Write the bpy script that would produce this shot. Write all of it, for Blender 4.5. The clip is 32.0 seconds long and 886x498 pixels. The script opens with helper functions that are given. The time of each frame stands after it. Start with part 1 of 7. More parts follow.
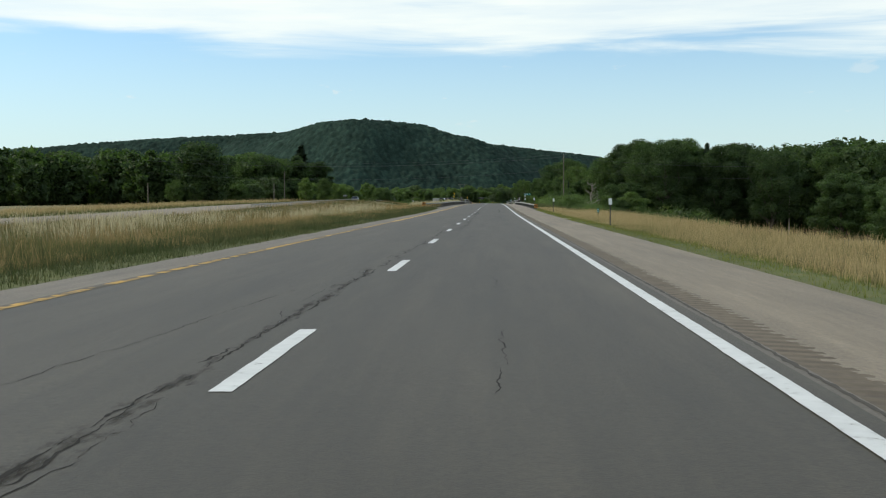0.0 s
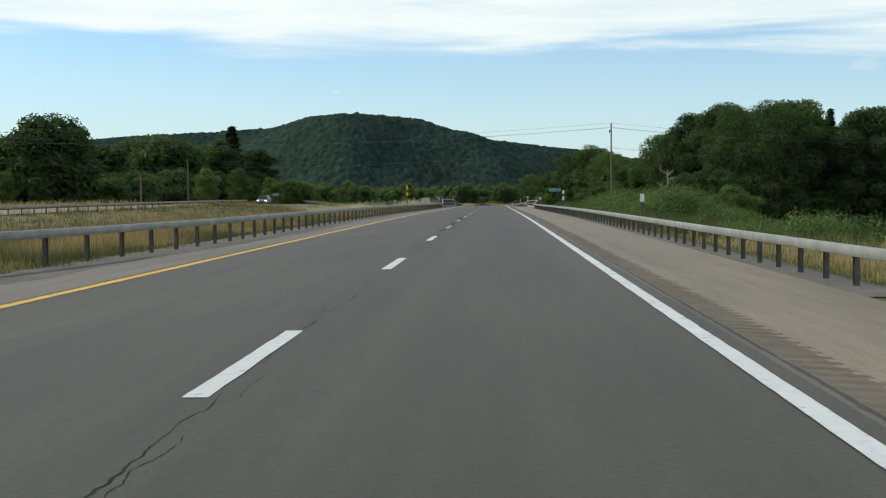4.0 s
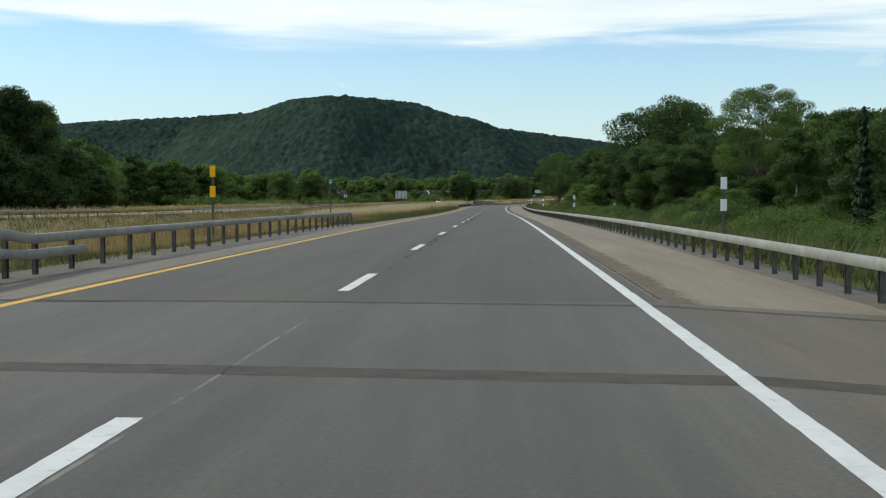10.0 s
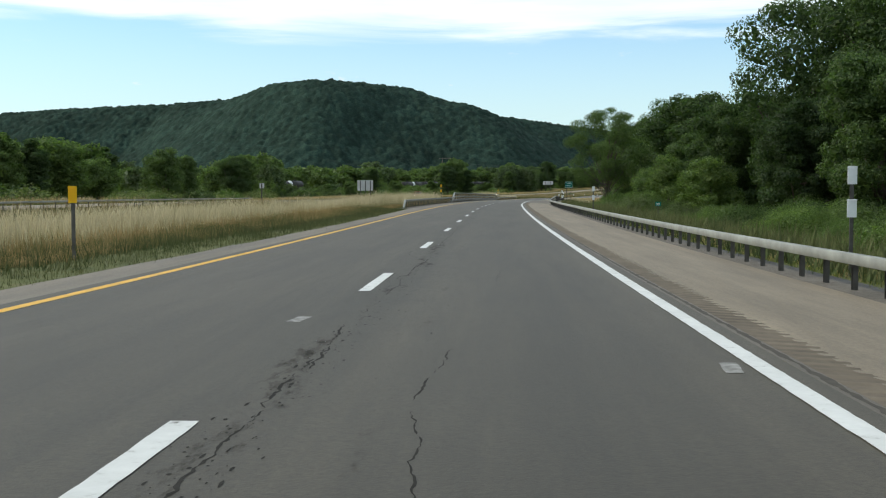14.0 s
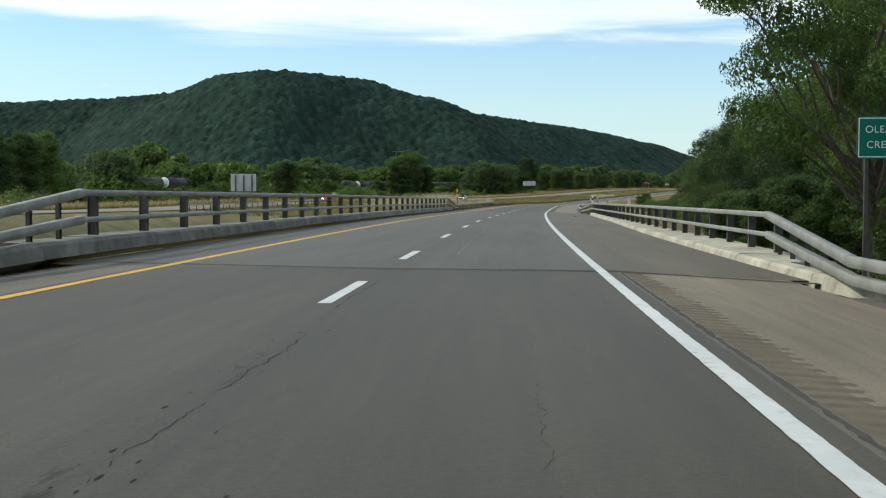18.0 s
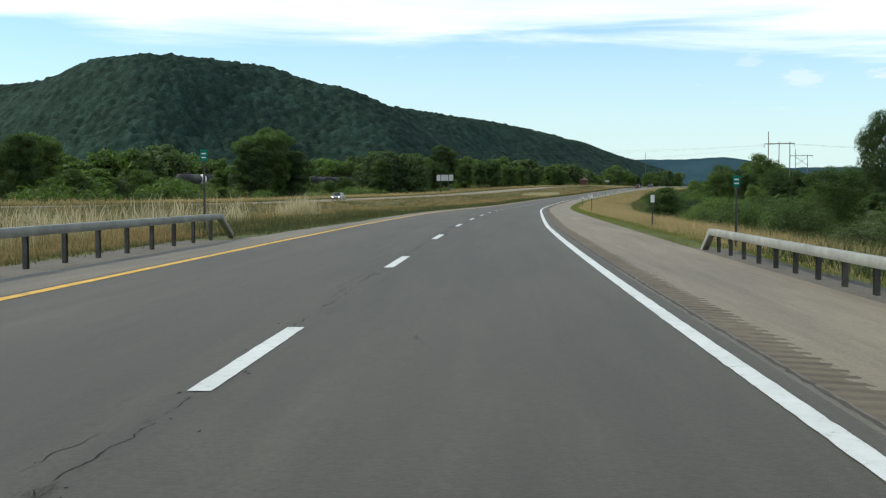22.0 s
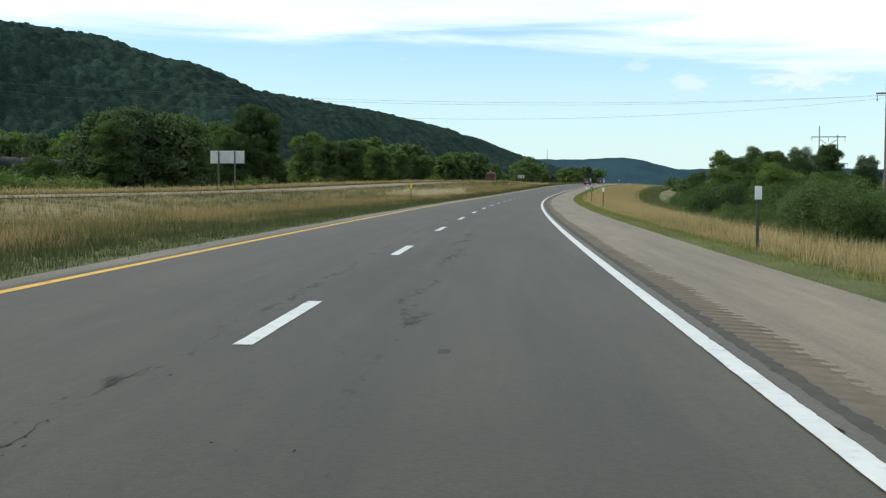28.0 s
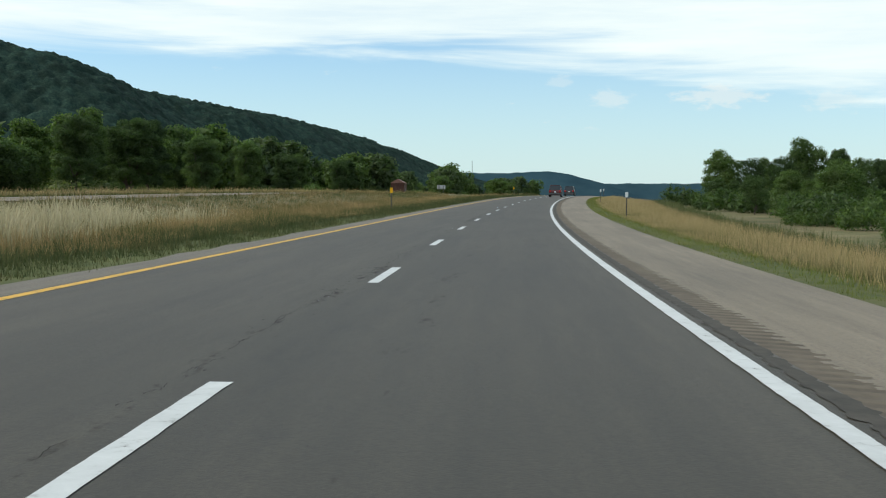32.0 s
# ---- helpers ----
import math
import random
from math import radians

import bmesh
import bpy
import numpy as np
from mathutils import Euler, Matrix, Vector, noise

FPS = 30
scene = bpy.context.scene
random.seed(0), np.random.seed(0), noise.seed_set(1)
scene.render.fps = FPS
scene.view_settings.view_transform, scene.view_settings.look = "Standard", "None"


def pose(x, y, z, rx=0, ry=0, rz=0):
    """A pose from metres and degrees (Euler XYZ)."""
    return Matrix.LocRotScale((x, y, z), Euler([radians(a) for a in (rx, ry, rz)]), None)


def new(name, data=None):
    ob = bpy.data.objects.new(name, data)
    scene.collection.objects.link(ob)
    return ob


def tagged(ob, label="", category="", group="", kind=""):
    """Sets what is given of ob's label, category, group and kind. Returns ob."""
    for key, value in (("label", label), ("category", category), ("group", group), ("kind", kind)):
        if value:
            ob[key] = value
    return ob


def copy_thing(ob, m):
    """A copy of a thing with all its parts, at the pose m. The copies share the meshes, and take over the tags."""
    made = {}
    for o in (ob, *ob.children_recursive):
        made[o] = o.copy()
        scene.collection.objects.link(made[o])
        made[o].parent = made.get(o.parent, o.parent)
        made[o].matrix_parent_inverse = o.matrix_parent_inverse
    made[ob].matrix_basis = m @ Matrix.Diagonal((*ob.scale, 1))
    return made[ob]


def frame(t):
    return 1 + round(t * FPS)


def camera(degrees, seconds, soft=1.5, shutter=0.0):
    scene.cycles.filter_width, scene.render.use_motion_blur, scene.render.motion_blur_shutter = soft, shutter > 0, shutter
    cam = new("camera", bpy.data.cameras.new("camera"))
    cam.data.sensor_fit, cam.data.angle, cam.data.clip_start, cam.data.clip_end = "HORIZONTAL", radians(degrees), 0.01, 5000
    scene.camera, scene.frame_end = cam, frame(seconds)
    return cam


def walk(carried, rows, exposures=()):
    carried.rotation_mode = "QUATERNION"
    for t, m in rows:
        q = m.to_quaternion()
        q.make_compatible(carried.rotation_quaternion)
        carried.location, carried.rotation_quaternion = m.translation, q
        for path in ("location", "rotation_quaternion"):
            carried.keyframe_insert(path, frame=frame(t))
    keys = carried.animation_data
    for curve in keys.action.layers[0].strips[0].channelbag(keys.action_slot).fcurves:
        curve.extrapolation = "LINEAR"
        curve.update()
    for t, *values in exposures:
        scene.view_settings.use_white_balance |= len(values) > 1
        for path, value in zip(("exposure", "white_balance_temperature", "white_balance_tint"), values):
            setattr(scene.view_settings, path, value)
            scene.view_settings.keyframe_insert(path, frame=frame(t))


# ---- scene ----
cam = camera(42.2, 32.0, 1.2)
# The road: compass turn and slope in degrees against metres along its lane line.
HEAD = [(0, -2.75), (34, -2.66), (67, -2.7), (101, -2.78), (134, -2.78), (168, -2.74), (201, -2.72), (234, -2.75), (267, -2.78), (300, -2.74), (334, -2.72), (366, -2.69), (401, -2.61), (434, -2.4), (468, -2.37), (502, -2.54), (535, -2.89), (570, -3.47), (604, -4.27), (638, -5.12), (672, -5.96), (706, -6.82), (741, -7.83), (776, -8.84), (809, -9.73), (843, -10.52), (878, -11.36), (912, -12.36), (946, -13.41), (982, -14.37), (1016, -15.19), (1050, -16.1), (1085, -17.05), (1140, -19.1), (1300, -24.4), (1450, -27.2), (3000, -28.0)]
SLOPE = [(-400, 0.0), (0, 0.19), (34, 0.14), (67, 0.11), (101, 0.2), (134, 0.3), (168, 0.31), (201, 0.2), (234, 0.02), (267, 0.08), (300, 0.14), (334, -0.08), (366, -0.22), (401, -0.46), (434, -0.46), (468, -0.49), (502, -0.18), (535, -0.04), (570, -0.19), (604, -0.24), (638, -0.25), (672, -0.41), (706, -0.49), (741, -0.19), (776, -0.04), (809, -0.27), (843, -0.43), (878, -0.38), (912, -0.13), (946, 0.16), (982, 0.2), (1016, 0.22), (1050, 0.29), (1085, 0.4), (1140, 0.9), (1210, 1.2), (1310, 0.7), (1420, 0.1), (1500, 0.0), (3000, 0.0)]
EYE = 1.215
STEP = 2.0
S0, S1 = -400.0, 3000.0


def smooth(v, n):
    k = np.hanning(2 * n + 3)
    return np.convolve(np.pad(v, n + 1, mode="edge"), k / k.sum(), mode="valid")


_s = np.arange(S0, S1 + STEP, STEP)
_h = np.radians(smooth(np.interp(_s, *zip(*HEAD)), 10))
_g = np.tan(np.radians(smooth(np.interp(_s, *zip(*SLOPE)), 12)))
_zero = int(round(-S0 / STEP))
_x = np.cumsum(-np.sin(_h) * STEP)
_y = np.cumsum(np.cos(_h) * STEP)
_z = np.cumsum(_g * STEP)
_x, _y, _z = _x - _x[_zero], _y - _y[_zero], _z - _z[_zero]


def road(s, u=0.0, dz=0.0):
    """The place s metres along the lane line, u metres to its right, dz above the road there."""
    h = float(np.interp(s, _s, _h))
    return Vector((float(np.interp(s, _s, _x)) + u * math.cos(h), float(np.interp(s, _s, _y)) + u * math.sin(h), float(np.interp(s, _s, _z)) + dz))


def road_np(s, u):
    h = np.interp(s, _s, _h)
    return np.interp(s, _s, _x) + u * np.cos(h), np.interp(s, _s, _y) + u * np.sin(h), np.interp(s, _s, _z)


def bearing(s):
    return math.degrees(float(np.interp(s, _s, _h)))


# seconds, metres along, metres right of the lane line, yaw, pitch, roll
ROWS = [
    (0.0, 0.08, 1.75, -0.20, -2.32, 0.21),
    (0.5, 16.87, 1.77, -0.22, -2.45, 0.31),
    (1.0, 33.75, 1.76, -0.25, -2.65, 0.35),
    (1.5, 50.52, 1.83, -0.36, -2.32, 0.47),
    (2.0, 67.32, 1.88, -0.39, -2.48, 0.71),
    (2.5, 84.24, 1.91, -0.39, -2.41, 0.58),
    (3.0, 101.11, 1.94, -0.39, -2.37, 0.53),
    (3.5, 117.79, 1.89, -0.19, -2.46, 0.60),
    (4.0, 134.44, 1.86, -0.13, -2.34, 0.51),
    (4.5, 151.07, 1.84, -0.08, -2.23, 0.42),
    (5.0, 167.61, 1.83, -0.02, -2.13, 0.34),
    (5.5, 184.13, 1.81, 0.03, -2.04, 0.25),
    (6.0, 200.72, 1.71, -0.01, -2.04, 0.31),
    (6.5, 217.32, 1.68, -0.16, -2.37, 0.24),
    (7.0, 233.92, 1.70, -0.23, -2.64, 0.40),
    (7.5, 250.37, 1.73, -0.26, -2.45, 0.40),
    (8.0, 266.84, 1.80, -0.33, -2.53, 0.28),
    (8.5, 283.44, 1.92, -0.28, -2.34, 0.53),
    (9.0, 300.05, 2.08, -0.08, -2.30, 0.49),
    (9.5, 316.84, 2.08, 0.02, -2.18, 0.31),
    (10.0, 333.62, 2.06, 0.11, -2.65, 0.11),
    (10.5, 349.91, 2.04, 0.15, -2.78, -0.00),
    (11.0, 366.32, 2.02, 0.09, -2.64, 0.20),
    (11.5, 383.73, 1.96, 0.15, -2.96, 0.24),
    (12.0, 401.14, 1.90, 0.21, -2.80, 0.24),
    (12.5, 417.61, 1.91, 0.27, -3.40, 0.20),
    (13.0, 434.01, 1.85, 0.34, -2.91, 0.18),
    (13.5, 450.87, 1.72, 0.30, -3.00, 0.06),
    (14.0, 467.77, 1.70, 0.09, -2.96, 0.13),
    (14.5, 484.64, 1.74, -0.11, -3.05, -0.04),
    (15.0, 501.54, 1.78, -0.22, -3.03, -0.04),
    (15.5, 518.46, 1.83, -0.32, -3.01, -0.05),
    (16.0, 535.43, 1.87, -0.43, -3.01, -0.06),
    (16.5, 552.47, 1.89, -0.53, -3.00, -0.06),
    (17.0, 569.57, 1.93, -0.79, -3.01, 0.06),
    (17.5, 586.63, 1.99, -1.02, -3.03, 0.15),
    (18.0, 603.73, 2.09, -1.32, -2.82, -0.01),
    (18.5, 620.68, 2.11, -1.82, -3.25, -0.03),
    (19.0, 637.64, 2.14, -2.21, -2.75, 0.22),
    (19.5, 654.81, 2.15, -2.69, -3.12, -0.14),
    (20.0, 671.98, 2.16, -3.12, -2.91, 0.07),
    (20.5, 689.15, 2.07, -3.57, -3.15, 0.10),
    (21.0, 706.35, 1.91, -4.07, -3.06, -0.01),
    (21.5, 723.67, 1.90, -4.76, -3.18, 0.15),
    (22.0, 740.98, 1.86, -5.40, -2.83, 0.15),
    (22.5, 758.32, 1.80, -5.80, -2.98, 0.16),
    (23.0, 775.59, 1.82, -6.24, -2.90, -0.04),
    (23.5, 792.32, 1.93, -6.72, -3.01, 0.10),
    (24.0, 809.05, 2.07, -7.10, -2.98, 0.23),
    (24.5, 826.24, 2.03, -7.53, -3.18, 0.18),
    (25.0, 843.47, 2.01, -7.94, -3.15, 0.09),
    (25.5, 860.71, 1.98, -8.35, -3.12, -0.01),
    (26.0, 877.77, 1.95, -8.76, -3.08, -0.10),
    (26.5, 894.86, 1.91, -9.17, -3.04, -0.19),
    (27.0, 912.19, 1.90, -9.65, -2.95, -0.06),
    (27.5, 929.31, 1.89, -10.25, -2.91, -0.04),
    (28.0, 946.45, 2.01, -10.73, -2.82, -0.24),
    (28.5, 964.26, 2.01, -11.16, -2.60, -0.23),
    (29.0, 982.08, 2.02, -11.57, -2.70, -0.31),
    (29.5, 998.83, 1.95, -11.89, -2.55, -0.27),
    (30.0, 1015.62, 1.89, -12.43, -2.47, -0.40),
    (30.5, 1032.72, 1.85, -12.95, -2.46, -0.38),
    (31.0, 1049.93, 1.83, -13.46, -2.32, -0.57),
    (31.5, 1067.71, 1.84, -14.05, -2.13, -0.40),
    (32.0, 1085.40, 1.82, -14.51, -2.09, -0.37),
]
walk(cam, [(t, pose(*road(s, u, EYE), 90 + pitch, roll, yaw)) for t, s, u, yaw, pitch, roll in ROWS], [(0.0, -0.10, 6750, 2), (6.0, -0.14, 6750, 2), (7.5, -0.20, 6750, 2), (8.2, -0.20, 6750, 2), (9.2, 0.02, 6750, 2), (11.0, -0.16, 6750, 2), (13.0, -0.08, 6750, 2), (14.2, 0.10, 6750, 1), (18.0, 0.02, 6750, 0), (19.0, 0.0, 6750, 0), (20.0, 0.16, 6680, 0), (21.5, 0.14, 6680, 0), (23.0, 0.10, 6650, 0), (30.8, 0.16, 6650, 0), (32.0, -0.08, 6600, 0)])

# ---- light ----
SUN_ELEV, SUN_AZ = 40.0, 78.0   # degrees; azimuth to the left of straight ahead
scene.view_settings.exposure = 0.0
world = bpy.data.worlds.new("world")
scene.world = world
world.use_nodes = True


def node(nt, kind, **kw):
    n = nt.nodes.new(kind)
    for k, v in kw.items():
        if k in n.inputs:
            n.inputs[k].default_value = v
    return n


def ranged(nt, source, a, b, c, d, smooth_step=False):
    r = nt.nodes.new("ShaderNodeMapRange")
    if smooth_step:
        r.interpolation_type = "SMOOTHSTEP"
    for i, v in enumerate((a, b, c, d)):
        r.inputs[i + 1].default_value = v
    nt.links.new(source, r.inputs[0])
    return r.outputs[0]


def math_node(nt, op, a, b, c=None):
    m = nt.nodes.new("ShaderNodeMath")
    m.operation = op
    for i, v in enumerate((a, b, c)):
        if v is None:
            continue
        if isinstance(v, (int, float)):
            m.inputs[i].default_value = v
        else:
            nt.links.new(v, m.inputs[i])
    return m.outputs[0]


def mixed(nt, fac, a, b, blend="MIX"):
    m = nt.nodes.new("ShaderNodeMixRGB")
    m.blend_type = blend
    for i, v in enumerate((fac, a, b)):
        if isinstance(v, (int, float)):
            m.inputs[i].default_value = v
        elif isinstance(v, tuple):
            m.inputs[i].default_value = (*v, 1)
        else:
            nt.links.new(v, m.inputs[i])
    return m.outputs[0]


def build_sky():
    nt = world.node_tree
    nt.nodes.clear()
    L = nt.links.new
    out = nt.nodes.new("ShaderNodeOutputWorld")
    bg = nt.nodes.new("ShaderNodeBackground")
    bg.inputs["Strength"].default_value = 0.1
    sky = nt.nodes.new("ShaderNodeTexSky")
    sky.sky_type, sky.sun_disc = "NISHITA", False
    sky.sun_elevation, sky.sun_rotation = radians(SUN_ELEV), radians(-SUN_AZ)
    sky.air_density, sky.dust_density, sky.ozone_density = 1.0, 0.3, 2.0
    co = nt.nodes.new("ShaderNodeTexCoord")
    sep = nt.nodes.new("ShaderNodeSeparateXYZ")
    L(co.outputs["Generated"], sep.inputs[0])
    height = sep.outputs["Z"]
    # pale haze low over the horizon
    blue = mixed(nt, 1.0, sky.outputs[0], (1.3, 1.5, 1.75), "MULTIPLY")
    low = mixed(nt, ranged(nt, height, 0.0, 0.15, 0.85, 0.05), blue, (6.9, 8.3, 9.2))
    # a veil of high cloud with a ragged, long drawn lower edge
    mp = nt.nodes.new("ShaderNodeMapping")
    mp.inputs["Scale"].default_value = (1.5, 1.5, 15.0)
    mp.inputs["Location"].default_value = (0.35, 0.0, 0.0)
    L(co.outputs["Generated"], mp.inputs[0])
    n1 = node(nt, "ShaderNodeTexNoise", Scale=2.3, Detail=9.0, Roughness=0.55, Distortion=0.5)
    L(mp.outputs[0], n1.inputs["Vector"])
    edge = math_node(nt, "MULTIPLY_ADD", n1.outputs["Fac"], 0.10, height)
    edge = math_node(nt, "ADD", edge, ranged(nt, sep.outputs["X"], 0.25, 0.60, 0.0, 0.05))
    veil = ranged(nt, edge, 0.175, 0.205, 0.0, 1.0, True)
    n2 = node(nt, "ShaderNodeTexNoise", Scale=4.0, Detail=7.0, Roughness=0.6)
    L(mp.outputs[0], n2.inputs["Vector"])
    thin = ranged(nt, n2.outputs["Fac"], 0.3, 0.65, 0.72, 1.0)
    n3 = node(nt, "ShaderNodeTexNoise", Scale=3.0, Detail=5.0, Roughness=0.6)
    L(co.outputs["Generated"], n3.inputs["Vector"])
    gaps = math_node(nt, "MULTIPLY", ranged(nt, height, 0.25, 0.6, 0.0, 1.0), ranged(nt, n3.outputs["Fac"], 0.35, 0.6, 1.0, 0.35))
    cover = math_node(nt, "MULTIPLY", math_node(nt, "MULTIPLY", veil, thin), math_node(nt, "SUBTRACT", 1.0, gaps))
    col = mixed(nt, cover, low, (10.4, 10.9, 11.3))
    # small fair-weather clouds low in the sky
    n4 = node(nt, "ShaderNodeTexNoise", Scale=17.0, Detail=6.0, Roughness=0.55)
    mp2 = nt.nodes.new("ShaderNodeMapping")
    mp2.inputs["Scale"].default_value = (1.0, 1.0, 2.9)
    mp2.inputs["Location"].default_value = (0.13, 0.31, 0.05)
    L(co.outputs["Generated"], mp2.inputs[0])
    L(mp2.outputs[0], n4.inputs["Vector"])
    n5 = node(nt, "ShaderNodeTexNoise", Scale=60.0, Detail=5.0, Roughness=0.6)
    L(mp2.outputs[0], n5.inputs["Vector"])
    band = math_node(nt, "MULTIPLY", ranged(nt, height, 0.055, 0.085, 0.0, 1.0, True), ranged(nt, height, 0.10, 0.13, 1.0, 0.0, True))
    puff = math_node(nt, "MULTIPLY", band, ranged(nt, n4.outputs["Fac"], 0.64, 0.71, 0.0, 0.6, True))
    col = mixed(nt, puff, col, (9.6, 9.4, 9.6))
    for place, wide, tall, much in (((0.386, 0.9175, 0.0935), 0.019, 0.0085, 0.34), ((0.468, 0.879, 0.094), 0.036, 0.0100, 0.46), ((0.344, 0.9325, 0.1085), 0.011, 0.0055, 0.22), ((0.548, 0.832, 0.089), 0.032, 0.0095, 0.30)):
        off = nt.nodes.new("ShaderNodeVectorMath")
        off.operation = "SUBTRACT"
        L(co.outputs["Generated"], off.inputs[0])
        off.inputs[1].default_value = place
        size = nt.nodes.new("ShaderNodeVectorMath")
        size.operation = "MULTIPLY"
        L(off.outputs[0], size.inputs[0])
        size.inputs[1].default_value = (1 / wide, 1 / wide, 1 / tall)
        far = nt.nodes.new("ShaderNodeVectorMath")
        far.operation = "LENGTH"
        L(size.outputs[0], far.inputs[0])
        rag = math_node(nt, "MULTIPLY_ADD", math_node(nt, "SUBTRACT", n5.outputs["Fac"], 0.5), 2.6, far.outputs["Value"])
        col = mixed(nt, ranged(nt, rag, 0.35, 1.1, much, 0.0, True), col, (10.0, 9.7, 9.8))
    L(col, bg.inputs["Color"])
    L(bg.outputs[0], out.inputs["Surface"])


build_sky()
sun = new("sun", bpy.data.lights.new("sun", "SUN"))
sun.data.energy, sun.data.angle, sun.data.color = 2.7, radians(2.5), (1.0, 0.92, 0.80)
sun.matrix_world = pose(0, 0, 60, 90 - SUN_ELEV, 0, SUN_AZ + 180)

# ---- materials ----


def mat(name, color, rough=0.8, metal=0.0, spec=0.3):
    m = bpy.data.materials.new(name)
    m.use_nodes = True
    b = m.node_tree.nodes["Principled BSDF"]
    b.inputs["Base Color"].default_value = (*color, 1)
    b.inputs["Roughness"].default_value, b.inputs["Metallic"].default_value = rough, metal
    b.inputs["Specular IOR Level"].default_value = spec
    return m


def ramped(nt, source, stops):
    ramp = nt.nodes.new("ShaderNodeValToRGB")
    el = ramp.color_ramp.elements
    el[0].position, el[0].color = stops[0][0], (*stops[0][1], 1)
    el[1].position, el[1].color = stops[-1][0], (*stops[-1][1], 1)
    for p, c in stops[1:-1]:
        el.new(p).color = (*c, 1)
    nt.links.new(source, ramp.inputs[0])
    return ramp.outputs[0]


def noise_at(nt, vector, scale, detail=5.0, rough=0.6):
    n = node(nt, "ShaderNodeTexNoise", Scale=scale, Detail=detail, Roughness=rough)
    nt.links.new(vector, n.inputs["Vector"])
    return n.outputs["Fac"]


def noisy(name, stops, scale, rough=0.85, detail=6.0, stretch=(1, 1, 1), bump=0.0, bump_scale=40.0, second=None, metal=0.0, spec=0.3, per_object=0.0, island=0.0):
    """A material whose colour runs through stops by noise in metres; second: (scale, low, high) a broad light and dark on top."""
    m = mat(name, stops[0][1], rough, metal, spec)
    nt = m.node_tree
    L = nt.links.new
    b = nt.nodes["Principled BSDF"]
    geo = nt.nodes.new("ShaderNodeNewGeometry")
    mp = nt.nodes.new("ShaderNodeMapping")
    mp.inputs["Scale"].default_value = stretch
    L(geo.outputs["Position"], mp.inputs[0])
    col = ramped(nt, noise_at(nt, mp.outputs[0], scale, detail, 0.65), stops)
    if second:
        col = mixed(nt, 1.0, col, ranged(nt, noise_at(nt, geo.outputs["Position"], second[0], 3.0), 0.3, 0.7, second[1], second[2]), "MULTIPLY")
    if per_object:
        col = mixed(nt, 1.0, col, ranged(nt, nt.nodes.new("ShaderNodeObjectInfo").outputs["Random"], 0, 1, 1 - per_object, 1 + per_object), "MULTIPLY")
    if island:
        col = mixed(nt, 1.0, col, ranged(nt, geo.outputs["Random Per Island"], 0, 1, 1 - island, 1 + island), "MULTIPLY")
    L(col, b.inputs["Base Color"])
    if bump:
        bm = node(nt, "ShaderNodeBump", Strength=bump, Distance=0.02)
        L(noise_at(nt, mp.outputs[0], bump_scale, 4.0), bm.inputs["Height"])
        L(bm.outputs[0], b.inputs["Normal"])
    return m


def leaf_material(name, dark, light, glow=0.33, per_object=0.25):
    """Leaves: colour by clump and by tree, with light coming through."""
    m = mat(name, dark, 0.6, 0.0, 0.25)
    nt = m.node_tree
    L = nt.links.new
    b = nt.nodes["Principled BSDF"]
    geo = nt.nodes.new("ShaderNodeNewGeometry")
    info = nt.nodes.new("ShaderNodeObjectInfo")
    col = mixed(nt, geo.outputs["Random Per Island"], dark, light)
    col = mixed(nt, 1.0, col, ranged(nt, noise_at(nt, geo.outputs["Position"], 0.45, 3.0), 0.3, 0.7, 0.7, 1.25), "MULTIPLY")
    col = mixed(nt, 1.0, col, ranged(nt, info.outputs["Random"], 0, 1, 1 - per_object, 1 + per_object), "MULTIPLY")
    warm = mixed(nt, 1.0, col, (1.10, 1.03, 0.86), "MULTIPLY")
    col = mixed(nt, info.outputs["Random"], col, warm)
    L(col, b.inputs["Base Color"])
    tr = nt.nodes.new("ShaderNodeBsdfTranslucent")
    L(mixed(nt, 1.0, col, (1.2, 1.5, 0.6), "MULTIPLY"), tr.inputs["Color"])
    ms = nt.nodes.new("ShaderNodeMixShader")
    ms.inputs[0].default_value = glow
    L(b.outputs[0], ms.inputs[1])
    L(tr.outputs[0], ms.inputs[2])
    L(ms.outputs[0], nt.nodes["Material Output"].inputs["Surface"])
    return m


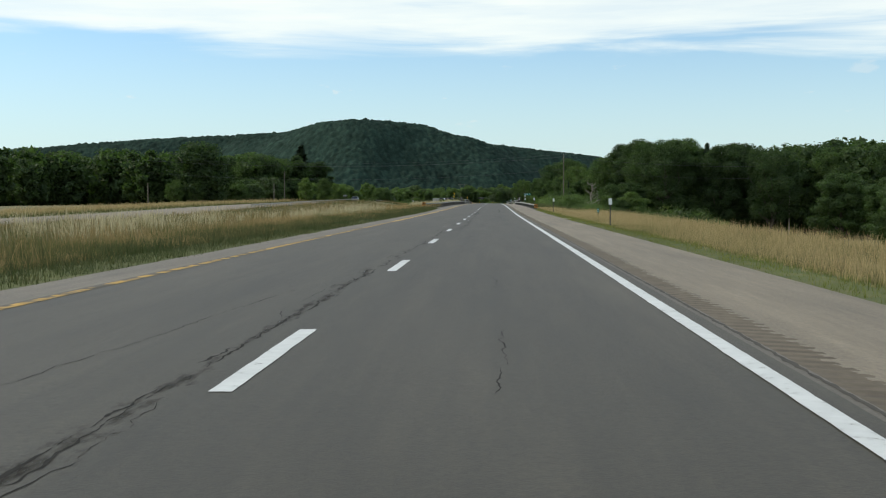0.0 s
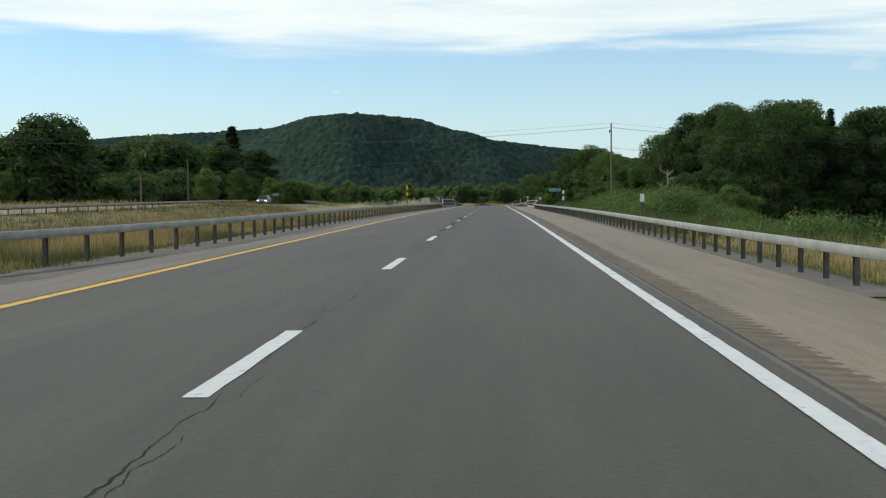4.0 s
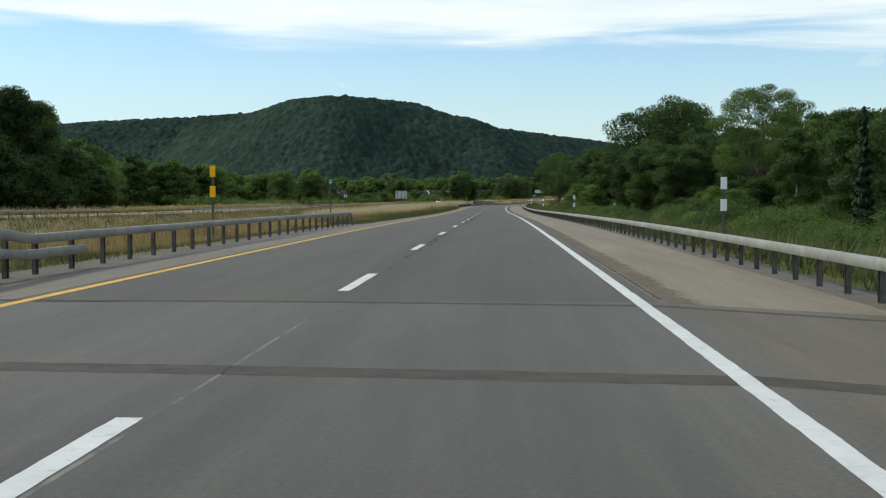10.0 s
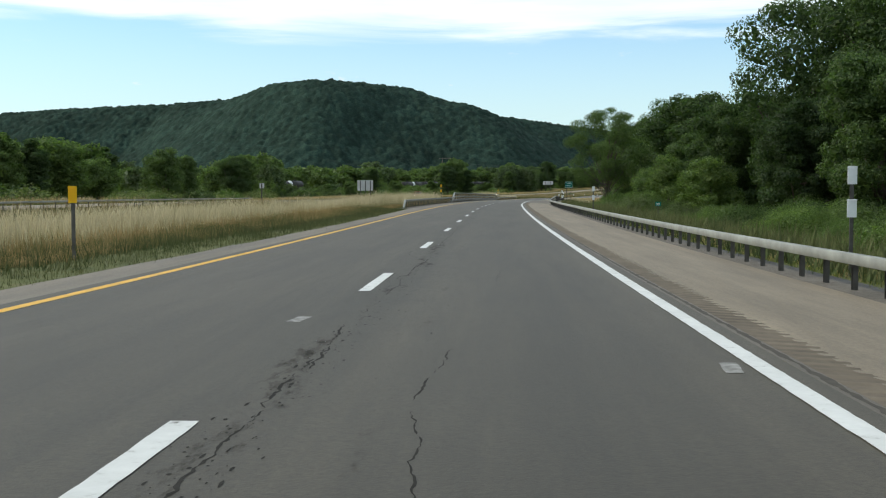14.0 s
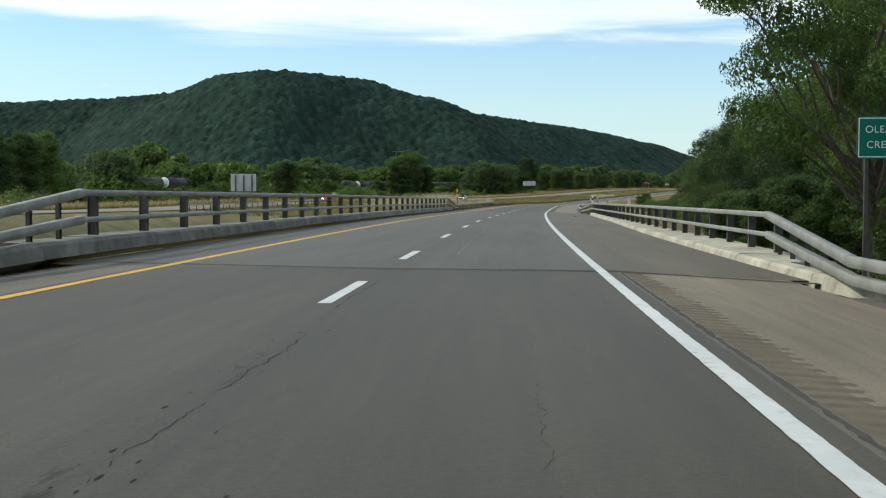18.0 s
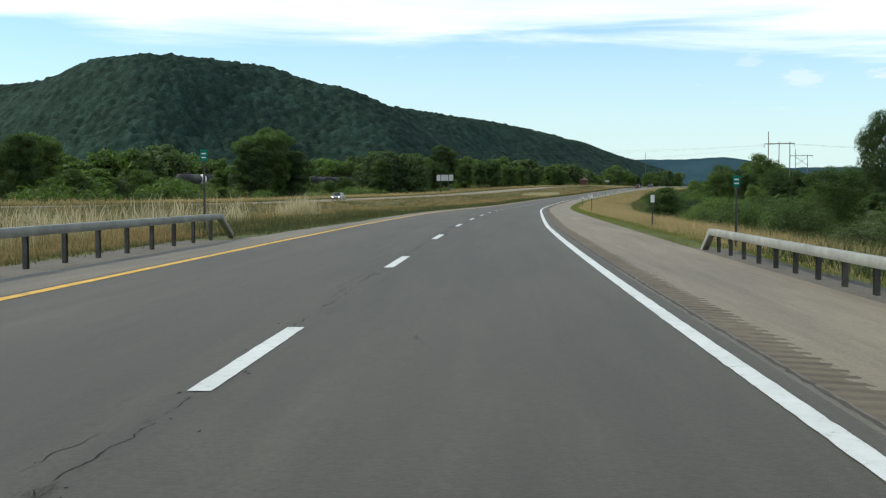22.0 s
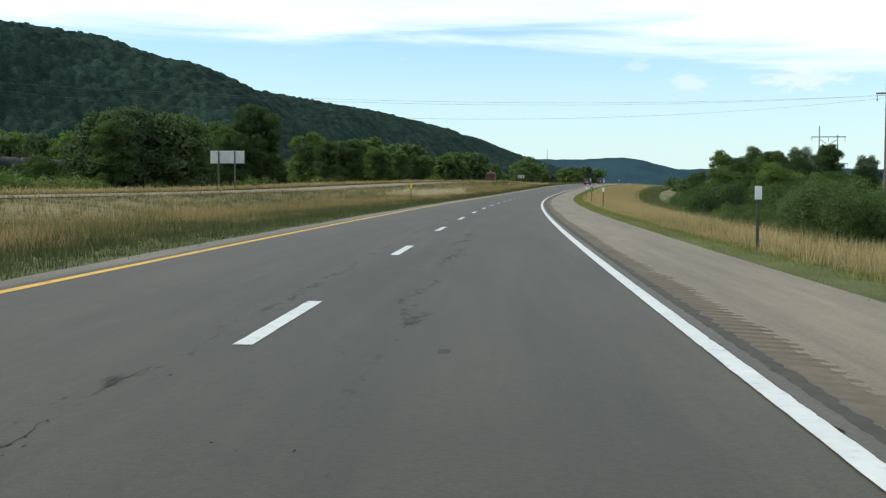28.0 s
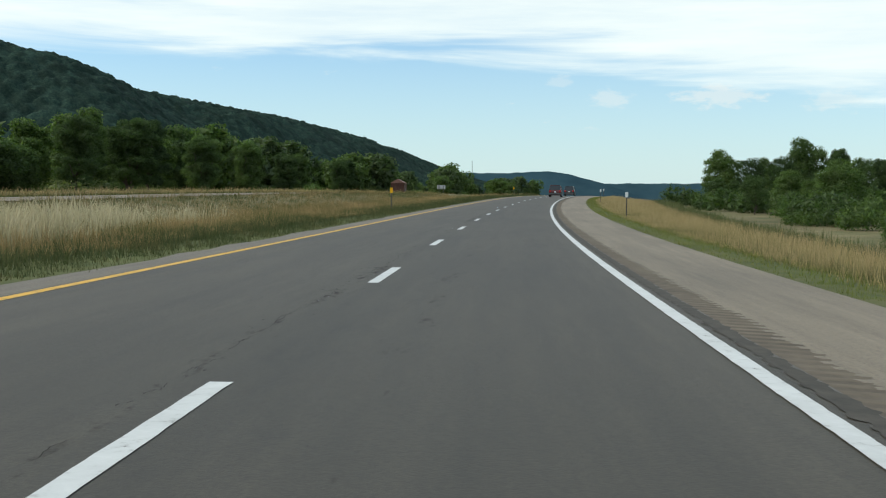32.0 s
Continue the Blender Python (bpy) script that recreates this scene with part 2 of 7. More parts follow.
def road_material(name, base, tracks, blotch, dirty=False):
    """Worn asphalt with the lanes' wheel tracks; the uv layer holds metres across (u) and along (v)."""
    m = mat(name, base, 0.65, 0.0, 0.48)
    nt = m.node_tree
    L = nt.links.new
    b = nt.nodes["Principled BSDF"]
    uv = nt.nodes.new("ShaderNodeUVMap")
    uv.uv_map = "lane"
    sep = nt.nodes.new("ShaderNodeSeparateXYZ")
    L(uv.outputs[0], sep.inputs[0])
    across = sep.outputs["X"]
    geo = nt.nodes.new("ShaderNodeNewGeometry")
    pos = geo.outputs["Position"]
    grain = ranged(nt, noise_at(nt, pos, 28.0, 5.0, 0.7), 0.25, 0.75, 0.60, 1.40)
    mp3 = nt.nodes.new("ShaderNodeMapping")
    mp3.inputs["Scale"].default_value = (0.7, 0.09, 1)
    L(uv.outputs[0], mp3.inputs[0])
    broad = ranged(nt, noise_at(nt, mp3.outputs[0], 1.0, 4.0, 0.6), 0.3, 0.7, 0.80, 1.20)
    mp = nt.nodes.new("ShaderNodeMapping")
    mp.inputs["Scale"].default_value = (2.6, 0.10, 1)
    L(uv.outputs[0], mp.inputs[0])
    streak = ranged(nt, noise_at(nt, mp.outputs[0], 1.0, 4.0), 0.3, 0.7, 0.84, 1.15)
    mp2 = nt.nodes.new("ShaderNodeMapping")
    mp2.inputs["Scale"].default_value = (7.0, 0.55, 1)
    L(uv.outputs[0], mp2.inputs[0])
    clod = ranged(nt, noise_at(nt, mp2.outputs[0], 1.0, 5.0, 0.7), 0.3, 0.7, 0.87, 1.13)
    v = math_node(nt, "MULTIPLY", math_node(nt, "MULTIPLY", math_node(nt, "MULTIPLY", grain, broad), streak), clod)
    if tracks:
        # the used lane is darker along its middle, the paving seam by the lane line paler
        for centre, half, low in ((1.9, 1.75, 0.84), (-1.3, 1.3, 0.90), (0.2, 0.6, 0.80)):
            d = math_node(nt, "ABSOLUTE", math_node(nt, "SUBTRACT", across, centre), 0.0)
            v = math_node(nt, "MULTIPLY", v, ranged(nt, d, half * 0.45, half, low, 1.0, True))
    if tracks:
        # pitted, darker patches along the seam and the used lane's inner track
        mp4 = nt.nodes.new("ShaderNodeMapping")
        mp4.inputs["Scale"].default_value = (3.4, 1.1, 1)
        L(uv.outputs[0], mp4.inputs[0])
        pits = ranged(nt, noise_at(nt, mp4.outputs[0], 1.0, 9.0, 0.78), 0.53, 0.66, 1.0, 0.62)
        mp5 = nt.nodes.new("ShaderNodeMapping")
        mp5.inputs["Scale"].default_value = (0.25, 0.035, 1)
        L(uv.outputs[0], mp5.inputs[0])
        some = ranged(nt, noise_at(nt, mp5.outputs[0], 1.0, 2.0), 0.38, 0.62, 0.15, 1.0)
        d = math_node(nt, "ABSOLUTE", math_node(nt, "SUBTRACT", across, 0.45), 0.0)
        zone = math_node(nt, "MULTIPLY", ranged(nt, d, 0.25, 1.0, 1.0, 0.0, True), some)
        v = math_node(nt, "MULTIPLY", v, math_node(nt, "ADD", math_node(nt, "MULTIPLY", math_node(nt, "SUBTRACT", pits, 1.0), zone), 1.0))
    col = mixed(nt, 1.0, base, v, "MULTIPLY")
    if dirty:
        col = mixed(nt, ranged(nt, across, 3.85, 4.2, 0.0, 1.0), col, mixed(nt, 1.0, col, (1.15, 1.0, 0.82), "MULTIPLY"))
    spots = ranged(nt, noise_at(nt, pos, blotch, 5.0, 0.7), 0.66, 0.74, 0.0, 0.5)
    col = mixed(nt, spots, col, tuple(c * 0.55 for c in base))
    L(col, b.inputs["Base Color"])
    bm = node(nt, "ShaderNodeBump", Strength=0.35, Distance=0.01)
    L(noise_at(nt, pos, 60.0, 3.0), bm.inputs["Height"])
    L(bm.outputs[0], b.inputs["Normal"])
    return m


def grass_material(name, base, tips, patch):
    """Blades: green at the foot, ripe at the tip, in patches metres wide."""
    m = mat(name, base, 0.75, 0.0, 0.15)
    nt = m.node_tree
    L = nt.links.new
    b = nt.nodes["Principled BSDF"]
    at = nt.nodes.new("ShaderNodeAttribute")
    at.attribute_name = "tip"
    geo = nt.nodes.new("ShaderNodeNewGeometry")
    ripe = ramped(nt, noise_at(nt, geo.outputs["Position"], patch, 4.0), tips)
    ripe = mixed(nt, 1.0, ripe, ranged(nt, geo.outputs["Random Per Island"], 0, 1, 0.82, 1.18), "MULTIPLY")
    green = mixed(nt, 1.0, base, ranged(nt, geo.outputs["Random Per Island"], 0, 1, 0.7, 1.3), "MULTIPLY")
    col = mixed(nt, ranged(nt, at.outputs["Fac"], 0.1, 0.8, 0.0, 1.0), green, ripe)
    L(col, b.inputs["Base Color"])
    tr = nt.nodes.new("ShaderNodeBsdfTranslucent")
    L(col, tr.inputs["Color"])
    ms = nt.nodes.new("ShaderNodeMixShader")
    ms.inputs[0].default_value = 0.3
    L(b.outputs[0], ms.inputs[1])
    L(tr.outputs[0], ms.inputs[2])
    L(ms.outputs[0], nt.nodes["Material Output"].inputs["Surface"])
    return m


ASPHALT = road_material("asphalt", (0.0575, 0.0485, 0.0345), True, 0.8)
SHOULDER = road_material("shoulder_asphalt", (0.188, 0.149, 0.102), False, 1.2)
MEDIAN_SHOULDER = road_material("median_shoulder_asphalt", (0.138, 0.114, 0.085), False, 1.2)
DECK = road_material("deck_concrete", (0.083, 0.075, 0.061), True, 0.5, True)
TAR = noisy("crack_tar", [(0.3, (0.016, 0.015, 0.013)), (0.7, (0.032, 0.030, 0.026))], 12.0, 0.9, spec=0.15)
WORN = noisy("ragged_dark_asphalt", [(0.3, (0.046, 0.042, 0.036)), (0.7, (0.085, 0.075, 0.061))], 5.0, 0.9)
PATCH = noisy("pale_patch", [(0.3, (0.140, 0.130, 0.110)), (0.7, (0.225, 0.210, 0.180))], 5.0, 0.85)
WHITE = noisy("white_line_paint", [(0.305, (0.12, 0.115, 0.105)), (0.325, (0.44, 0.44, 0.43)), (0.41, (0.60, 0.61, 0.60)), (0.8, (0.69, 0.70, 0.69))], 9.0, 0.6, detail=8, second=(1.1, 0.88, 1.05))
WORN_WHITE = noisy("flaked_white_line_paint", [(0.44, (0.040, 0.037, 0.033)), (0.455, (0.30, 0.30, 0.29)), (0.475, (0.58, 0.59, 0.58)), (0.8, (0.67, 0.68, 0.67))], 4.2, 0.7, detail=9, second=(1.1, 0.86, 1.05))
YELLOW = noisy("yellow_line_paint", [(0.33, (0.33, 0.20, 0.07)), (0.45, (0.70, 0.40, 0.05)), (0.8, (0.80, 0.46, 0.06))], 7.0, 0.6, detail=8, second=(1.1, 0.86, 1.04))
YELLOW_WORN = noisy("worn_yellow_line_paint", [(0.44, (0.10, 0.085, 0.06)), (0.52, (0.45, 0.27, 0.06)), (0.8, (0.72, 0.42, 0.06))], 2.2, 0.7, detail=8, second=(1.1, 0.86, 1.04))
EARTH = noisy("meadow_ground", [(0.3, (0.075, 0.090, 0.030)), (0.5, (0.16, 0.140, 0.062)), (0.7, (0.25, 0.190, 0.10))], 0.25, 0.95, second=(0.04, 0.75, 1.2), bump=0.5, bump_scale=8)
GRAVEL = noisy("gravel", [(0.3, (0.09, 0.08, 0.07)), (0.7, (0.19, 0.17, 0.145))], 14.0, 0.95, bump=0.6, bump_scale=50, second=(0.7, 0.8, 1.15))
# Left kerbs: stains, plus the shade of their road side put into the colour.
STAINED_SHADED = noisy("shaded_stained_concrete", [(0.3, (0.13, 0.125, 0.11)), (0.7, (0.27, 0.26, 0.235))], 2.2, 0.92, second=(0.5, 0.7, 1.15), bump=0.4, bump_scale=30, per_object=0.18)
PAINT_PATCH = noisy("worn_paint_patch", [(0.35, (0.15, 0.147, 0.138)), (0.65, (0.34, 0.337, 0.325))], 10.0, 0.85)
PALE_LINE = noisy("faded_line_paint", [(0.35, (0.24, 0.24, 0.225)), (0.6, (0.48, 0.48, 0.46))], 4.0, 0.75)
PALE_SEAM = noisy("pale_seam", [(0.42, (0.105, 0.10, 0.088)), (0.62, (0.24, 0.23, 0.205))], 1.6, 0.85)
STEEL = noisy("galvanised_steel", [(0.3, (0.220, 0.225, 0.208)), (0.7, (0.335, 0.340, 0.315))], 2.0, 0.6, metal=0.25, second=(0.5, 0.86, 1.1), bump=0.1)
POST = noisy("dull_steel", [(0.3, (0.060, 0.057, 0.052)), (0.7, (0.125, 0.120, 0.110))], 4.0, 0.65, metal=0.3, second=(0.9, 0.85, 1.15), per_object=0.12)
CONCRETE = noisy("weathered_concrete", [(0.28, (0.22, 0.19, 0.14)), (0.4, (0.40, 0.37, 0.30)), (0.7, (0.58, 0.54, 0.44))], 2.5, 0.9, second=(0.6, 0.72, 1.12), bump=0.4, bump_scale=30, per_object=0.1)
SIGN_BACK = noisy("sign_back_aluminium", [(0.3, (0.44, 0.45, 0.46)), (0.7, (0.56, 0.57, 0.58))], 1.5, 0.45, metal=0.3, second=(0.8, 0.9, 1.06))
SIGN_GREEN = noisy("sign_green", [(0.3, (0.003, 0.150, 0.108)), (0.7, (0.005, 0.180, 0.130))], 2.0, 0.5, spec=0.2)
SIGN_WHITE = mat("sign_white", (0.80, 0.82, 0.82), 0.45)
MARK_WHITE = noisy("reflector_white", [(0.3, (0.70, 0.72, 0.72)), (0.7, (0.82, 0.84, 0.84))], 6.0, 0.4)
MARK_YELLOW = noisy("reflector_yellow", [(0.3, (0.80, 0.42, 0.004)), (0.7, (0.90, 0.50, 0.01))], 6.0, 0.4)
MARK_ORANGE = mat("hazard_orange", (0.52, 0.22, 0.035), 0.55)
MARK_BLACK = mat("hazard_black", (0.02, 0.02, 0.02), 0.6)
WOODPOLE = noisy("pole_wood", [(0.3, (0.10, 0.085, 0.07)), (0.7, (0.20, 0.175, 0.15))], 3.0, 0.9, stretch=(6, 6, 0.4), bump=0.4, bump_scale=12)
BARK = noisy("bark", [(0.3, (0.055, 0.045, 0.036)), (0.7, (0.14, 0.12, 0.10))], 4.0, 0.95, stretch=(3, 3, 0.6), bump=0.5, bump_scale=10)
PALE_BARK = noisy("pale_bark", [(0.3, (0.22, 0.20, 0.17)), (0.7, (0.38, 0.35, 0.30))], 3.0, 0.9, stretch=(3, 3, 0.6))
WIRE = mat("wire", (0.10, 0.10, 0.11), 0.5, 0.5)
# The hill's blue distance haze is mixed into this leaf colour.
HAZED_HILL_GREEN = noisy("hill_forest", [(0.33, (0.013, 0.027, 0.0225)), (0.5, (0.021, 0.040, 0.031)), (0.67, (0.035, 0.059, 0.0415))], 0.55, 0.9, second=(0.012, 0.75, 1.25), spec=0.05, bump=0.5, bump_scale=0.9)
# Blue of the far haze, put into the forest's base colour.
HAZED_HILL_BLUE = noisy("hazed_far_hill_forest", [(0.3, (0.028, 0.058, 0.076)), (0.7, (0.038, 0.072, 0.088))], 0.02, 0.95, second=(0.004, 0.85, 1.15), spec=0.0)
LEAF = leaf_material("leaves", (0.038, 0.066, 0.030), (0.080, 0.124, 0.050), 0.38)
LEAF_LIGHT = leaf_material("light_leaves", (0.058, 0.098, 0.036), (0.120, 0.172, 0.064), 0.38)
LEAF_GREY = leaf_material("willow_leaves", (0.050, 0.080, 0.042), (0.100, 0.138, 0.072), 0.34)
LEAF_MID = leaf_material("valley_leaves", (0.058, 0.095, 0.042), (0.116, 0.168, 0.070), 0.42)
NEEDLE = leaf_material("needles", (0.010, 0.024, 0.012), (0.024, 0.046, 0.022), 0.08)
MEDIAN_GRASS = grass_material("median_grass", (0.050, 0.074, 0.022), [(0.41, (0.105, 0.118, 0.042)), (0.47, (0.25, 0.19, 0.085)), (0.56, (0.44, 0.31, 0.150)), (0.72, (0.38, 0.24, 0.120))], 0.16)
WEED = grass_material("roadside_weeds", (0.050, 0.074, 0.026), [(0.3, (0.085, 0.110, 0.042)), (0.7, (0.165, 0.165, 0.070))], 0.3)
MEDIAN_WEED = grass_material("median_weeds", (0.044, 0.064, 0.022), [(0.35, (0.072, 0.092, 0.034)), (0.55, (0.105, 0.115, 0.045)), (0.7, (0.19, 0.150, 0.068))], 0.5)
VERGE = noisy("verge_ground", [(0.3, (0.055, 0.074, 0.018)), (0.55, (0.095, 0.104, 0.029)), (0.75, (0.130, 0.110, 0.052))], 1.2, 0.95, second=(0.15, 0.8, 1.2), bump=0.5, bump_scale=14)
BRUSH = leaf_material("brush_leaves", (0.064, 0.102, 0.044), (0.132, 0.180, 0.078), 0.40, 0.28)
DRY_BRUSH = leaf_material("dry_brush_leaves", (0.086, 0.114, 0.056), (0.150, 0.180, 0.096), 0.38, 0.2)
FLOWER = grass_material("yellow_flowers", (0.07, 0.11, 0.03), [(0.3, (0.55, 0.42, 0.03)), (0.7, (0.70, 0.55, 0.05))], 1.0)
BOARD = noisy("pale_board", [(0.3, (0.45, 0.40, 0.28)), (0.7, (0.62, 0.57, 0.44))], 3.0, 0.8, stretch=(8, 1, 8))
DARK_STEEL = noisy("dark_tank_steel", [(0.3, (0.030, 0.030, 0.030)), (0.7, (0.055, 0.053, 0.050))], 1.0, 0.7)
GRASS = grass_material("tall_grass", (0.066, 0.092, 0.027), [(0.30, (0.20, 0.20, 0.080)), (0.40, (0.42, 0.32, 0.155)), (0.58, (0.55, 0.41, 0.215)), (0.72, (0.50, 0.34, 0.185))], 0.13)
FRINGE = grass_material("short_green_grass", (0.085, 0.118, 0.024), [(0.3, (0.150, 0.190, 0.034)), (0.7, (0.27, 0.255, 0.070))], 0.4)
PLUME = grass_material("pale_reed_grass", (0.10, 0.115, 0.04), [(0.3, (0.46, 0.40, 0.24)), (0.7, (0.60, 0.53, 0.36))], 0.4)


def forest_floor():
    """Under the hill's trees the meadow's ground takes the forest's hazed dark green."""
    nt = EARTH.node_tree
    b = nt.nodes["Principled BSDF"]
    geo = nt.nodes.new("ShaderNodeNewGeometry")
    sep = nt.nodes.new("ShaderNodeSeparateXYZ")
    nt.links.new(geo.outputs["Position"], sep.inputs[0])
    col = mixed(nt, ranged(nt, sep.outputs["Z"], 6.0, 12.0, 0.0, 1.0), b.inputs["Base Color"].links[0].from_socket, (0.024, 0.046, 0.032))
    nt.links.new(col, b.inputs["Base Color"])


forest_floor()


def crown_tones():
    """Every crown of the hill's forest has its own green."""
    nt = HAZED_HILL_GREEN.node_tree
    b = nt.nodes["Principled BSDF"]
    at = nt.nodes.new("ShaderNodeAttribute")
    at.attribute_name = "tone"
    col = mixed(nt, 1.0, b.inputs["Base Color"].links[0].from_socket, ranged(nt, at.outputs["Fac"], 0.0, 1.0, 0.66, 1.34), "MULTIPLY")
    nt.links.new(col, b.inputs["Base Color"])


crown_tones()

# ---- building helpers ----


def mesh_ob(name, verts, faces, material, parent=None, smooth_faces=False):
    me = bpy.data.meshes.new(name)
    verts = np.asarray(verts, dtype=np.float32).reshape(-1, 3)
    faces = np.asarray(faces, dtype=np.int32)
    n, k = faces.shape
    me.vertices.add(len(verts))
    me.vertices.foreach_set("co", verts.ravel())
    me.loops.add(n * k)
    me.loops.foreach_set("vertex_index", faces.ravel())
    me.polygons.add(n)
    me.polygons.foreach_set("loop_start", np.arange(n, dtype=np.int32) * k)
    me.update(calc_edges=True)
    if smooth_faces:
        me.shade_smooth()
    me.materials.append(material)
    ob = new(name, me)
    if parent:
        hang(ob, parent)
    return ob


def hang(ob, parent):
    """Make ob, built in world places, a part of parent."""
    ob.parent = parent
    m = parent.matrix_basis
    if parent.parent:
        m = parent.parent.matrix_basis @ parent.matrix_parent_inverse @ m
    ob.matrix_parent_inverse = m.inverted()
    return ob


def base_at(name, place, label, category, group="", turn=0.0):
    e = new(name)
    e.matrix_basis = pose(*place, 0, 0, turn)
    return tagged(e, label, category, group)


def part(name, bm, material, parent=None, label="", smooth_faces=False):
    """One mesh, in its parent's own axes."""
    me = bpy.data.meshes.new(name)
    bm.to_mesh(me)
    bm.free()
    if smooth_faces:
        me.shade_smooth()
    me.materials.append(material)
    ob = new(name, me)
    if parent:
        ob.parent = parent
    return tagged(ob, label)


def box(bm, x0, x1, y0, y1, z0, z1, bevel=0.0):
    m = Matrix.Translation(((x0 + x1) / 2, (y0 + y1) / 2, (z0 + z1) / 2)) @ Matrix.Diagonal((x1 - x0, y1 - y0, z1 - z0, 1))
    r = bmesh.ops.create_cube(bm, size=1, matrix=m)
    if bevel:
        es = list({e for v in r["verts"] for e in v.link_edges})
        bmesh.ops.bevel(bm, geom=es, offset=bevel, segments=1, affect="EDGES")
    return bm


def tube(bm, a, b, r0, r1, n=8):
    a, b = Vector(a), Vector(b)
    q = (b - a).to_track_quat("Z", "Y").to_matrix()
    ring = []
    for p, r in ((a, r0), (b, r1)):
        ring.append([bm.verts.new(p + q @ Vector((r * math.cos(t), r * math.sin(t), 0))) for t in (2 * math.pi * i / n for i in range(n))])
    for i in range(n):
        bm.faces.new((ring[0][i], ring[0][(i + 1) % n], ring[1][(i + 1) % n], ring[1][i]))
    bm.faces.new(ring[0][::-1])
    bm.faces.new(ring[1])
    return bm


def ease(v, a, b):
    t = np.clip((v - a) / (b - a), 0, 1)
    return t * t * (3 - 2 * t)


# ---- ground, road and hills ----
# how the roadway tips to its left side, metres up for a metre out
BANK = [(-400, 0.0), (230, 0.0), (300, -0.006), (420, -0.005), (480, 0.0), (560, 0.012), (740, 0.013), (840, 0.006), (1000, 0.006), (1080, 0.010), (1300, 0.010), (4000, 0.0)]
# how deep the ground lies beside the embankment to the right
DEEP = [(-400, -6.0), (0, -6.0), (280, -6.5), (360, -5.0), (430, -2.6), (580, -3.0), (630, -5.0), (710, -4.5), (760, -2.6), (1000, -2.4), (1200, -2.2), (1500, -1.5), (4000, -1.0)]
BRIDGES = [(301.5, 347.0), (623.0, 717.3)]
OPPOSITE = (-47.0, -35.0)


def cross(s, u):
    """Height of the paved road's surface against its lane line."""
    s, u = np.asarray(s, float), np.asarray(u, float)
    left = np.interp(s, *zip(*BANK)) * np.maximum(-u, 0)
    right = -0.055 * np.maximum(u - 3.8, 0)
    return left + np.maximum(right, -0.17)


def on_road(s, u, dz=0.0):
    return road(s, u, float(cross(s, u)) + dz)


def valley(s, u):
    return ease(u, 34, 78) * ease(s, 120, 220) * (1 - ease(s, 430, 520))


def ground_drop(s, u):
    """Height of the ground against the lane line at s metres along and u to the right."""
    edge_l = np.interp(s, *zip(*BANK)) * 5.3 - 0.06
    rise = 0.35 * ease(s, 720, 800) + 0.7 * ease(s, 180, 300) * (1 - ease(s, 340, 430)) - 0.55 * (1 - ease(s, 110, 210))
    left = edge_l - 0.75 * ease(-u, 6.2, 15) + (0.75 + rise) * ease(-u, 22, 34)
    left = left - 0.6 * ease(-u, 49, 70) - 1.2 * ease(-u, 120, 260)
    deep = np.interp(s, *zip(*DEEP))
    out = 7.0 * (1 - ease(s, 150, 205))
    right = -0.22 - 0.9 * ease(u, 7.2, 13) + (deep + 0.9) * ease(u, 11 + out, 26 + out)
    z = np.where(u < 0, left, right)
    # the side road under the first bridge and the creek under the second
    for (a, b), low in zip(BRIDGES, (-6.5, -5.5)):
        cut = ease(s, a + 1.0, a + 7) * (1 - ease(s, b - 7, b - 1.0)) * ease(u, -33.0, -22.0)
        z = z + (low - z) * cut
    # the side valley falls away from the road towards the wood
    return z - 4.2 * valley(s, u)


# the wooded ridge: x, y and height of its crest, and the far side
RIDGE = [(-2600, 2900, 105), (-1700, 2550, 108), (-894, 2249, 106.9), (-783, 2245, 112.7), (-668, 2251, 122.5), (-520, 2252, 131.7), (-385, 2247, 136.3), (-269, 2127, 135.0), (-181, 1965, 142.2), (-144, 1950, 145.8), (-29, 2007, 141.8), (40, 2011, 119.5), (51, 2029, 113.5), (66, 2134, 111.6), (104, 2271, 117.3), (247, 2411, 107.8), (348, 2622, 107.8), (460, 2893, 102.2), (539, 3176, 114.4), (858, 3657, 63.1)]
CANOPY = 9.0


def ridge_near(x, y):
    """The distance to the ridge's crest and the crest's height there."""
    x, y = np.asarray(x, float), np.asarray(y, float)
    ds, tops = [], []
    for (ax, ay, az), (bx, by, bz) in zip(RIDGE, RIDGE[1:]):
        dx, dy = bx - ax, by - ay
        t = np.clip(((x - ax) * dx + (y - ay) * dy) / (dx * dx + dy * dy), 0, 1)
        d = np.hypot(x - ax - t * dx, y - ay - t * dy)
        ds.append(d)
        tops.append(az + t * (bz - az))
    ds = np.stack(ds)
    best = ds.min(0)
    share = np.exp(-np.minimum(ds - best, 900.0) / 30.0)
    return best, (share * np.stack(tops)).sum(0) / share.sum(0)


def hill_height(x, y):
    d, top = ridge_near(x, y)
    w = 133 + 0.1 * top
    rise = (top - CANOPY) * np.exp(-(d / w) ** 2 * 1.25) * (1 - ease(d, 0.9 * w, 2.0 * w))
    # spurs and hollows down the slopes
    fold = np.sin(x / 31.0 + 0.9 * np.sin(y / 83.0)) + 0.7 * np.sin(x / 17.0 - y / 61.0 + 1.3) + 0.6 * np.sin(y / 37.0 + x / 97.0)
    return rise + 3.2 * fold * ease(rise, 8.0, 40.0) * ease(d, 12.0, 75.0)


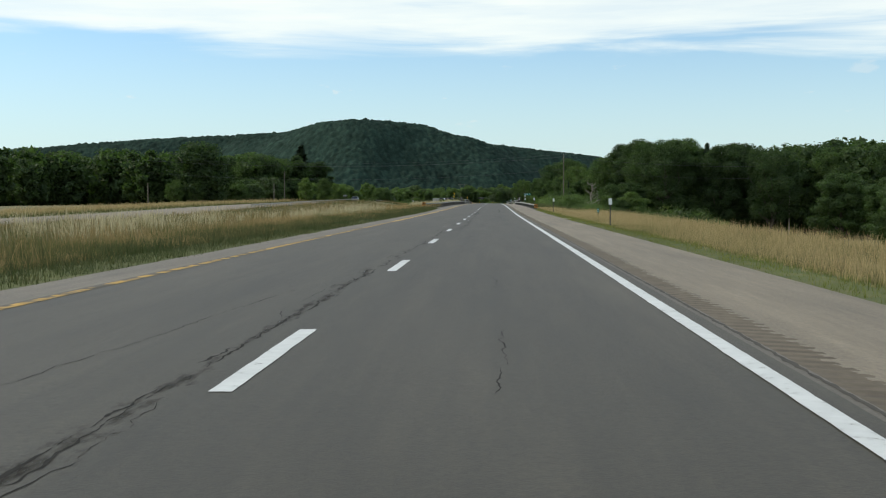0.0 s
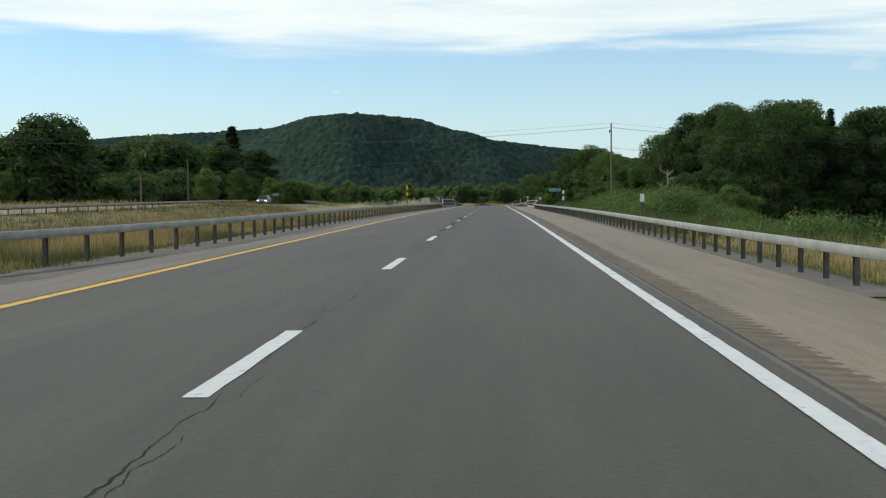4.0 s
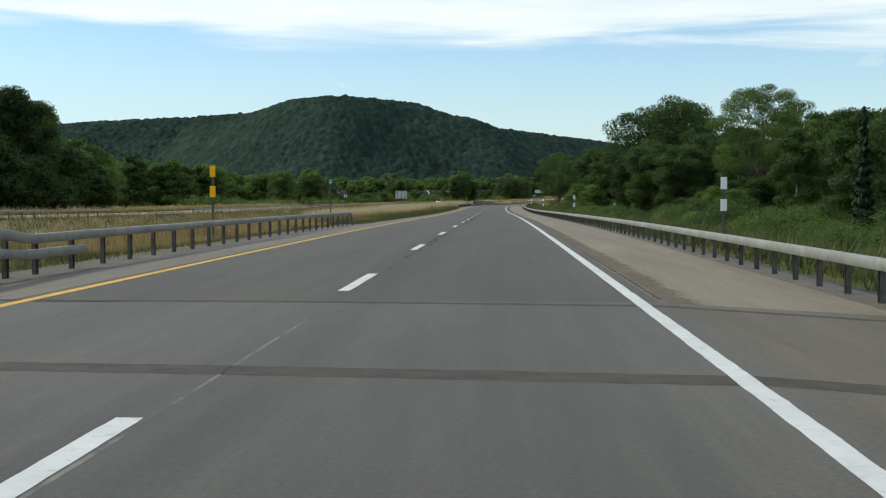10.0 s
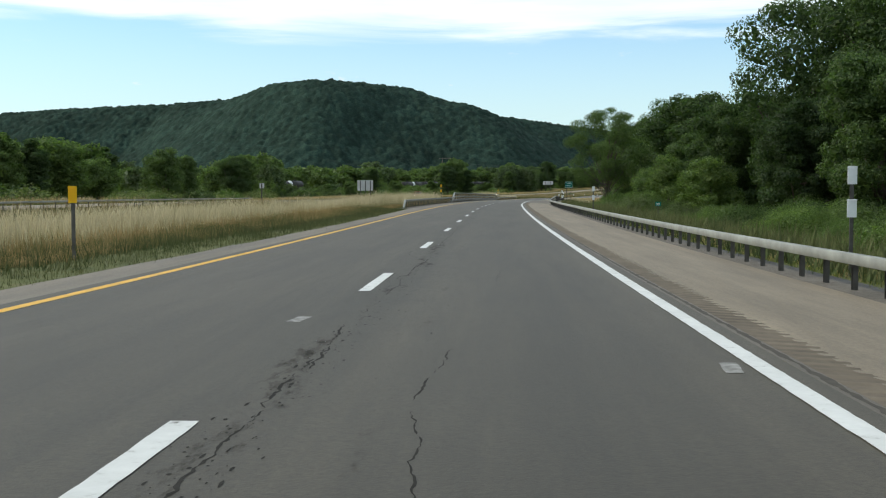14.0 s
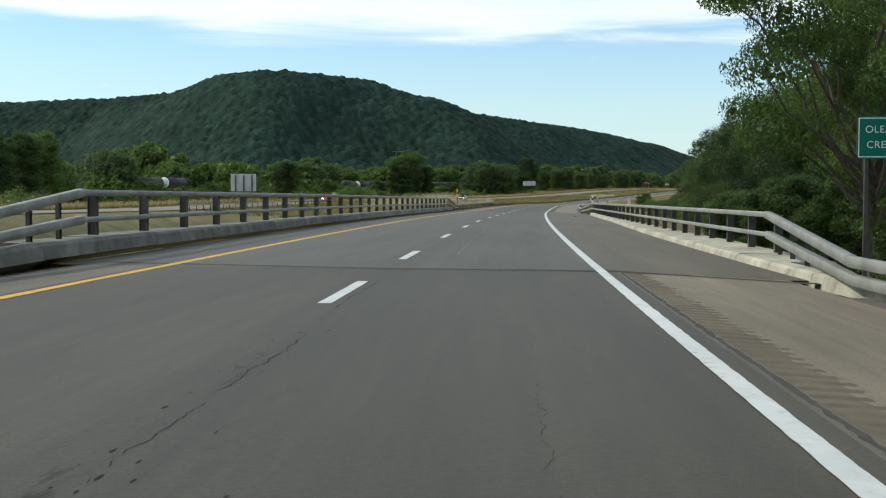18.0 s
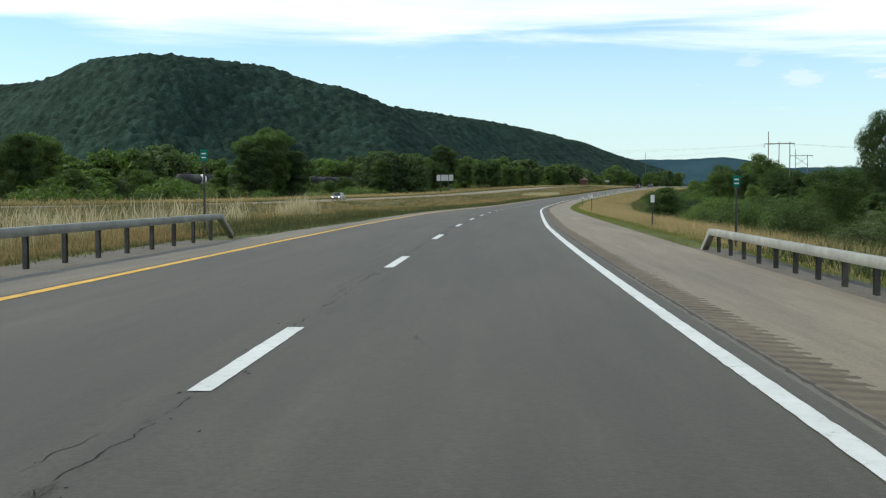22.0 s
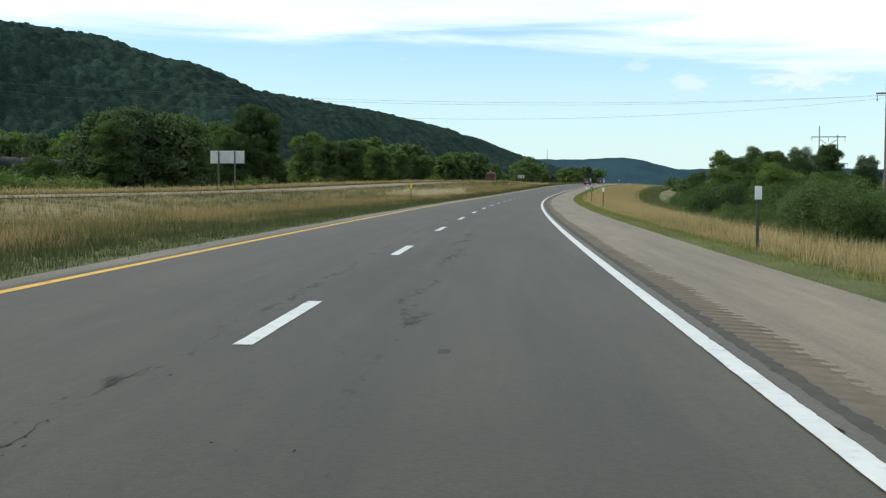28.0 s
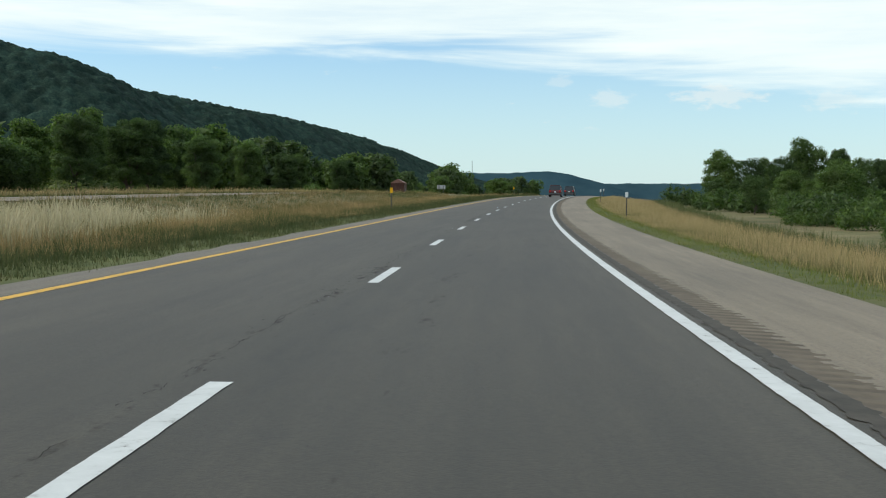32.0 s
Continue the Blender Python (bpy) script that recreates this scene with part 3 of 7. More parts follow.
def ground_z(s, u):
    s, u = np.asarray(s, float), np.asarray(u, float)
    x, y, z = road_np(s, u)
    flat = ease(np.abs(u), 60, 400)
    return x, y, z * (1 - flat) - 1.0 * flat + ground_drop(s, u) + hill_height(x, y)


def ground_at(s, u, dz=0.0):
    x, y, z = ground_z(np.array([s]), np.array([u]))
    return Vector((float(x[0]), float(y[0]), float(z[0]) + dz))


U_GRID = np.array([-3600, -3000, -2500, -2100, -1800, -1550, -1350, -1200, -1080, -980, -900, -830, -770, -710, -660, -610, -560, -510, -460, -420, -380, -340, -300, -265, -230, -200, -170, -145, -125, -105, -85, -70, -58, -50, -46, -41, -36, -33, -30, -27, -24,
                   -21, -18, -15.5, -13.5, -11.5, -10, -8.5, -7.3, -6.2, -5.4, -2, 3, 6.7, 7.4, 8.4, 9.6, 11, 12.5, 14, 16, 18.5, 21, 24, 28, 34, 42, 52, 65, 85, 110, 140, 180, 230, 300, 380, 480, 600, 750, 900, 1050])
S_GRID = np.concatenate([np.arange(-400, 296, 8.0), np.arange(296, 354, 2.0), np.arange(354, 616, 8.0), np.arange(616, 724, 2.0), np.arange(724, 1500, 8.0), np.arange(1500, 3800.1, 20.0)])


def build_ground():
    S, U = np.meshgrid(S_GRID, U_GRID, indexing="ij")
    x, y, z = ground_z(S, U)
    paved = (U > -5) & (U < 6.8)
    z = np.where(paved, z - 0.5, z) - 13.0 * ease(hill_height(x, y), 8.0, 40.0)
    n, m = S.shape
    i = np.arange(n * m).reshape(n, m)
    f = np.stack([i[:-1, :-1], i[:-1, 1:], i[1:, 1:], i[1:, :-1]], -1).reshape(-1, 4)
    tagged(mesh_ob("ground", np.stack([x, y, z], -1), f, EARTH, None, True), "dry summer meadow and wooded hillside ground", "ground", kind="structure")


build_ground()


def strip(name, s0, s1, us, dz, material, step=4.0, parent=None, wobble=None):
    """A ribbon on the road from s0 to s1 across the places us; its uv layer holds metres across and along."""
    n = max(2, int(abs(s1 - s0) / step) + 1)
    s = np.linspace(s0, s1, n)
    rows, uvs = [], []
    for k, u in enumerate(us):
        uu = np.full(n, float(u)) if wobble is None else wobble(s, u)
        x, y, z = road_np(s, uu)
        rows.append(np.stack([x, y, z + cross(s, uu) + dz], -1))
        uvs.append(np.stack([uu, s], -1))
    m = len(us)
    i = np.arange(n - 1)
    f = np.concatenate([np.stack([i + k * n, i + (k + 1) * n, i + (k + 1) * n + 1, i + 1 + k * n], -1) for k in range(m - 1)])
    ob = mesh_ob(name, np.concatenate(rows), f, material, parent)
    layer = ob.data.uv_layers.new(name="lane")
    layer.data.foreach_set("uv", np.concatenate(uvs)[f.ravel()].astype(np.float32).ravel())
    return ob


def ragged(amount, scale, seed):
    g = np.random.default_rng(seed)
    knots = np.arange(-400, 3800, scale)
    vals = g.normal(0, amount, len(knots))

    def f(s, u):
        return u + np.interp(s + u * 13.0, knots, vals)

    return f


END = 2700


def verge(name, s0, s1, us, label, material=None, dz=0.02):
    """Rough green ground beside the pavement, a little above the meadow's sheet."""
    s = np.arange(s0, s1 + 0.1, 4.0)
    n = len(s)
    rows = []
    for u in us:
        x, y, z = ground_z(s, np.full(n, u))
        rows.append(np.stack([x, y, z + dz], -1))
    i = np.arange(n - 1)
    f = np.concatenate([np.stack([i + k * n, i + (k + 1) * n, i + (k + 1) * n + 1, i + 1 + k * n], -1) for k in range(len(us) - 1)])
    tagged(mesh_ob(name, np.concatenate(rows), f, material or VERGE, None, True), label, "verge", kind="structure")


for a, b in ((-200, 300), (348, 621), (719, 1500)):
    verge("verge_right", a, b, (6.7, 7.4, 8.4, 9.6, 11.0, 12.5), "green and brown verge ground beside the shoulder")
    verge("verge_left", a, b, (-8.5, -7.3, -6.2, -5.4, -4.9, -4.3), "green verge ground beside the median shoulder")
# how far the edge line and the joint beside it wander from their usual place along the road
EDGE = [(-400, -0.02), (74, -0.03), (108, -0.025), (240, -0.04), (273, 0.0), (304, -0.05), (340, 0.03), (373, 0.0), (441, 0.05), (475, -0.03), (560, -0.03), (587, -0.08), (612, -0.04), (640, 0.0), (679, 0.04), (713, 0.0), (748, -0.07), (770, -0.15), (784, -0.19), (800, -0.06), (816, 0.03), (953, 0.0), (4000, 0.0)]
# the same for the yellow line, and where the median shoulder's paving ends
YELLOW_EDGE = [(-400, -3.78), (80, -3.80), (114, -3.75), (246, -3.79), (280, -3.80), (346, -3.68), (380, -3.74), (446, -3.64), (480, -3.62), (617, -3.74), (685, -3.70), (719, -3.69), (754, -3.77), (822, -3.76), (959, -3.67), (1063, -3.80), (4000, -3.76)]
PAVED_LEFT = [(-400, -4.95), (117, -4.85), (140, -5.15), (400, -5.15), (430, -4.85), (530, -4.75), (556, -5.15), (770, -5.15), (790, -4.62), (825, -4.85), (960, -4.42), (1065, -4.62), (4000, -4.6)]


def edged(f=None):
    def g(s, u):
        k = float(ease(np.array(u), 2.7, 3.5) * (1 - ease(np.array(u), 4.6, 5.6)))
        return (u if f is None else f(s, u)) + k * np.interp(s, *zip(*EDGE))

    return g


JOINT = road_material("joint_asphalt", (0.082, 0.072, 0.058), False, 2.5)
tagged(strip("road", -200, END, (-3.95, -2.6, -1.3, 0, 1.3, 2.6, 3.9), 0.0, ASPHALT, wobble=edged()), "grey worn asphalt surface of two highway lanes", "road", kind="structure")
tagged(strip("shoulder_right", -200, END, (4.66, 5.7, 6.75), 0.0, SHOULDER, wobble=edged()), "tan worn asphalt shoulder beside the lane", "shoulder", kind="structure")
JOINT_PALE = road_material("pale_joint_asphalt", (0.112, 0.094, 0.072), False, 2.5)
for a, b, m, words in ((-200, 262, JOINT_PALE, "brown"), (262, 301, JOINT, "dark"), (301, 760, JOINT_PALE, "brown"), (760, END, JOINT, "dark")):
    tagged(strip("shoulder_joint", a, b, (3.9, 4.02), 0.0, m, wobble=edged()), words + " asphalt band between lane and rumble strip", "shoulder", kind="structure")
tagged(strip("shoulder_left", -200, END, (-5.15, -3.95), 0.0, MEDIAN_SHOULDER, 2.0, wobble=lambda s, u: np.full(len(s), u) if u > -5 else np.interp(s, *zip(*PAVED_LEFT)) + ragged(0.05, 2.0, 17)(s, 0.0)), "narrow worn asphalt shoulder along the median", "shoulder", kind="structure")
tagged(strip("road_opposite", -200, END, (OPPOSITE[0], -44, -41, -38, OPPOSITE[1]), 0.0, SHOULDER), "far carriageway of the highway across the median", "road", kind="structure")


def lift_opposite():
    """Lay the far carriageway on its own ground."""
    me = bpy.data.objects["road_opposite"].data
    n = len(me.vertices)
    co = np.zeros(n * 3, np.float32)
    me.vertices.foreach_get("co", co)
    co = co.reshape(-1, 3)
    per = n // 5
    s = np.tile(np.linspace(-200, END, per), 5)
    u = np.repeat(np.array([OPPOSITE[0], -44, -41, -38, OPPOSITE[1]]), per)
    co[:, 2] = road_np(s, u)[2] + opposite_height(s)
    me.vertices.foreach_set("co", co.ravel())


def opposite_height(s):
    z = np.interp(s, *zip(*BANK)) * 5.3 - 0.06 + 0.35 * ease(s, 720, 800) + 0.7 * ease(s, 180, 300) * (1 - ease(s, 340, 430)) - 0.55 * (1 - ease(s, 110, 210))
    return z + 0.08


lift_opposite()


for a, b in ((150, 299), (348, 620), (719, 772)):
    verge("gravel_right", a, b, (6.72, 7.4, 7.75), "brown gravel under the guardrail", GRAVEL, 0.035)
for a, b in ((150, 299), (348, 396), (556, 620), (719, 774)):
    verge("gravel_left", a, b, (-6.45, -6.2, -5.4, -5.12), "brown gravel under the guardrail", GRAVEL, 0.035)


def rumble(s0, s1):
    """The rumble strip: rounded grooves milled across the shoulder, one every 0.3 m, with uneven ends."""
    g = np.random.default_rng(33)
    s = np.arange(s0, s1, 0.05)
    n = len(s)
    dip = -0.010 * np.maximum(np.sin(2 * np.pi * s / 0.30), -0.05)
    cut = ((s - s0) / 0.30).astype(int)
    ends = g.normal(0, 0.024, cut.max() + 2)[cut] + 0.02 * np.sin(s / 3.7) + g.normal(0, 0.012, n)
    rows, uvs = [], []
    for u, k, loose in ((4.02, 0.0, 0.0), (4.06, 1.0, 0.35), (4.33, 1.0, 1.0), (4.41, 0.0, 1.0), (4.66, 0.0, 0.0)):
        uu = edged()(s, u) + ends * loose
        x, y, z = road_np(s, uu)
        rows.append(np.stack([x, y, z + cross(s, uu) + dip * k], -1))
        uvs.append(np.stack([uu, s], -1))
    i = np.arange(n - 1)
    f = np.concatenate([np.stack([i + k * n, i + (k + 1) * n, i + (k + 1) * n + 1, i + 1 + k * n], -1) for k in range(4)])
    ob = mesh_ob("rumble_strip", np.concatenate(rows), f, SHOULDER)
    ob.data.uv_layers.new(name="lane").data.foreach_set("uv", np.concatenate(uvs)[f.ravel()].astype(np.float32).ravel())
    ob.data.materials.append(SHADED_GROOVE)
    ob.data.materials.append(RUMBLE)
    # the low faces take the darker asphalt that stands in for groove shade
    low = (dip[:-1] + dip[1:]) * 0.5 < -0.003
    kinds = np.concatenate([np.where(low, 1, 2), np.where(low, 1, 2), np.where(low, 1, 0), np.zeros(n - 1, int)])
    ob.data.polygons.foreach_set("material_index", kinds.astype(np.int32))
    return tagged(ob, "milled rumble strip in the asphalt shoulder", "rumble strip", kind="structure")


# Asphalt for the groove bottoms, with the recess shade put into its colour.
SHADED_GROOVE = noisy("shaded_groove_asphalt", [(0.3, (0.096, 0.078, 0.060)), (0.7, (0.144, 0.117, 0.088))], 7.0, 0.95, second=(0.6, 0.75, 1.3))
RUMBLE = noisy("milled_asphalt", [(0.3, (0.118, 0.094, 0.068)), (0.7, (0.168, 0.136, 0.097))], 7.0, 0.92, second=(0.5, 0.75, 1.2))
rumble(-60, 1420)
tagged(strip("rumble_strip_far", 1420, END, (4.02, 4.66), 0.0, RUMBLE, wobble=edged()), "milled strip in the far asphalt shoulder", "rumble strip", kind="structure")

# paint, worn seams and cracks
tagged(strip("edge_line_right", -200, END, (3.58, 3.738), 0.0048, WHITE, 0.12, wobble=edged(ragged(0.003, 0.12, 3))), "white painted edge line on asphalt", "road marking", kind="structure")
for a, b, m in ((-200, 64, YELLOW_WORN), (64, END, YELLOW)):
    tagged(strip("edge_line_left", a, b, (-0.082, 0.082), 0.0048, m, 1.0, wobble=lambda s, u: ragged(0.004, 1.1, 4)(s, u) + np.interp(s, *zip(*YELLOW_EDGE))), "yellow painted edge line on asphalt", "road marking", kind="structure")
for k, (a, b, lo, hi, m) in enumerate(((-200, 262, 3.955, 4.0, 0.010), (262, 300, 3.80, 4.03, 0.03), (347.5, 622.5, 3.94, 3.995, 0.012), (717.6, 940, 3.95, 3.995, 0.011), (940, 1420, 3.84, 4.01, 0.026))):
    tagged(strip("worn_seam", a, b, (lo, hi), 0.002, WORN, 0.08, wobble=edged(ragged(m, 0.11, 5 + k))), "dark ragged seam beside the edge line", "road seam", kind="structure")
tagged(strip("line_wear", 930, 1042, (3.74, 3.86), 0.0056, JOINT, 0.07, wobble=edged(ragged(0.009, 0.10, 61))), "ragged broken asphalt eating into the edge line", "road wear", kind="structure")
for k in range(-4, 120):
    s = 7.27 + 12.19 * k
    if s > 622:
        s -= 2.8
    flaked = 88 < s < 128 or 170 < s < 246 or 560 < s < 575
    out = 0.11 if 672 < s < 716 else 0.0
    tagged(strip("lane_dash", s - 0.05, s + (4.1 if k in (5, 8) else 3.42), (out - 0.06, out + 0.10), 0.0052, WORN_WHITE if flaked else WHITE, 0.15, wobble=ragged(0.003, 0.15, 40 + k)), "flaked and broken white lane dash" if flaked else "worn white painted lane dash", "road marking", "lane dashes", "structure")


def crack(points, width, seed):
    """An open crack through places (s, u) of the lane: jagged, of uneven width, broken here and there."""
    g = np.random.default_rng(seed)
    ks, ku = np.array(points).T
    n = max(10, int((ks[-1] - ks[0]) / 0.055))
    s = np.linspace(ks[0], ks[-1], n)
    wander = 1.3 * smooth(g.normal(0, 0.10, n + 50), 24)[:n] + smooth(g.normal(0, 0.026, n), 3) + smooth(g.normal(0, 0.012, n), 1)
    u = np.interp(s, ks, ku) + wander + g.normal(0, 0.005, n)
    w = 0.25 * width * np.clip(0.55 + 1.7 * smooth(g.normal(0, 1, n), 9) + g.normal(0, 0.35, n), 0.10, 2.2)
    w = w * np.minimum(1, np.minimum(np.arange(n), n - 1 - np.arange(n)) / 6.0)
    rows = []
    for k in (-0.5, 0.5):
        x, y, z = road_np(s, u + k * w)
        rows.append(np.stack([x, y, z + cross(s, u + k * w) + 0.0018], -1))
    i = np.arange(n - 1)
    i = i[(w[:-1] > 0.004) | (w[1:] > 0.004)]
    return np.concatenate(rows), np.stack([i, i + n, i + n + 1, i + 1], -1)


# where the paving joint near the lane line has opened
LANE_CRACK = [(-40, -0.35), (20, -0.35), (38.5, -0.1), (42, -0.18), (46, 0.4), (57, 0.55), (72, 0.32), (83, 0.42), (100, 0.3), (150, 0.1), (206, -0.1), (226, -0.08), (271, -0.05), (299, 0.0), (350, 0.15), (405, 0.22), (410, 0.29), (424, 0.2), (440, 0.22), (472, 0.33), (482, 0.38), (560, 0.25), (612, 0.26), (720, 0.0), (790, -0.04), (813, 0.0), (817, 0.17), (826, 0.05), (900, -0.2), (990, -0.45), (1060, -0.3), (1420, -0.2)]


PITTED = ((20, 60, 0.5), (60, 130, 1.0), (160, 301, 1.0), (348, 380, 0.4), (380, 500, 1.3), (500, 622, 0.4), (718, 780, 0.4), (780, 900, 0.9), (900, 1010, 0.5), (1010, 1330, 0.7))


def lay_pits():
    """Small dark pits and lost stones round the lane's crack and in the inner wheel track."""
    g = np.random.default_rng(29)
    s, u = [], []
    for a, b, k in PITTED:
        n = int((b - a) * 17 * k)
        q = g.uniform(a, b, n)
        keep = np.sin(q / 5.3) + np.sin(q / 2.1 + 1) + g.normal(0, 0.9, n) > -0.4
        q = q[keep]
        s.append(q)
        u.append(np.interp(q, *zip(*LANE_CRACK)) + g.normal(0.02, 0.13, len(q)))
        n = int((b - a) * 3 * k)
        q = g.uniform(a, b, n)
        keep = np.sin(q / 9.3) + np.sin(q / 3.7 + 2) + g.normal(0, 0.6, n) > 0.6
        s.append(q[keep])
        u.append(0.95 + g.normal(0, 0.32, keep.sum()))
    s, u = np.concatenate(s), np.concatenate(u)
    n, m = len(s), 6
    a = np.linspace(0, 2 * np.pi, m, endpoint=False)[None] + g.uniform(0, 1, (n, 1))
    r = (0.004 + 0.010 * g.random((n, 1)) ** 2.5) * g.uniform(0.6, 1.3, (n, m))
    stretch = 1 + 5 * g.random((n, 1)) ** 2
    ss, uu = (s[:, None] + r * np.cos(a) * stretch).ravel(), (u[:, None] + r * np.sin(a)).ravel()
    x, y, z = road_np(ss, uu)
    v = np.stack([x, y, z + cross(ss, uu) + 0.0022], -1)
    f = np.arange(n * m).reshape(n, m)
    f = np.concatenate([f[:, [0, k, k + 1]] for k in range(1, m - 1)])
    tagged(mesh_ob("road_pits", v, f, TAR), "small dark pits along the worn lane crack", "road pits", kind="stuff")


def ravel_material():
    """Asphalt that has lost its fine stone: broken dark specks and veins, thinning out to the sides."""
    m = mat("ravelled_asphalt", (0.030, 0.027, 0.023), 0.9, 0.0, 0.2)
    nt = m.node_tree
    L = nt.links.new
    uv = nt.nodes.new("ShaderNodeUVMap")
    uv.uv_map = "lane"
    at = nt.nodes.new("ShaderNodeAttribute")
    at.attribute_name = "wear"
    wide = nt.nodes.new("ShaderNodeMapping")
    wide.inputs["Scale"].default_value = (2.6, 0.5, 1)
    L(uv.outputs[0], wide.inputs[0])
    fine = nt.nodes.new("ShaderNodeMapping")
    fine.inputs["Scale"].default_value = (9.0, 2.6, 1)
    L(uv.outputs[0], fine.inputs[0])
    broad = noise_at(nt, wide.outputs[0], 1.0, 4.0, 0.6)
    grit = noise_at(nt, fine.outputs[0], 1.0, 9.0, 0.72)
    v = math_node(nt, "ADD", math_node(nt, "MULTIPLY", broad, 0.55), math_node(nt, "MULTIPLY", grit, 0.75))
    v = math_node(nt, "ADD", v, math_node(nt, "MULTIPLY", at.outputs["Fac"], 0.30))
    solid = math_node(nt, "MULTIPLY", ranged(nt, v, 0.80, 1.02, 0.0, 0.85), ranged(nt, at.outputs["Fac"], 0.0, 0.25, 0.0, 1.0))
    tr = nt.nodes.new("ShaderNodeBsdfTransparent")
    ms = nt.nodes.new("ShaderNodeMixShader")
    L(solid, ms.inputs[0])
    L(tr.outputs[0], ms.inputs[1])
    L(nt.nodes["Principled BSDF"].outputs[0], ms.inputs[2])
    L(ms.outputs[0], nt.nodes["Material Output"].inputs["Surface"])
    return m


RAVEL = ravel_material()


def ravelled(s0, s1, wide, strength, line, dz=0.0012, seed=0):
    """A band of ravelled asphalt along line, a list of places (s, u)."""
    edge = ragged(0.06, 1.3, 300 + seed)
    swell = lambda s: 0.65 + 0.35 * np.sin(s / 5.3 + seed) * np.sin(s / 2.2)
    us = (-wide, -wide * 0.45, 0.0, wide * 0.5, wide * 1.15)
    ob = strip("crack_ravel", s0, s1, us, dz, RAVEL, 0.5, wobble=lambda s, u: u * swell(s) + edge(s, 0.0) + np.interp(s, *zip(*line)))
    n = len(ob.data.vertices) // len(us)
    s = np.linspace(s0, s1, n)
    ends = np.minimum(1, np.minimum(s - s0, s1 - s) / 4.0)
    wear = np.concatenate([np.full(n, k) * ends * strength * (0.75 + 0.25 * np.sin(s / 7.7 + seed)) for k in (0.0, 0.62, 1.0, 0.62, 0.0)])
    ob.data.attributes.new("wear", "FLOAT", "POINT").data.foreach_set("value", wear.astype(np.float32))
    tagged(ob, "darkened ravelled asphalt along the lane crack", "road wear", kind="structure")


for k, (a, b, w, p) in enumerate(((-40, 58, 0.32, 0.75), (56, 132, 0.34, 0.85), (165, 222, 0.38, 1.0), (222, 262, 0.36, 0.6), (348, 390, 0.35, 0.6), (385, 500, 0.48, 0.85), (500, 622, 0.32, 0.6), (718, 785, 0.30, 0.55), (780, 900, 0.42, 0.72), (900, 1012, 0.36, 0.5), (1008, 1400, 0.36, 0.5))):
    ravelled(a, b, w, p, LANE_CRACK, 0.0012, k)
# the blackened strip of the passing lane before the overpass, and the used lane's inner track
ravelled(258, 301, 0.70, 1.0, [(258, -0.5), (301, -0.55)], 0.0010, 21)
ravelled(262, 300, 0.16, 1.5, [(262, -0.05), (300, -0.02)], 0.0015, 22)
ravelled(64, 142, 0.13, 0.6, [(64, 2.5), (76.3, 2.24), (84, 1.9), (92, 2.3), (112, 2.36), (142, 2.34)], 0.0014, 23)
for k, (a, b, p) in enumerate(((404, 500, 0.34), (720, 800, 0.3), (800, 900, 0.42), (930, 990, 0.55), (1010, 1120, 0.36))):
    ravelled(a, b, 0.42, p, [(a, 1.15), (b, 1.05)], 0.0008, 30 + k)
lay_pits()


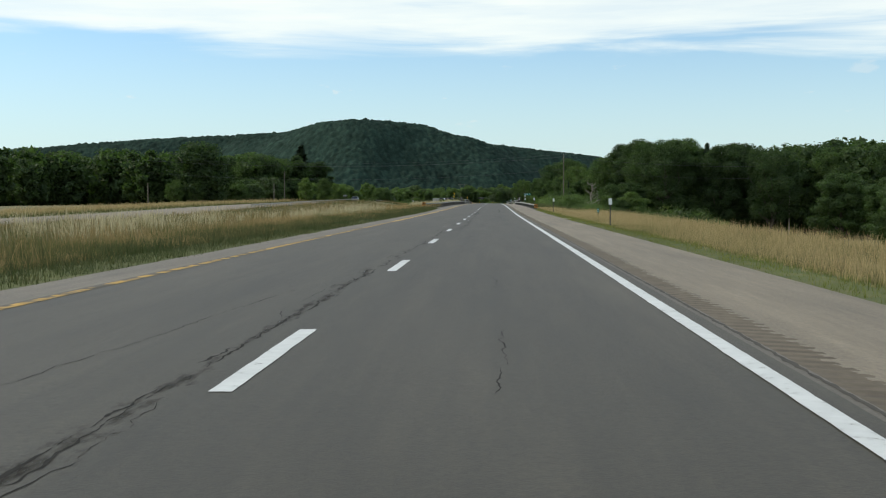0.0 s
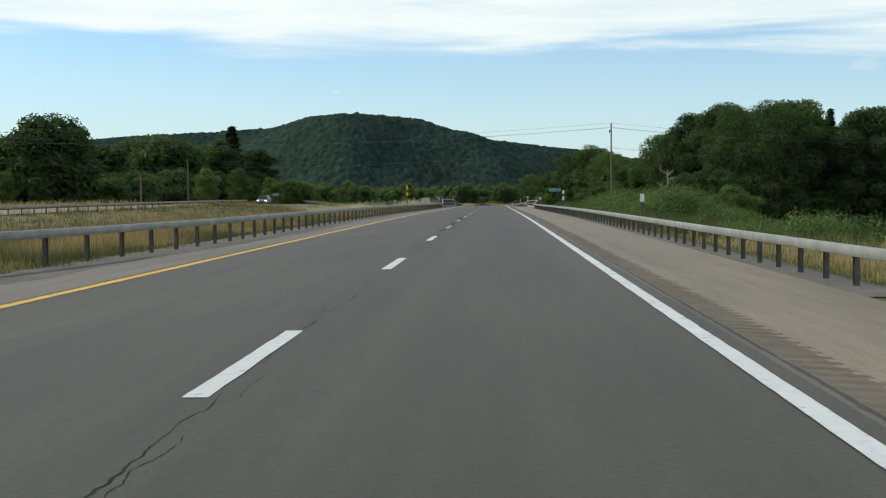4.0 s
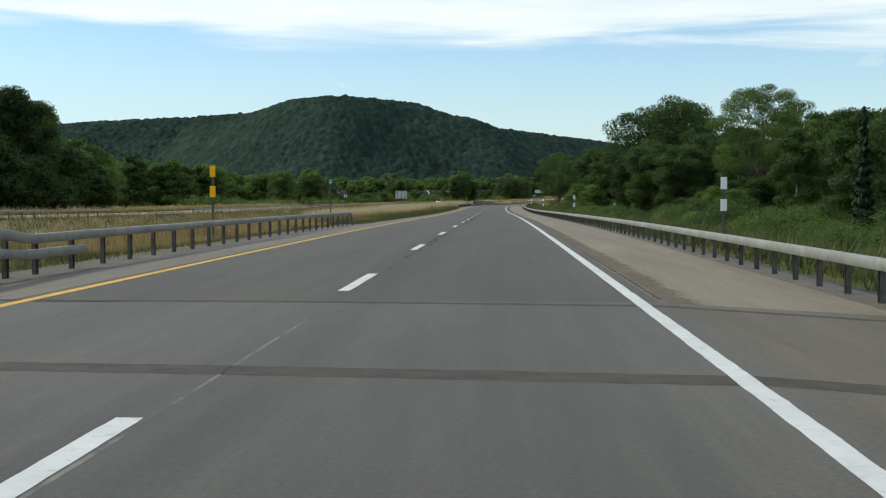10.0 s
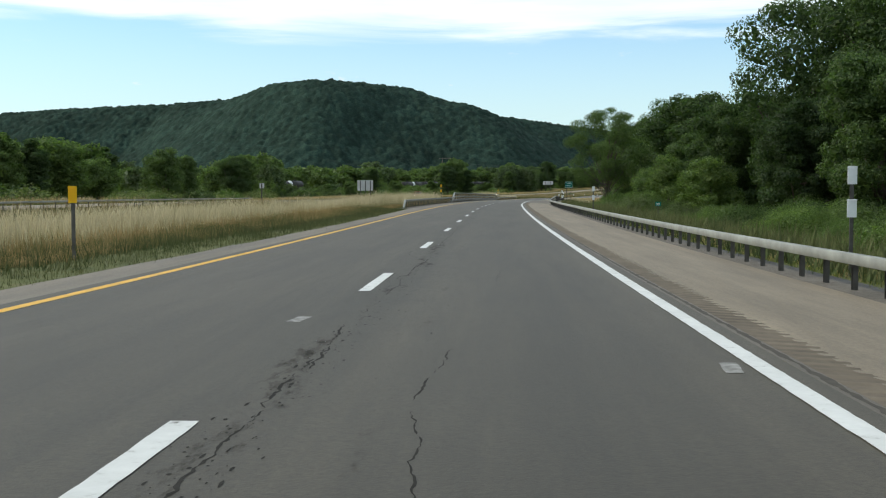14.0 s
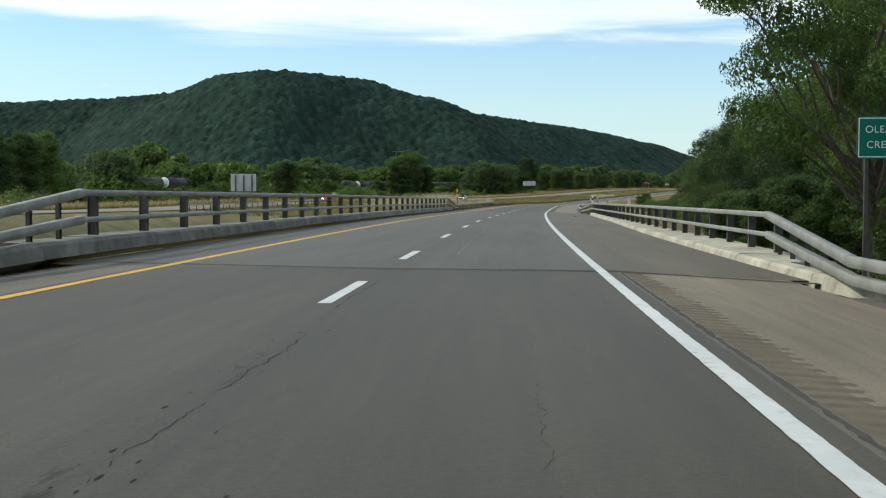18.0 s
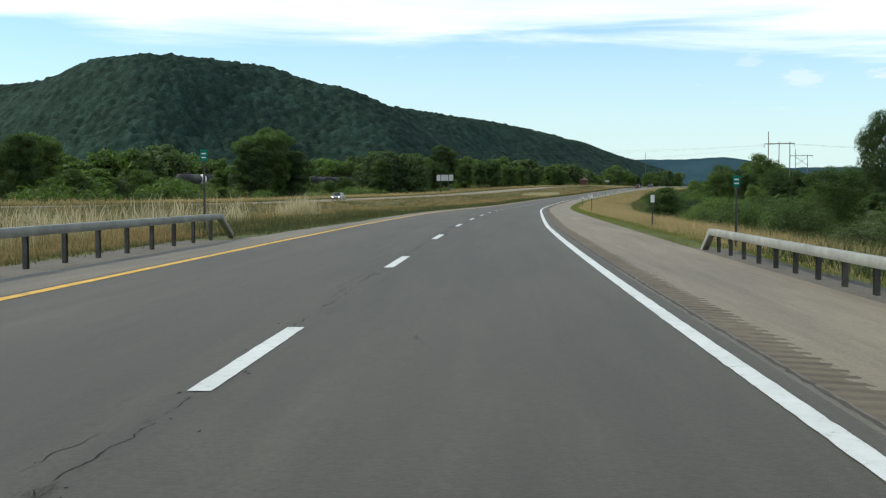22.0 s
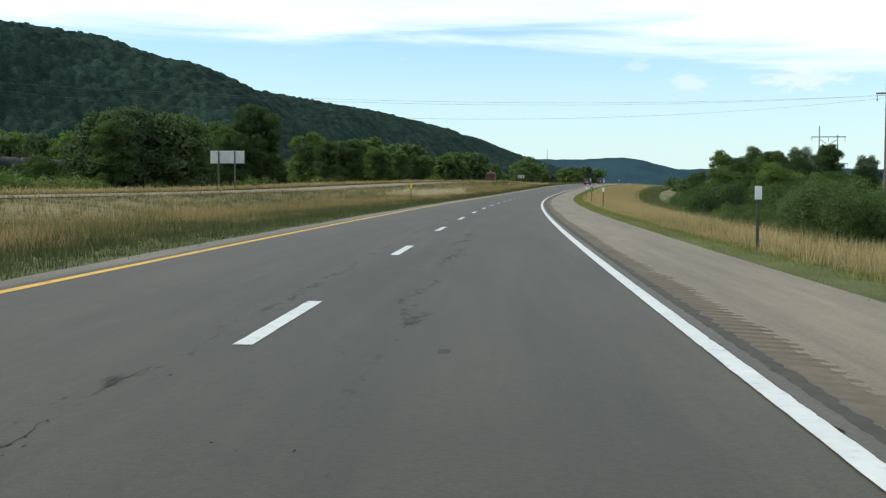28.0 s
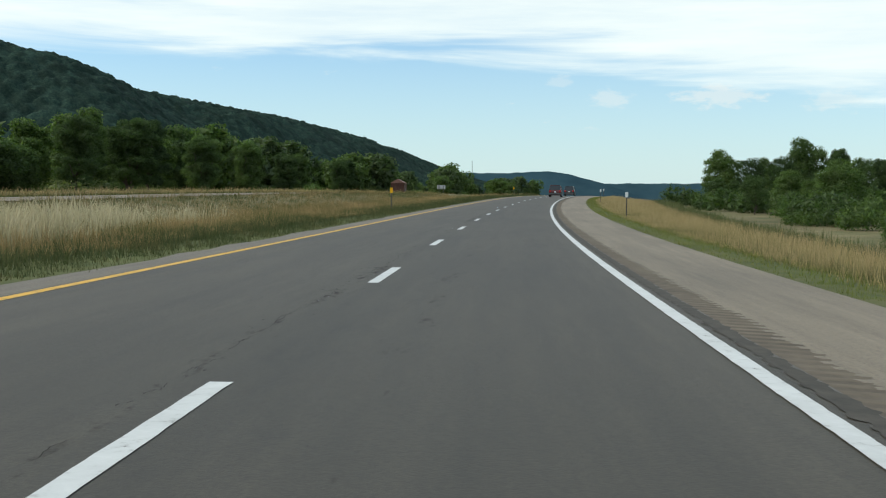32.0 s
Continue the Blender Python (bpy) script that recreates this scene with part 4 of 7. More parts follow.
def lay_cracks():
    g = np.random.default_rng(21)
    items = []
    s = -40.0
    while s < 1420:
        if any(a - 3 < s < b + 2 for a, b in BRIDGES):
            s += 3
            continue
        e = s + g.uniform(9, 30)
        for a, b in BRIDGES:
            if s < a < e:
                e = a - 1
        heavy = 2.0 if s < 100 or 160 < s < 260 or 400 < s < 490 else (1.0 if s < 780 else 0.65)
        u = float(np.interp(s, *zip(*LANE_CRACK)))
        u1 = float(np.interp(e, *zip(*LANE_CRACK)))
        items.append(([(s, u + g.normal(0, 0.03)), (e, u1 + g.normal(0, 0.03))], 0.038 * heavy, int(s * 10) % 9973 + 1))
        for k in range(g.integers(1, 4)):
            a = g.uniform(s, e)
            d = g.choice([-0.22, 0.12, -0.45, 0.2])
            items.append(([(a, u + d * 0.3), (a + 1.2, u + d), (a + g.uniform(2, 6), u + d * 0.8)], 0.020 * heavy, int(a * 10) % 9973 + 2))
        if g.random() < 0.6:
            c = g.choice([-2.5, -2.0, -1.2, 1.75, 2.3])
            a = g.uniform(s, e)
            items.append(([(a, c), (a + g.uniform(2, 9), c + g.normal(0, 0.12))], 0.018 * heavy, int(a * 3) % 9973 + 3))
        s = e + g.uniform(-2, 2.5)
    # heavier ones that stand out
    items += [([(96, -2.12), (110.3, -2.09), (117.7, -2.0), (131, -2.05)], 0.030, 941), ([(204, -2.2), (242.7, -2.18), (246.7, -2.01), (262, -2.05)], 0.034, 942), ([(78.6, -1.13), (79.6, -1.03), (81.5, -1.05)], 0.045, 943), ([(771, -1.27), (783, -1.23), (788, -1.2), (801, -1.22)], 0.05, 944), ([(470, 1.36), (472.4, 1.33), (474.1, 1.26), (477, 1.3)], 0.045, 945), ([(272.6, 2.72), (274.2, 2.62), (276.2, 2.45), (278.5, 2.42)], 0.075, 946), ([(273, 2.2), (276, 2.12), (279, 2.1)], 0.03, 947), ([(214, 0.45), (217, 0.42), (221, 0.5)], 0.03, 948),
              ([(225, 0.2), (240, 0.1), (258, 0.15), (271, 0.12), (279, 0.05), (299, 0.1)], 0.075, 921), ([(236, -0.1), (250, 0.25), (262, 0.3), (276, 0.2), (290, 0.3)], 0.05, 922), ([(66, 2.5), (72.9, 2.37), (74.5, 2.30), (76.3, 2.24), (78.4, 2.08), (80.1, 1.89), (84, 1.8)], 0.05, 901), ([(92, 2.3), (104, 2.28), (116, 2.25)], 0.05, 902), ([(78.9, -1.16), (82.4, -1.17)], 0.04, 903), ([(80, -2.08), (85.8, -2.04), (92, -2.0)], 0.03, 904),
              ([(438, -0.16), (440.8, -0.04), (443, 0.15)], 0.05, 905), ([(430, 0.3), (440, 0.2), (446, 0.24), (453, 0.25)], 0.05, 906), ([(436, 0.35), (440, 0.38), (443.2, 0.33), (445.4, 0.26)], 0.045, 907), ([(-4, -1.75), (4, -1.7), (16, -0.9)], 0.045, 908), ([(196, 2.3), (206, 2.5)], 0.04, 909), ([(70, 6.2), (84, 6.25), (100, 6.1)], 0.06, 915), ([(783, -1.33), (789, -1.24)], 0.04, 911), ([(104, 2.36), (111, 2.34), (126, 2.35)], 0.11, 912), ([(100, 2.34), (112, 2.36), (124, 2.33), (138, 2.34)], 0.07, 932), ([(2, -0.34), (10, -0.34), (19, -0.36)], 0.06, 913), ([(38, -0.16), (43, -0.21), (47, -0.27)], 0.07, 914), ([(980, -0.48), (990.3, -0.42), (995.4, -0.62)], 0.025, 910)]
    v, f, o = [], [], 0
    for it in items:
        a, b = crack(*it)
        v.append(a)
        f.append(b + o)
        o += len(a)
    tagged(mesh_ob("road_cracks", np.concatenate(v), np.concatenate(f), TAR), "dark jagged cracks wandering along the lane line", "road crack", kind="stuff")


lay_cracks()


def slab(name, place, size, turn_s, material, label, category, dz=0.008, seed=0, n=16, rough=0.03):
    """A flat stain or patch of rounded, uneven outline on the road."""
    g = np.random.default_rng(seed)
    s, u = place
    waves = [(j, g.normal(0, 1.0 / j ** 0.5), g.uniform(0, 6.28)) for j in range(2, 9)]
    v = []
    for k in range(n):
        a = 2 * math.pi * k / n
        r = 1 + rough * sum(w * math.cos(j * a + p) for j, w, p in waves)
        c, d = math.cos(a), math.sin(a)
        q = max(abs(c), abs(d)) ** 1.0
        v.append(on_road(s + size[1] * 0.5 * r * d / q, u + size[0] * 0.5 * r * c / q + turn_s * d * size[1] * 0.5, dz))
    v.append(on_road(s, u, dz))
    f = [(k, (k + 1) % n, n) for k in range(n)]
    return tagged(mesh_ob(name, [tuple(p) for p in v], f, material), label, category, kind="structure")



# ---- bridges ----


def deck(s0, s1, joints, label):
    tagged(strip("bridge_deck", s0, s1, (-5.6, -4.9, -3.4, -1.7, 0, 1.7, 3.4, 3.8, 4.36, 4.78, 5.7, 6.72, 7.5), 0.003, DECK, 2.0), label, "bridge deck", kind="structure")
    for j, w, skew in joints:
        n = 96
        u = np.linspace(-4.9, 7.4, n)
        g = np.random.default_rng(int(j))
        rows = []
        for k in (0, 1):
            s = j + skew * u + k * w + g.normal(0, 0.012, n)
            x, y, z = road_np(s, u)
            rows.append(np.stack([x, y, z + cross(s, u) + 0.0042], -1))
        i = np.arange(n - 1)
        tagged(mesh_ob("deck_joint", np.concatenate(rows), np.stack([i, i + 1, i + 1 + n, i + n], -1), WORN), "dark sealed expansion joint across the bridge deck", "deck joint", "deck joints", "structure")


deck(BRIDGES[0][0], BRIDGES[0][1], [(301.4, 0.22, -0.35 * 0.3), (310.9, 0.30, -0.10), (341.4, 0.42, -0.10), (346.8, 0.22, -0.10)], "worn grey concrete deck of the overpass")
deck(BRIDGES[1][0], BRIDGES[1][1], [(623.0, 0.35, -0.1), (658.9, 0.10, 0.0), (685.2, 0.10, 0.0), (712.1, 0.55, 0.05), (717.1, 0.18, 0.0)], "worn grey concrete deck of the creek bridge")
slab("deck_patch", (711.6, 1.22), (0.44, 1.25), 0.10, PATCH, "ragged pale repair patch on the bridge deck", "road patch", 0.0055, 7, 72, 0.10)
for place, size in (((645.9, 1.09), (0.16, 0.6)), ((684.2, 1.13), (0.26, 1.4)), ((680.2, 1.07), (0.12, 1.2)), ((678.95, 1.09), (0.19, 1.3)), ((677.1, 1.09), (0.12, 1.3)), ((690.9, 1.16), (0.22, 0.8))):
    slab("deck_patch", place, size, 0.05, PATCH, "pale repair patch on the bridge deck", "road patch", 0.0055, int(place[0]))
# two pale lines across the passing lane of the deck
for (s0, u0), (s1, u1) in (((692.5, -3.55), (691.05, -0.1)), ((695.3, -3.5), (693.9, -1.2))):
    us = np.linspace(u0, u1, 14)
    ss = np.interp(us, (u0, u1), (s0, s1)) + np.random.default_rng(int(s0)).normal(0, 0.012, 14)
    rows = []
    for d in (-0.06, 0.06):
        x, y, z = road_np(ss + d, us)
        rows.append(np.stack([x, y, z + cross(ss, us) + 0.0062], -1))
    i = np.arange(13)
    tagged(mesh_ob("cross_line", np.concatenate(rows), np.stack([i, i + 1, i + 15, i + 14], -1), PALE_LINE), "thin pale line across the bridge deck", "road marking", kind="structure")
tagged(strip("deck_seam", 303, 345, (0.12, 0.15), 0.0042, PALE_SEAM, 0.5, wobble=ragged(0.004, 0.6, 78)), "thin pale sealed seam along the overpass deck", "road seam", kind="structure")
ravelled(311, 338, 0.5, 0.75, [(311, 2.1), (338, 2.14)], 0.0042, 41)
tagged(strip("deck_seam", 628, 712, (0.98, 1.02), 0.005, PALE_SEAM, 0.5, wobble=ragged(0.003, 0.6, 77)), "thin pale sealed seam along the bridge deck", "road seam", kind="structure")
for place, size in (((52.0, -0.45), (0.12, 0.5)), ((76.15, 0.02), (0.17, 0.6)), ((112.0, -0.20), (0.14, 0.5)), ((249.8, -0.22), (0.14, 0.5)), ((378.0, -0.25), (0.13, 0.5)), ((479.2, -0.25), (0.14, 0.5)), ((816.4, 0.0), (0.13, 0.5)), ((1060.8, -0.09), (0.12, 0.5)),
                    ((45.5, 3.38), (0.12, 0.5)), ((75.2, 3.44), (0.13, 0.6)), ((250.0, 3.40), (0.13, 0.5)), ((476.0, 3.40), (0.13, 0.5)), ((575.6, 3.35), (0.14, 0.5))):
    slab("paint_patch", place, size, 0.12, PAINT_PATCH, "small worn pale patch on asphalt", "road patch", 0.002, int(place[0] * 3))
for place, size in (((37.6, 1.05), (0.14, 0.3)), ((404.5, 5.0), (0.16, 0.4)), ((984.0, 5.5), (0.12, 0.3)), ((955.0, 1.6), (0.09, 0.25)), ((826.0, 0.9), (0.2, 0.4))):
    slab("road_stain", place, size, 0.0, WORN, "dark worn blot on the asphalt", "road stain", 0.002, int(place[0] * 5))


def sweep(name, s0, s1, path, section, material, parent, step=2.0, label=""):
    """A closed section carried along the road; path(s) gives its place across and height."""
    n = max(2, int((s1 - s0) / step) + 1)
    s = np.linspace(s0, s1, n)
    uz = np.array([path(v) for v in s])
    k = len(section)
    rows = []
    for du, dz in section:
        x, y, z = road_np(s, uz[:, 0] + du)
        rows.append(np.stack([x, y, z + uz[:, 1] + dz], -1))
    v = np.stack(rows, 1).reshape(-1, 3)
    i = np.arange(n - 1)
    f = [np.stack([i * k + a, i * k + (a + 1) % k, (i + 1) * k + (a + 1) % k, (i + 1) * k + a], -1) for a in range(k)]
    faces = np.concatenate(f)
    ob = mesh_ob(name, v, faces, material, parent)
    return tagged(ob, label)


def rounded(w, h, r):
    """Corners of a box section with its edges taken off."""
    return [(-w + r, -h), (w - r, -h), (w, -h + r), (w, h - r), (w - r, h), (-w + r, h), (-w, h - r), (-w, -h + r)]


BEAM = rounded(0.076, 0.078, 0.010)
bm = bmesh.new()
# an I-section post, 0.95 m long, its top at zero
for a in ((-0.038, 0.038, -0.05, -0.043), (-0.038, 0.038, 0.043, 0.05), (-0.003, 0.003, -0.043, 0.043)):
    box(bm, *a, -0.95, 0.0)
POST_MESH = bpy.data.meshes.new("post")
bm.to_mesh(POST_MESH)
bm.free()
POST_MESH.materials.append(POST)
bm = bmesh.new()
# a bridge rail post: wide flanges and a foot plate, 1.05 m
box(bm, -0.09, 0.09, -0.085, -0.07, 0.02, 1.02)
box(bm, -0.07, 0.07, 0.07, 0.085, 0.02, 1.0)
box(bm, -0.01, 0.01, -0.07, 0.07, 0.02, 1.0)
box(bm, -0.15, 0.15, -0.15, 0.15, 0.0, 0.02)
BRIDGE_POST_MESH = bpy.data.meshes.new("bridge_post")
bm.to_mesh(BRIDGE_POST_MESH)
bm.free()
BRIDGE_POST_MESH.materials.append(POST)


def stand(mesh, name, parent, s, u, z, turn=0.0):
    ob = new(name, mesh)
    ob.matrix_basis = pose(*road(s, u, z), 0, 0, bearing(s) + turn)
    return hang(ob, parent)


def rail_height(s, u):
    return float(cross(s, u)) + (-0.03 if u < 0 else -0.10 - 0.05 * float(ease(np.array(s), 340, 420)))


def guardrail(s0, s1, u, label, spacing=1.55, flare0=0.0, dip0=False, dip1=False, base=None):
    """A box-beam rail on its posts; flare0: how far its start bends out; dip: its end runs into the ground."""
    side = -1 if u < 0 else 1
    rail = base_at("guardrail", road(s0, u, 0), label, "guardrail", "guardrails")

    def path(s):
        uu = u + side * flare0 * max(0.0, 1 - (s - s0) / 18.0) ** 2
        z = (rail_height(s, uu) if base is None else base(s)) + 0.62
        if dip0:
            z -= 0.55 * max(0.0, 1 - (s - s0) / 1.2)
        if dip1:
            z -= 0.55 * max(0.0, 1 - (s1 - s) / 1.2)
        return uu, z

    sweep("rail_beam", s0, s1, path, BEAM, STEEL, rail, 0.6, "grey galvanised box beam")
    n = int((s1 - s0 - 1.0) / spacing)
    for k in range(n + 1):
        s = s0 + 0.5 + k * spacing
        uu, z = path(s)
        if z < 0.35 + (rail_height(s, uu) if base is None else base(s)):
            continue
        stand(POST_MESH, "post", rail, s, uu + side * 0.12, z + 0.02)
    return rail


LG, RB = -5.65, 7.0   # guardrails on both sides
LB, LC, RK = -5.9, -5.95, 7.9   # bridge railings: left on the overpass and the creek bridge, right on both
guardrail(150, 298.0, LG, "grey galvanised box-beam guardrail along the median edge", 1.66, flare0=1.6)
guardrail(150, 290.5, RB, "grey galvanised box-beam guardrail along the shoulder", 1.48, flare0=0.2)
guardrail(352.1, 394.0, LG, "grey galvanised box-beam guardrail leaving the overpass", 1.66, dip1=True)
guardrail(345.6, 620.3, RB, "long grey galvanised box-beam guardrail along the shoulder", 1.48)
guardrail(556.0, 617.6, LG, "grey galvanised box-beam guardrail approaching the creek bridge", 1.66, dip0=True)
guardrail(720.5, 772.5, LG, "grey galvanised box-beam guardrail leaving the creek bridge", 1.66, dip1=True)
guardrail(716.7, 770.5, RB, "grey galvanised box-beam guardrail leaving the creek bridge", 1.48, dip1=True)
for a, b in ((170, 300), (350, 440), (470, 625), (720, 790)):
    guardrail(a, b, -34.3, "distant grey guardrail beside the far carriageway", spacing=2.4, base=lambda s: float(opposite_height(np.array(s))) - 0.08)

SQUARE = rounded(0.06, 0.06, 0.015)
LOW = rounded(0.05, 0.05, 0.012)


def bridge_rail(s0, s1, u, spacing, label, curb_label, lift=0.0, low=0.63, first=0.8, ramps=(6.0, 6.0), depth=0.45, deep=0.45, lead=0.0):
    """Concrete kerb in blocks, posts and two steel tubes; straight beams run down from both ends to the guardrails.
    ramps: for each end where the beam is lowest and where it is level; depth, deep: how far the kerb's face stands before the rail at its start and its end;
    lead: how far a low kerb runs on before the start."""
    side = -1 if u < 0 else 1
    kerb = base_at("bridge_kerb", road(s0, u, 0), curb_label, "kerb", "bridge kerbs")
    n = int(round((s1 - s0) / 3.05))
    L = (s1 - s0) / n
    m = int(round(lead / L))
    (low0, high0), (high1, low1) = ramps
    for k in range(-m, n):
        a, b = s0 + k * L + 0.012, s0 + (k + 1) * L - 0.012
        g = np.random.default_rng(k + int(s0))
        v = []
        for s in (a, b):
            fade = float(ease(np.array(s), s0 - lead, s0)) if s < s0 else 1.0
            ui = u - side * (depth + (deep - depth) * float(ease(np.array(s), s0 + 10, s0 + 68))) + side * 0.22 * (1 - fade)
            back = u + side * 0.45 if k >= 0 else ui + side * 0.4
            for uu, dz in ((ui, -0.03), (ui + side * 0.04, 0.10 + 0.09 * fade), (ui + side * 0.10, 0.13 + 0.11 * fade), (back, 0.13 + 0.11 * fade), (back, -0.25)):
                v.append(road(s, uu, float(cross(s, ui)) + lift * fade + dz + g.normal(0, 0.008)))
        f4 = [(i, (i + 1) % 5, 5 + (i + 1) % 5, 5 + i) for i in range(5)]
        me = bpy.data.meshes.new("kerb_block")
        me.from_pydata([tuple(p) for p in v], [], f4 + [(4, 3, 2, 1, 0), (5, 6, 7, 8, 9)])
        # left kerbs get the concrete with stains and shade in its colour
        me.materials.append(STAINED_SHADED if u < 0 else CONCRETE)
        hang(new("kerb_block", me), kerb)
    rail = base_at("bridge_railing", road(s0, u, 0), label, "bridge railing", "bridge railings")
    inner = u - side * 0.45

    def level(s, top):
        z0 = float(cross(s, inner)) + lift
        t = max(0.0, min(1.0, (s - low0) / (high0 - low0), (low1 - s) / (low1 - high1)))
        guard = LG if side < 0 else RB
        uu = guard + (u - guard) * t
        zg = rail_height(s, guard)
        if top:
            return uu, (zg + 0.62) * (1 - t) + (z0 + 1.08) * t
        return uu + side * 0.02, (zg + 0.36) * (1 - t) + (z0 + low) * t

    sweep("top_rail", high0, high1, lambda s: level(s, True), SQUARE, STEEL, rail, 0.7, "grey galvanised steel tube")
    sweep("lower_rail", high0, high1, lambda s: level(s, False), LOW, STEEL, rail, 0.7, "thinner galvanised steel tube")
    for a, b, d in ((low0, high0, -1), (high1, low1, 1)):
        sweep("transition_beam", a, b, lambda s: level(s, True), BEAM, STEEL, rail, 0.5, "sloping galvanised box beam")
        sweep("lower_transition_beam", a - 2.5 * (d < 0), b + 2.5 * (d > 0), lambda s: level(s, False), BEAM, STEEL, rail, 0.5, "sloping galvanised box beam")
        for k in range(5):
            s = a + (b - a) * (0.12 + 0.19 * k)
            uu, z = level(s, True)
            stand(POST_MESH, "post", rail, s, uu + side * 0.13, z + 0.03)
    k = s0 + first
    while k < s1:
        if high0 - 0.5 < k < high1 + 0.5:
            stand(BRIDGE_POST_MESH, "bridge_post", rail, k, u + side * 0.17, float(cross(k, inner)) + lift + 0.28 - 0.23, 90)
        k += spacing


bridge_rail(302.5, 347.6, LB, 2.69, "two-tube steel railing on the overpass kerb", "low concrete kerb of the overpass", 0.07, 0.56, ramps=((298.0, 302.8), (347.3, 352.1)))
bridge_rail(299.5, 341.0, RK, 2.72, "two-tube steel railing on the overpass kerb", "pale low concrete kerb of the overpass", -0.08, ramps=((290.5, 300.6), (340.8, 345.6)))
bridge_rail(622.2, 716.0, LC, 3.12, "two-tube steel railing on the creek bridge kerb", "low concrete kerb of the creek bridge", 0.15, 0.567, 0.7, ((617.6, 625.0), (715.7, 720.5)), lead=6.0)
bridge_rail(626.0, 712.2, RK, 2.9, "two-tube steel railing on the creek bridge kerb", "pale low concrete kerb of the creek bridge", -0.08, ramps=((620.3, 630.0), (711.9, 716.7)), depth=0.88, deep=0.2, lead=12.0)
# what carries the decks
for (a, b), low in zip(BRIDGES, (-6.6, -5.8)):
    for s in (a + 0.6, b - 0.6):
        bm = bmesh.new()
        box(bm, -6.4, 8.5, -0.6, 0.6, low, -0.3)
        ab = part("abutment", bm, CONCRETE)
        ab.matrix_basis = pose(*road(s, 0, 0), 0, 0, bearing(s))
        tagged(ab, "concrete abutment wall under the bridge end", "abutment", kind="structure")
    for u in (-5.0, -1.0, 3.0, 7.0):
        sweep("bridge_girder", a, b, lambda s, u=u: (u, -0.75), rounded(0.2, 0.45, 0.05), CONCRETE, None, 4.0)
        tagged(bpy.context.scene.collection.objects[-1], "concrete girder under the bridge deck", "girder", kind="structure")


# chain-link fences over the side road
def wire_mesh_material():
    m = mat("chain_link_wire", (0.20, 0.20, 0.20), 0.55, 0.4)
    nt = m.node_tree
    L = nt.links.new
    uv = nt.nodes.new("ShaderNodeUVMap")
    uv.uv_map = "mesh"
    sep = nt.nodes.new("ShaderNodeSeparateXYZ")
    L(uv.outputs[0], sep.inputs[0])
    parts = []
    for sign in (1.0, -1.0):
        v = math_node(nt, "MULTIPLY_ADD", sep.outputs["Y"], sign, sep.outputs["X"])
        v = math_node(nt, "FRACT", math_node(nt, "MULTIPLY", v, 18.0), 0.0)
        parts.append(math_node(nt, "LESS_THAN", v, 0.10))
    solid = math_node(nt, "MAXIMUM", parts[0], parts[1])
    tr = nt.nodes.new("ShaderNodeBsdfTransparent")
    ms = nt.nodes.new("ShaderNodeMixShader")
    L(solid, ms.inputs[0])
    L(tr.outputs[0], ms.inputs[1])
    L(nt.nodes["Principled BSDF"].outputs[0], ms.inputs[2])
    L(ms.outputs[0], nt.nodes["Material Output"].inputs["Surface"])
    return m


CHAIN = wire_mesh_material()


def chain_fence(s0, s1, u, z0, z1, spacing):
    fence = base_at("chain_link_fence", road(s0, u, 0), "grey chain-link fence on the side of the overpass", "fence", "overpass fences")
    n = int(round((s1 - s0) / spacing))
    for k in range(n + 1):
        s = s0 + (s1 - s0) * k / n
        bm = tube(bmesh.new(), road(s, u, z0 - 0.5), road(s, u, z1 + 0.05), 0.035, 0.035, 8)
        hang(part("fence_post", bm, POST), fence)
    for z in (z1, z0):
        sweep("fence_rail", s0, s1, lambda s, z=z: (u, z), rounded(0.02, 0.02, 0.008), POST, fence, 3.0)
    ss = np.linspace(s0, s1, 12)
    rows, uvs = [], []
    for z in (z0, z1):
        x, y, zz = road_np(ss, np.full(12, u))
        rows.append(np.stack([x, y, zz + z], -1))
        uvs.append(np.stack([ss, np.full(12, z)], -1))
    i = np.arange(11)
    f = np.stack([i, i + 1, i + 13, i + 12], -1)
    ob = mesh_ob("wire_mesh", np.concatenate(rows), f, CHAIN, fence)
    ob.data.uv_layers.new(name="mesh").data.foreach_set("uv", np.concatenate(uvs)[f.ravel()].astype(np.float32).ravel())


chain_fence(309, 337.5, -7.3, 0.1, 1.78, 3.0)
chain_fence(305, 332.9, 8.6, -0.1, 1.42, 3.0)

# ---- markers and signs beside the road ----


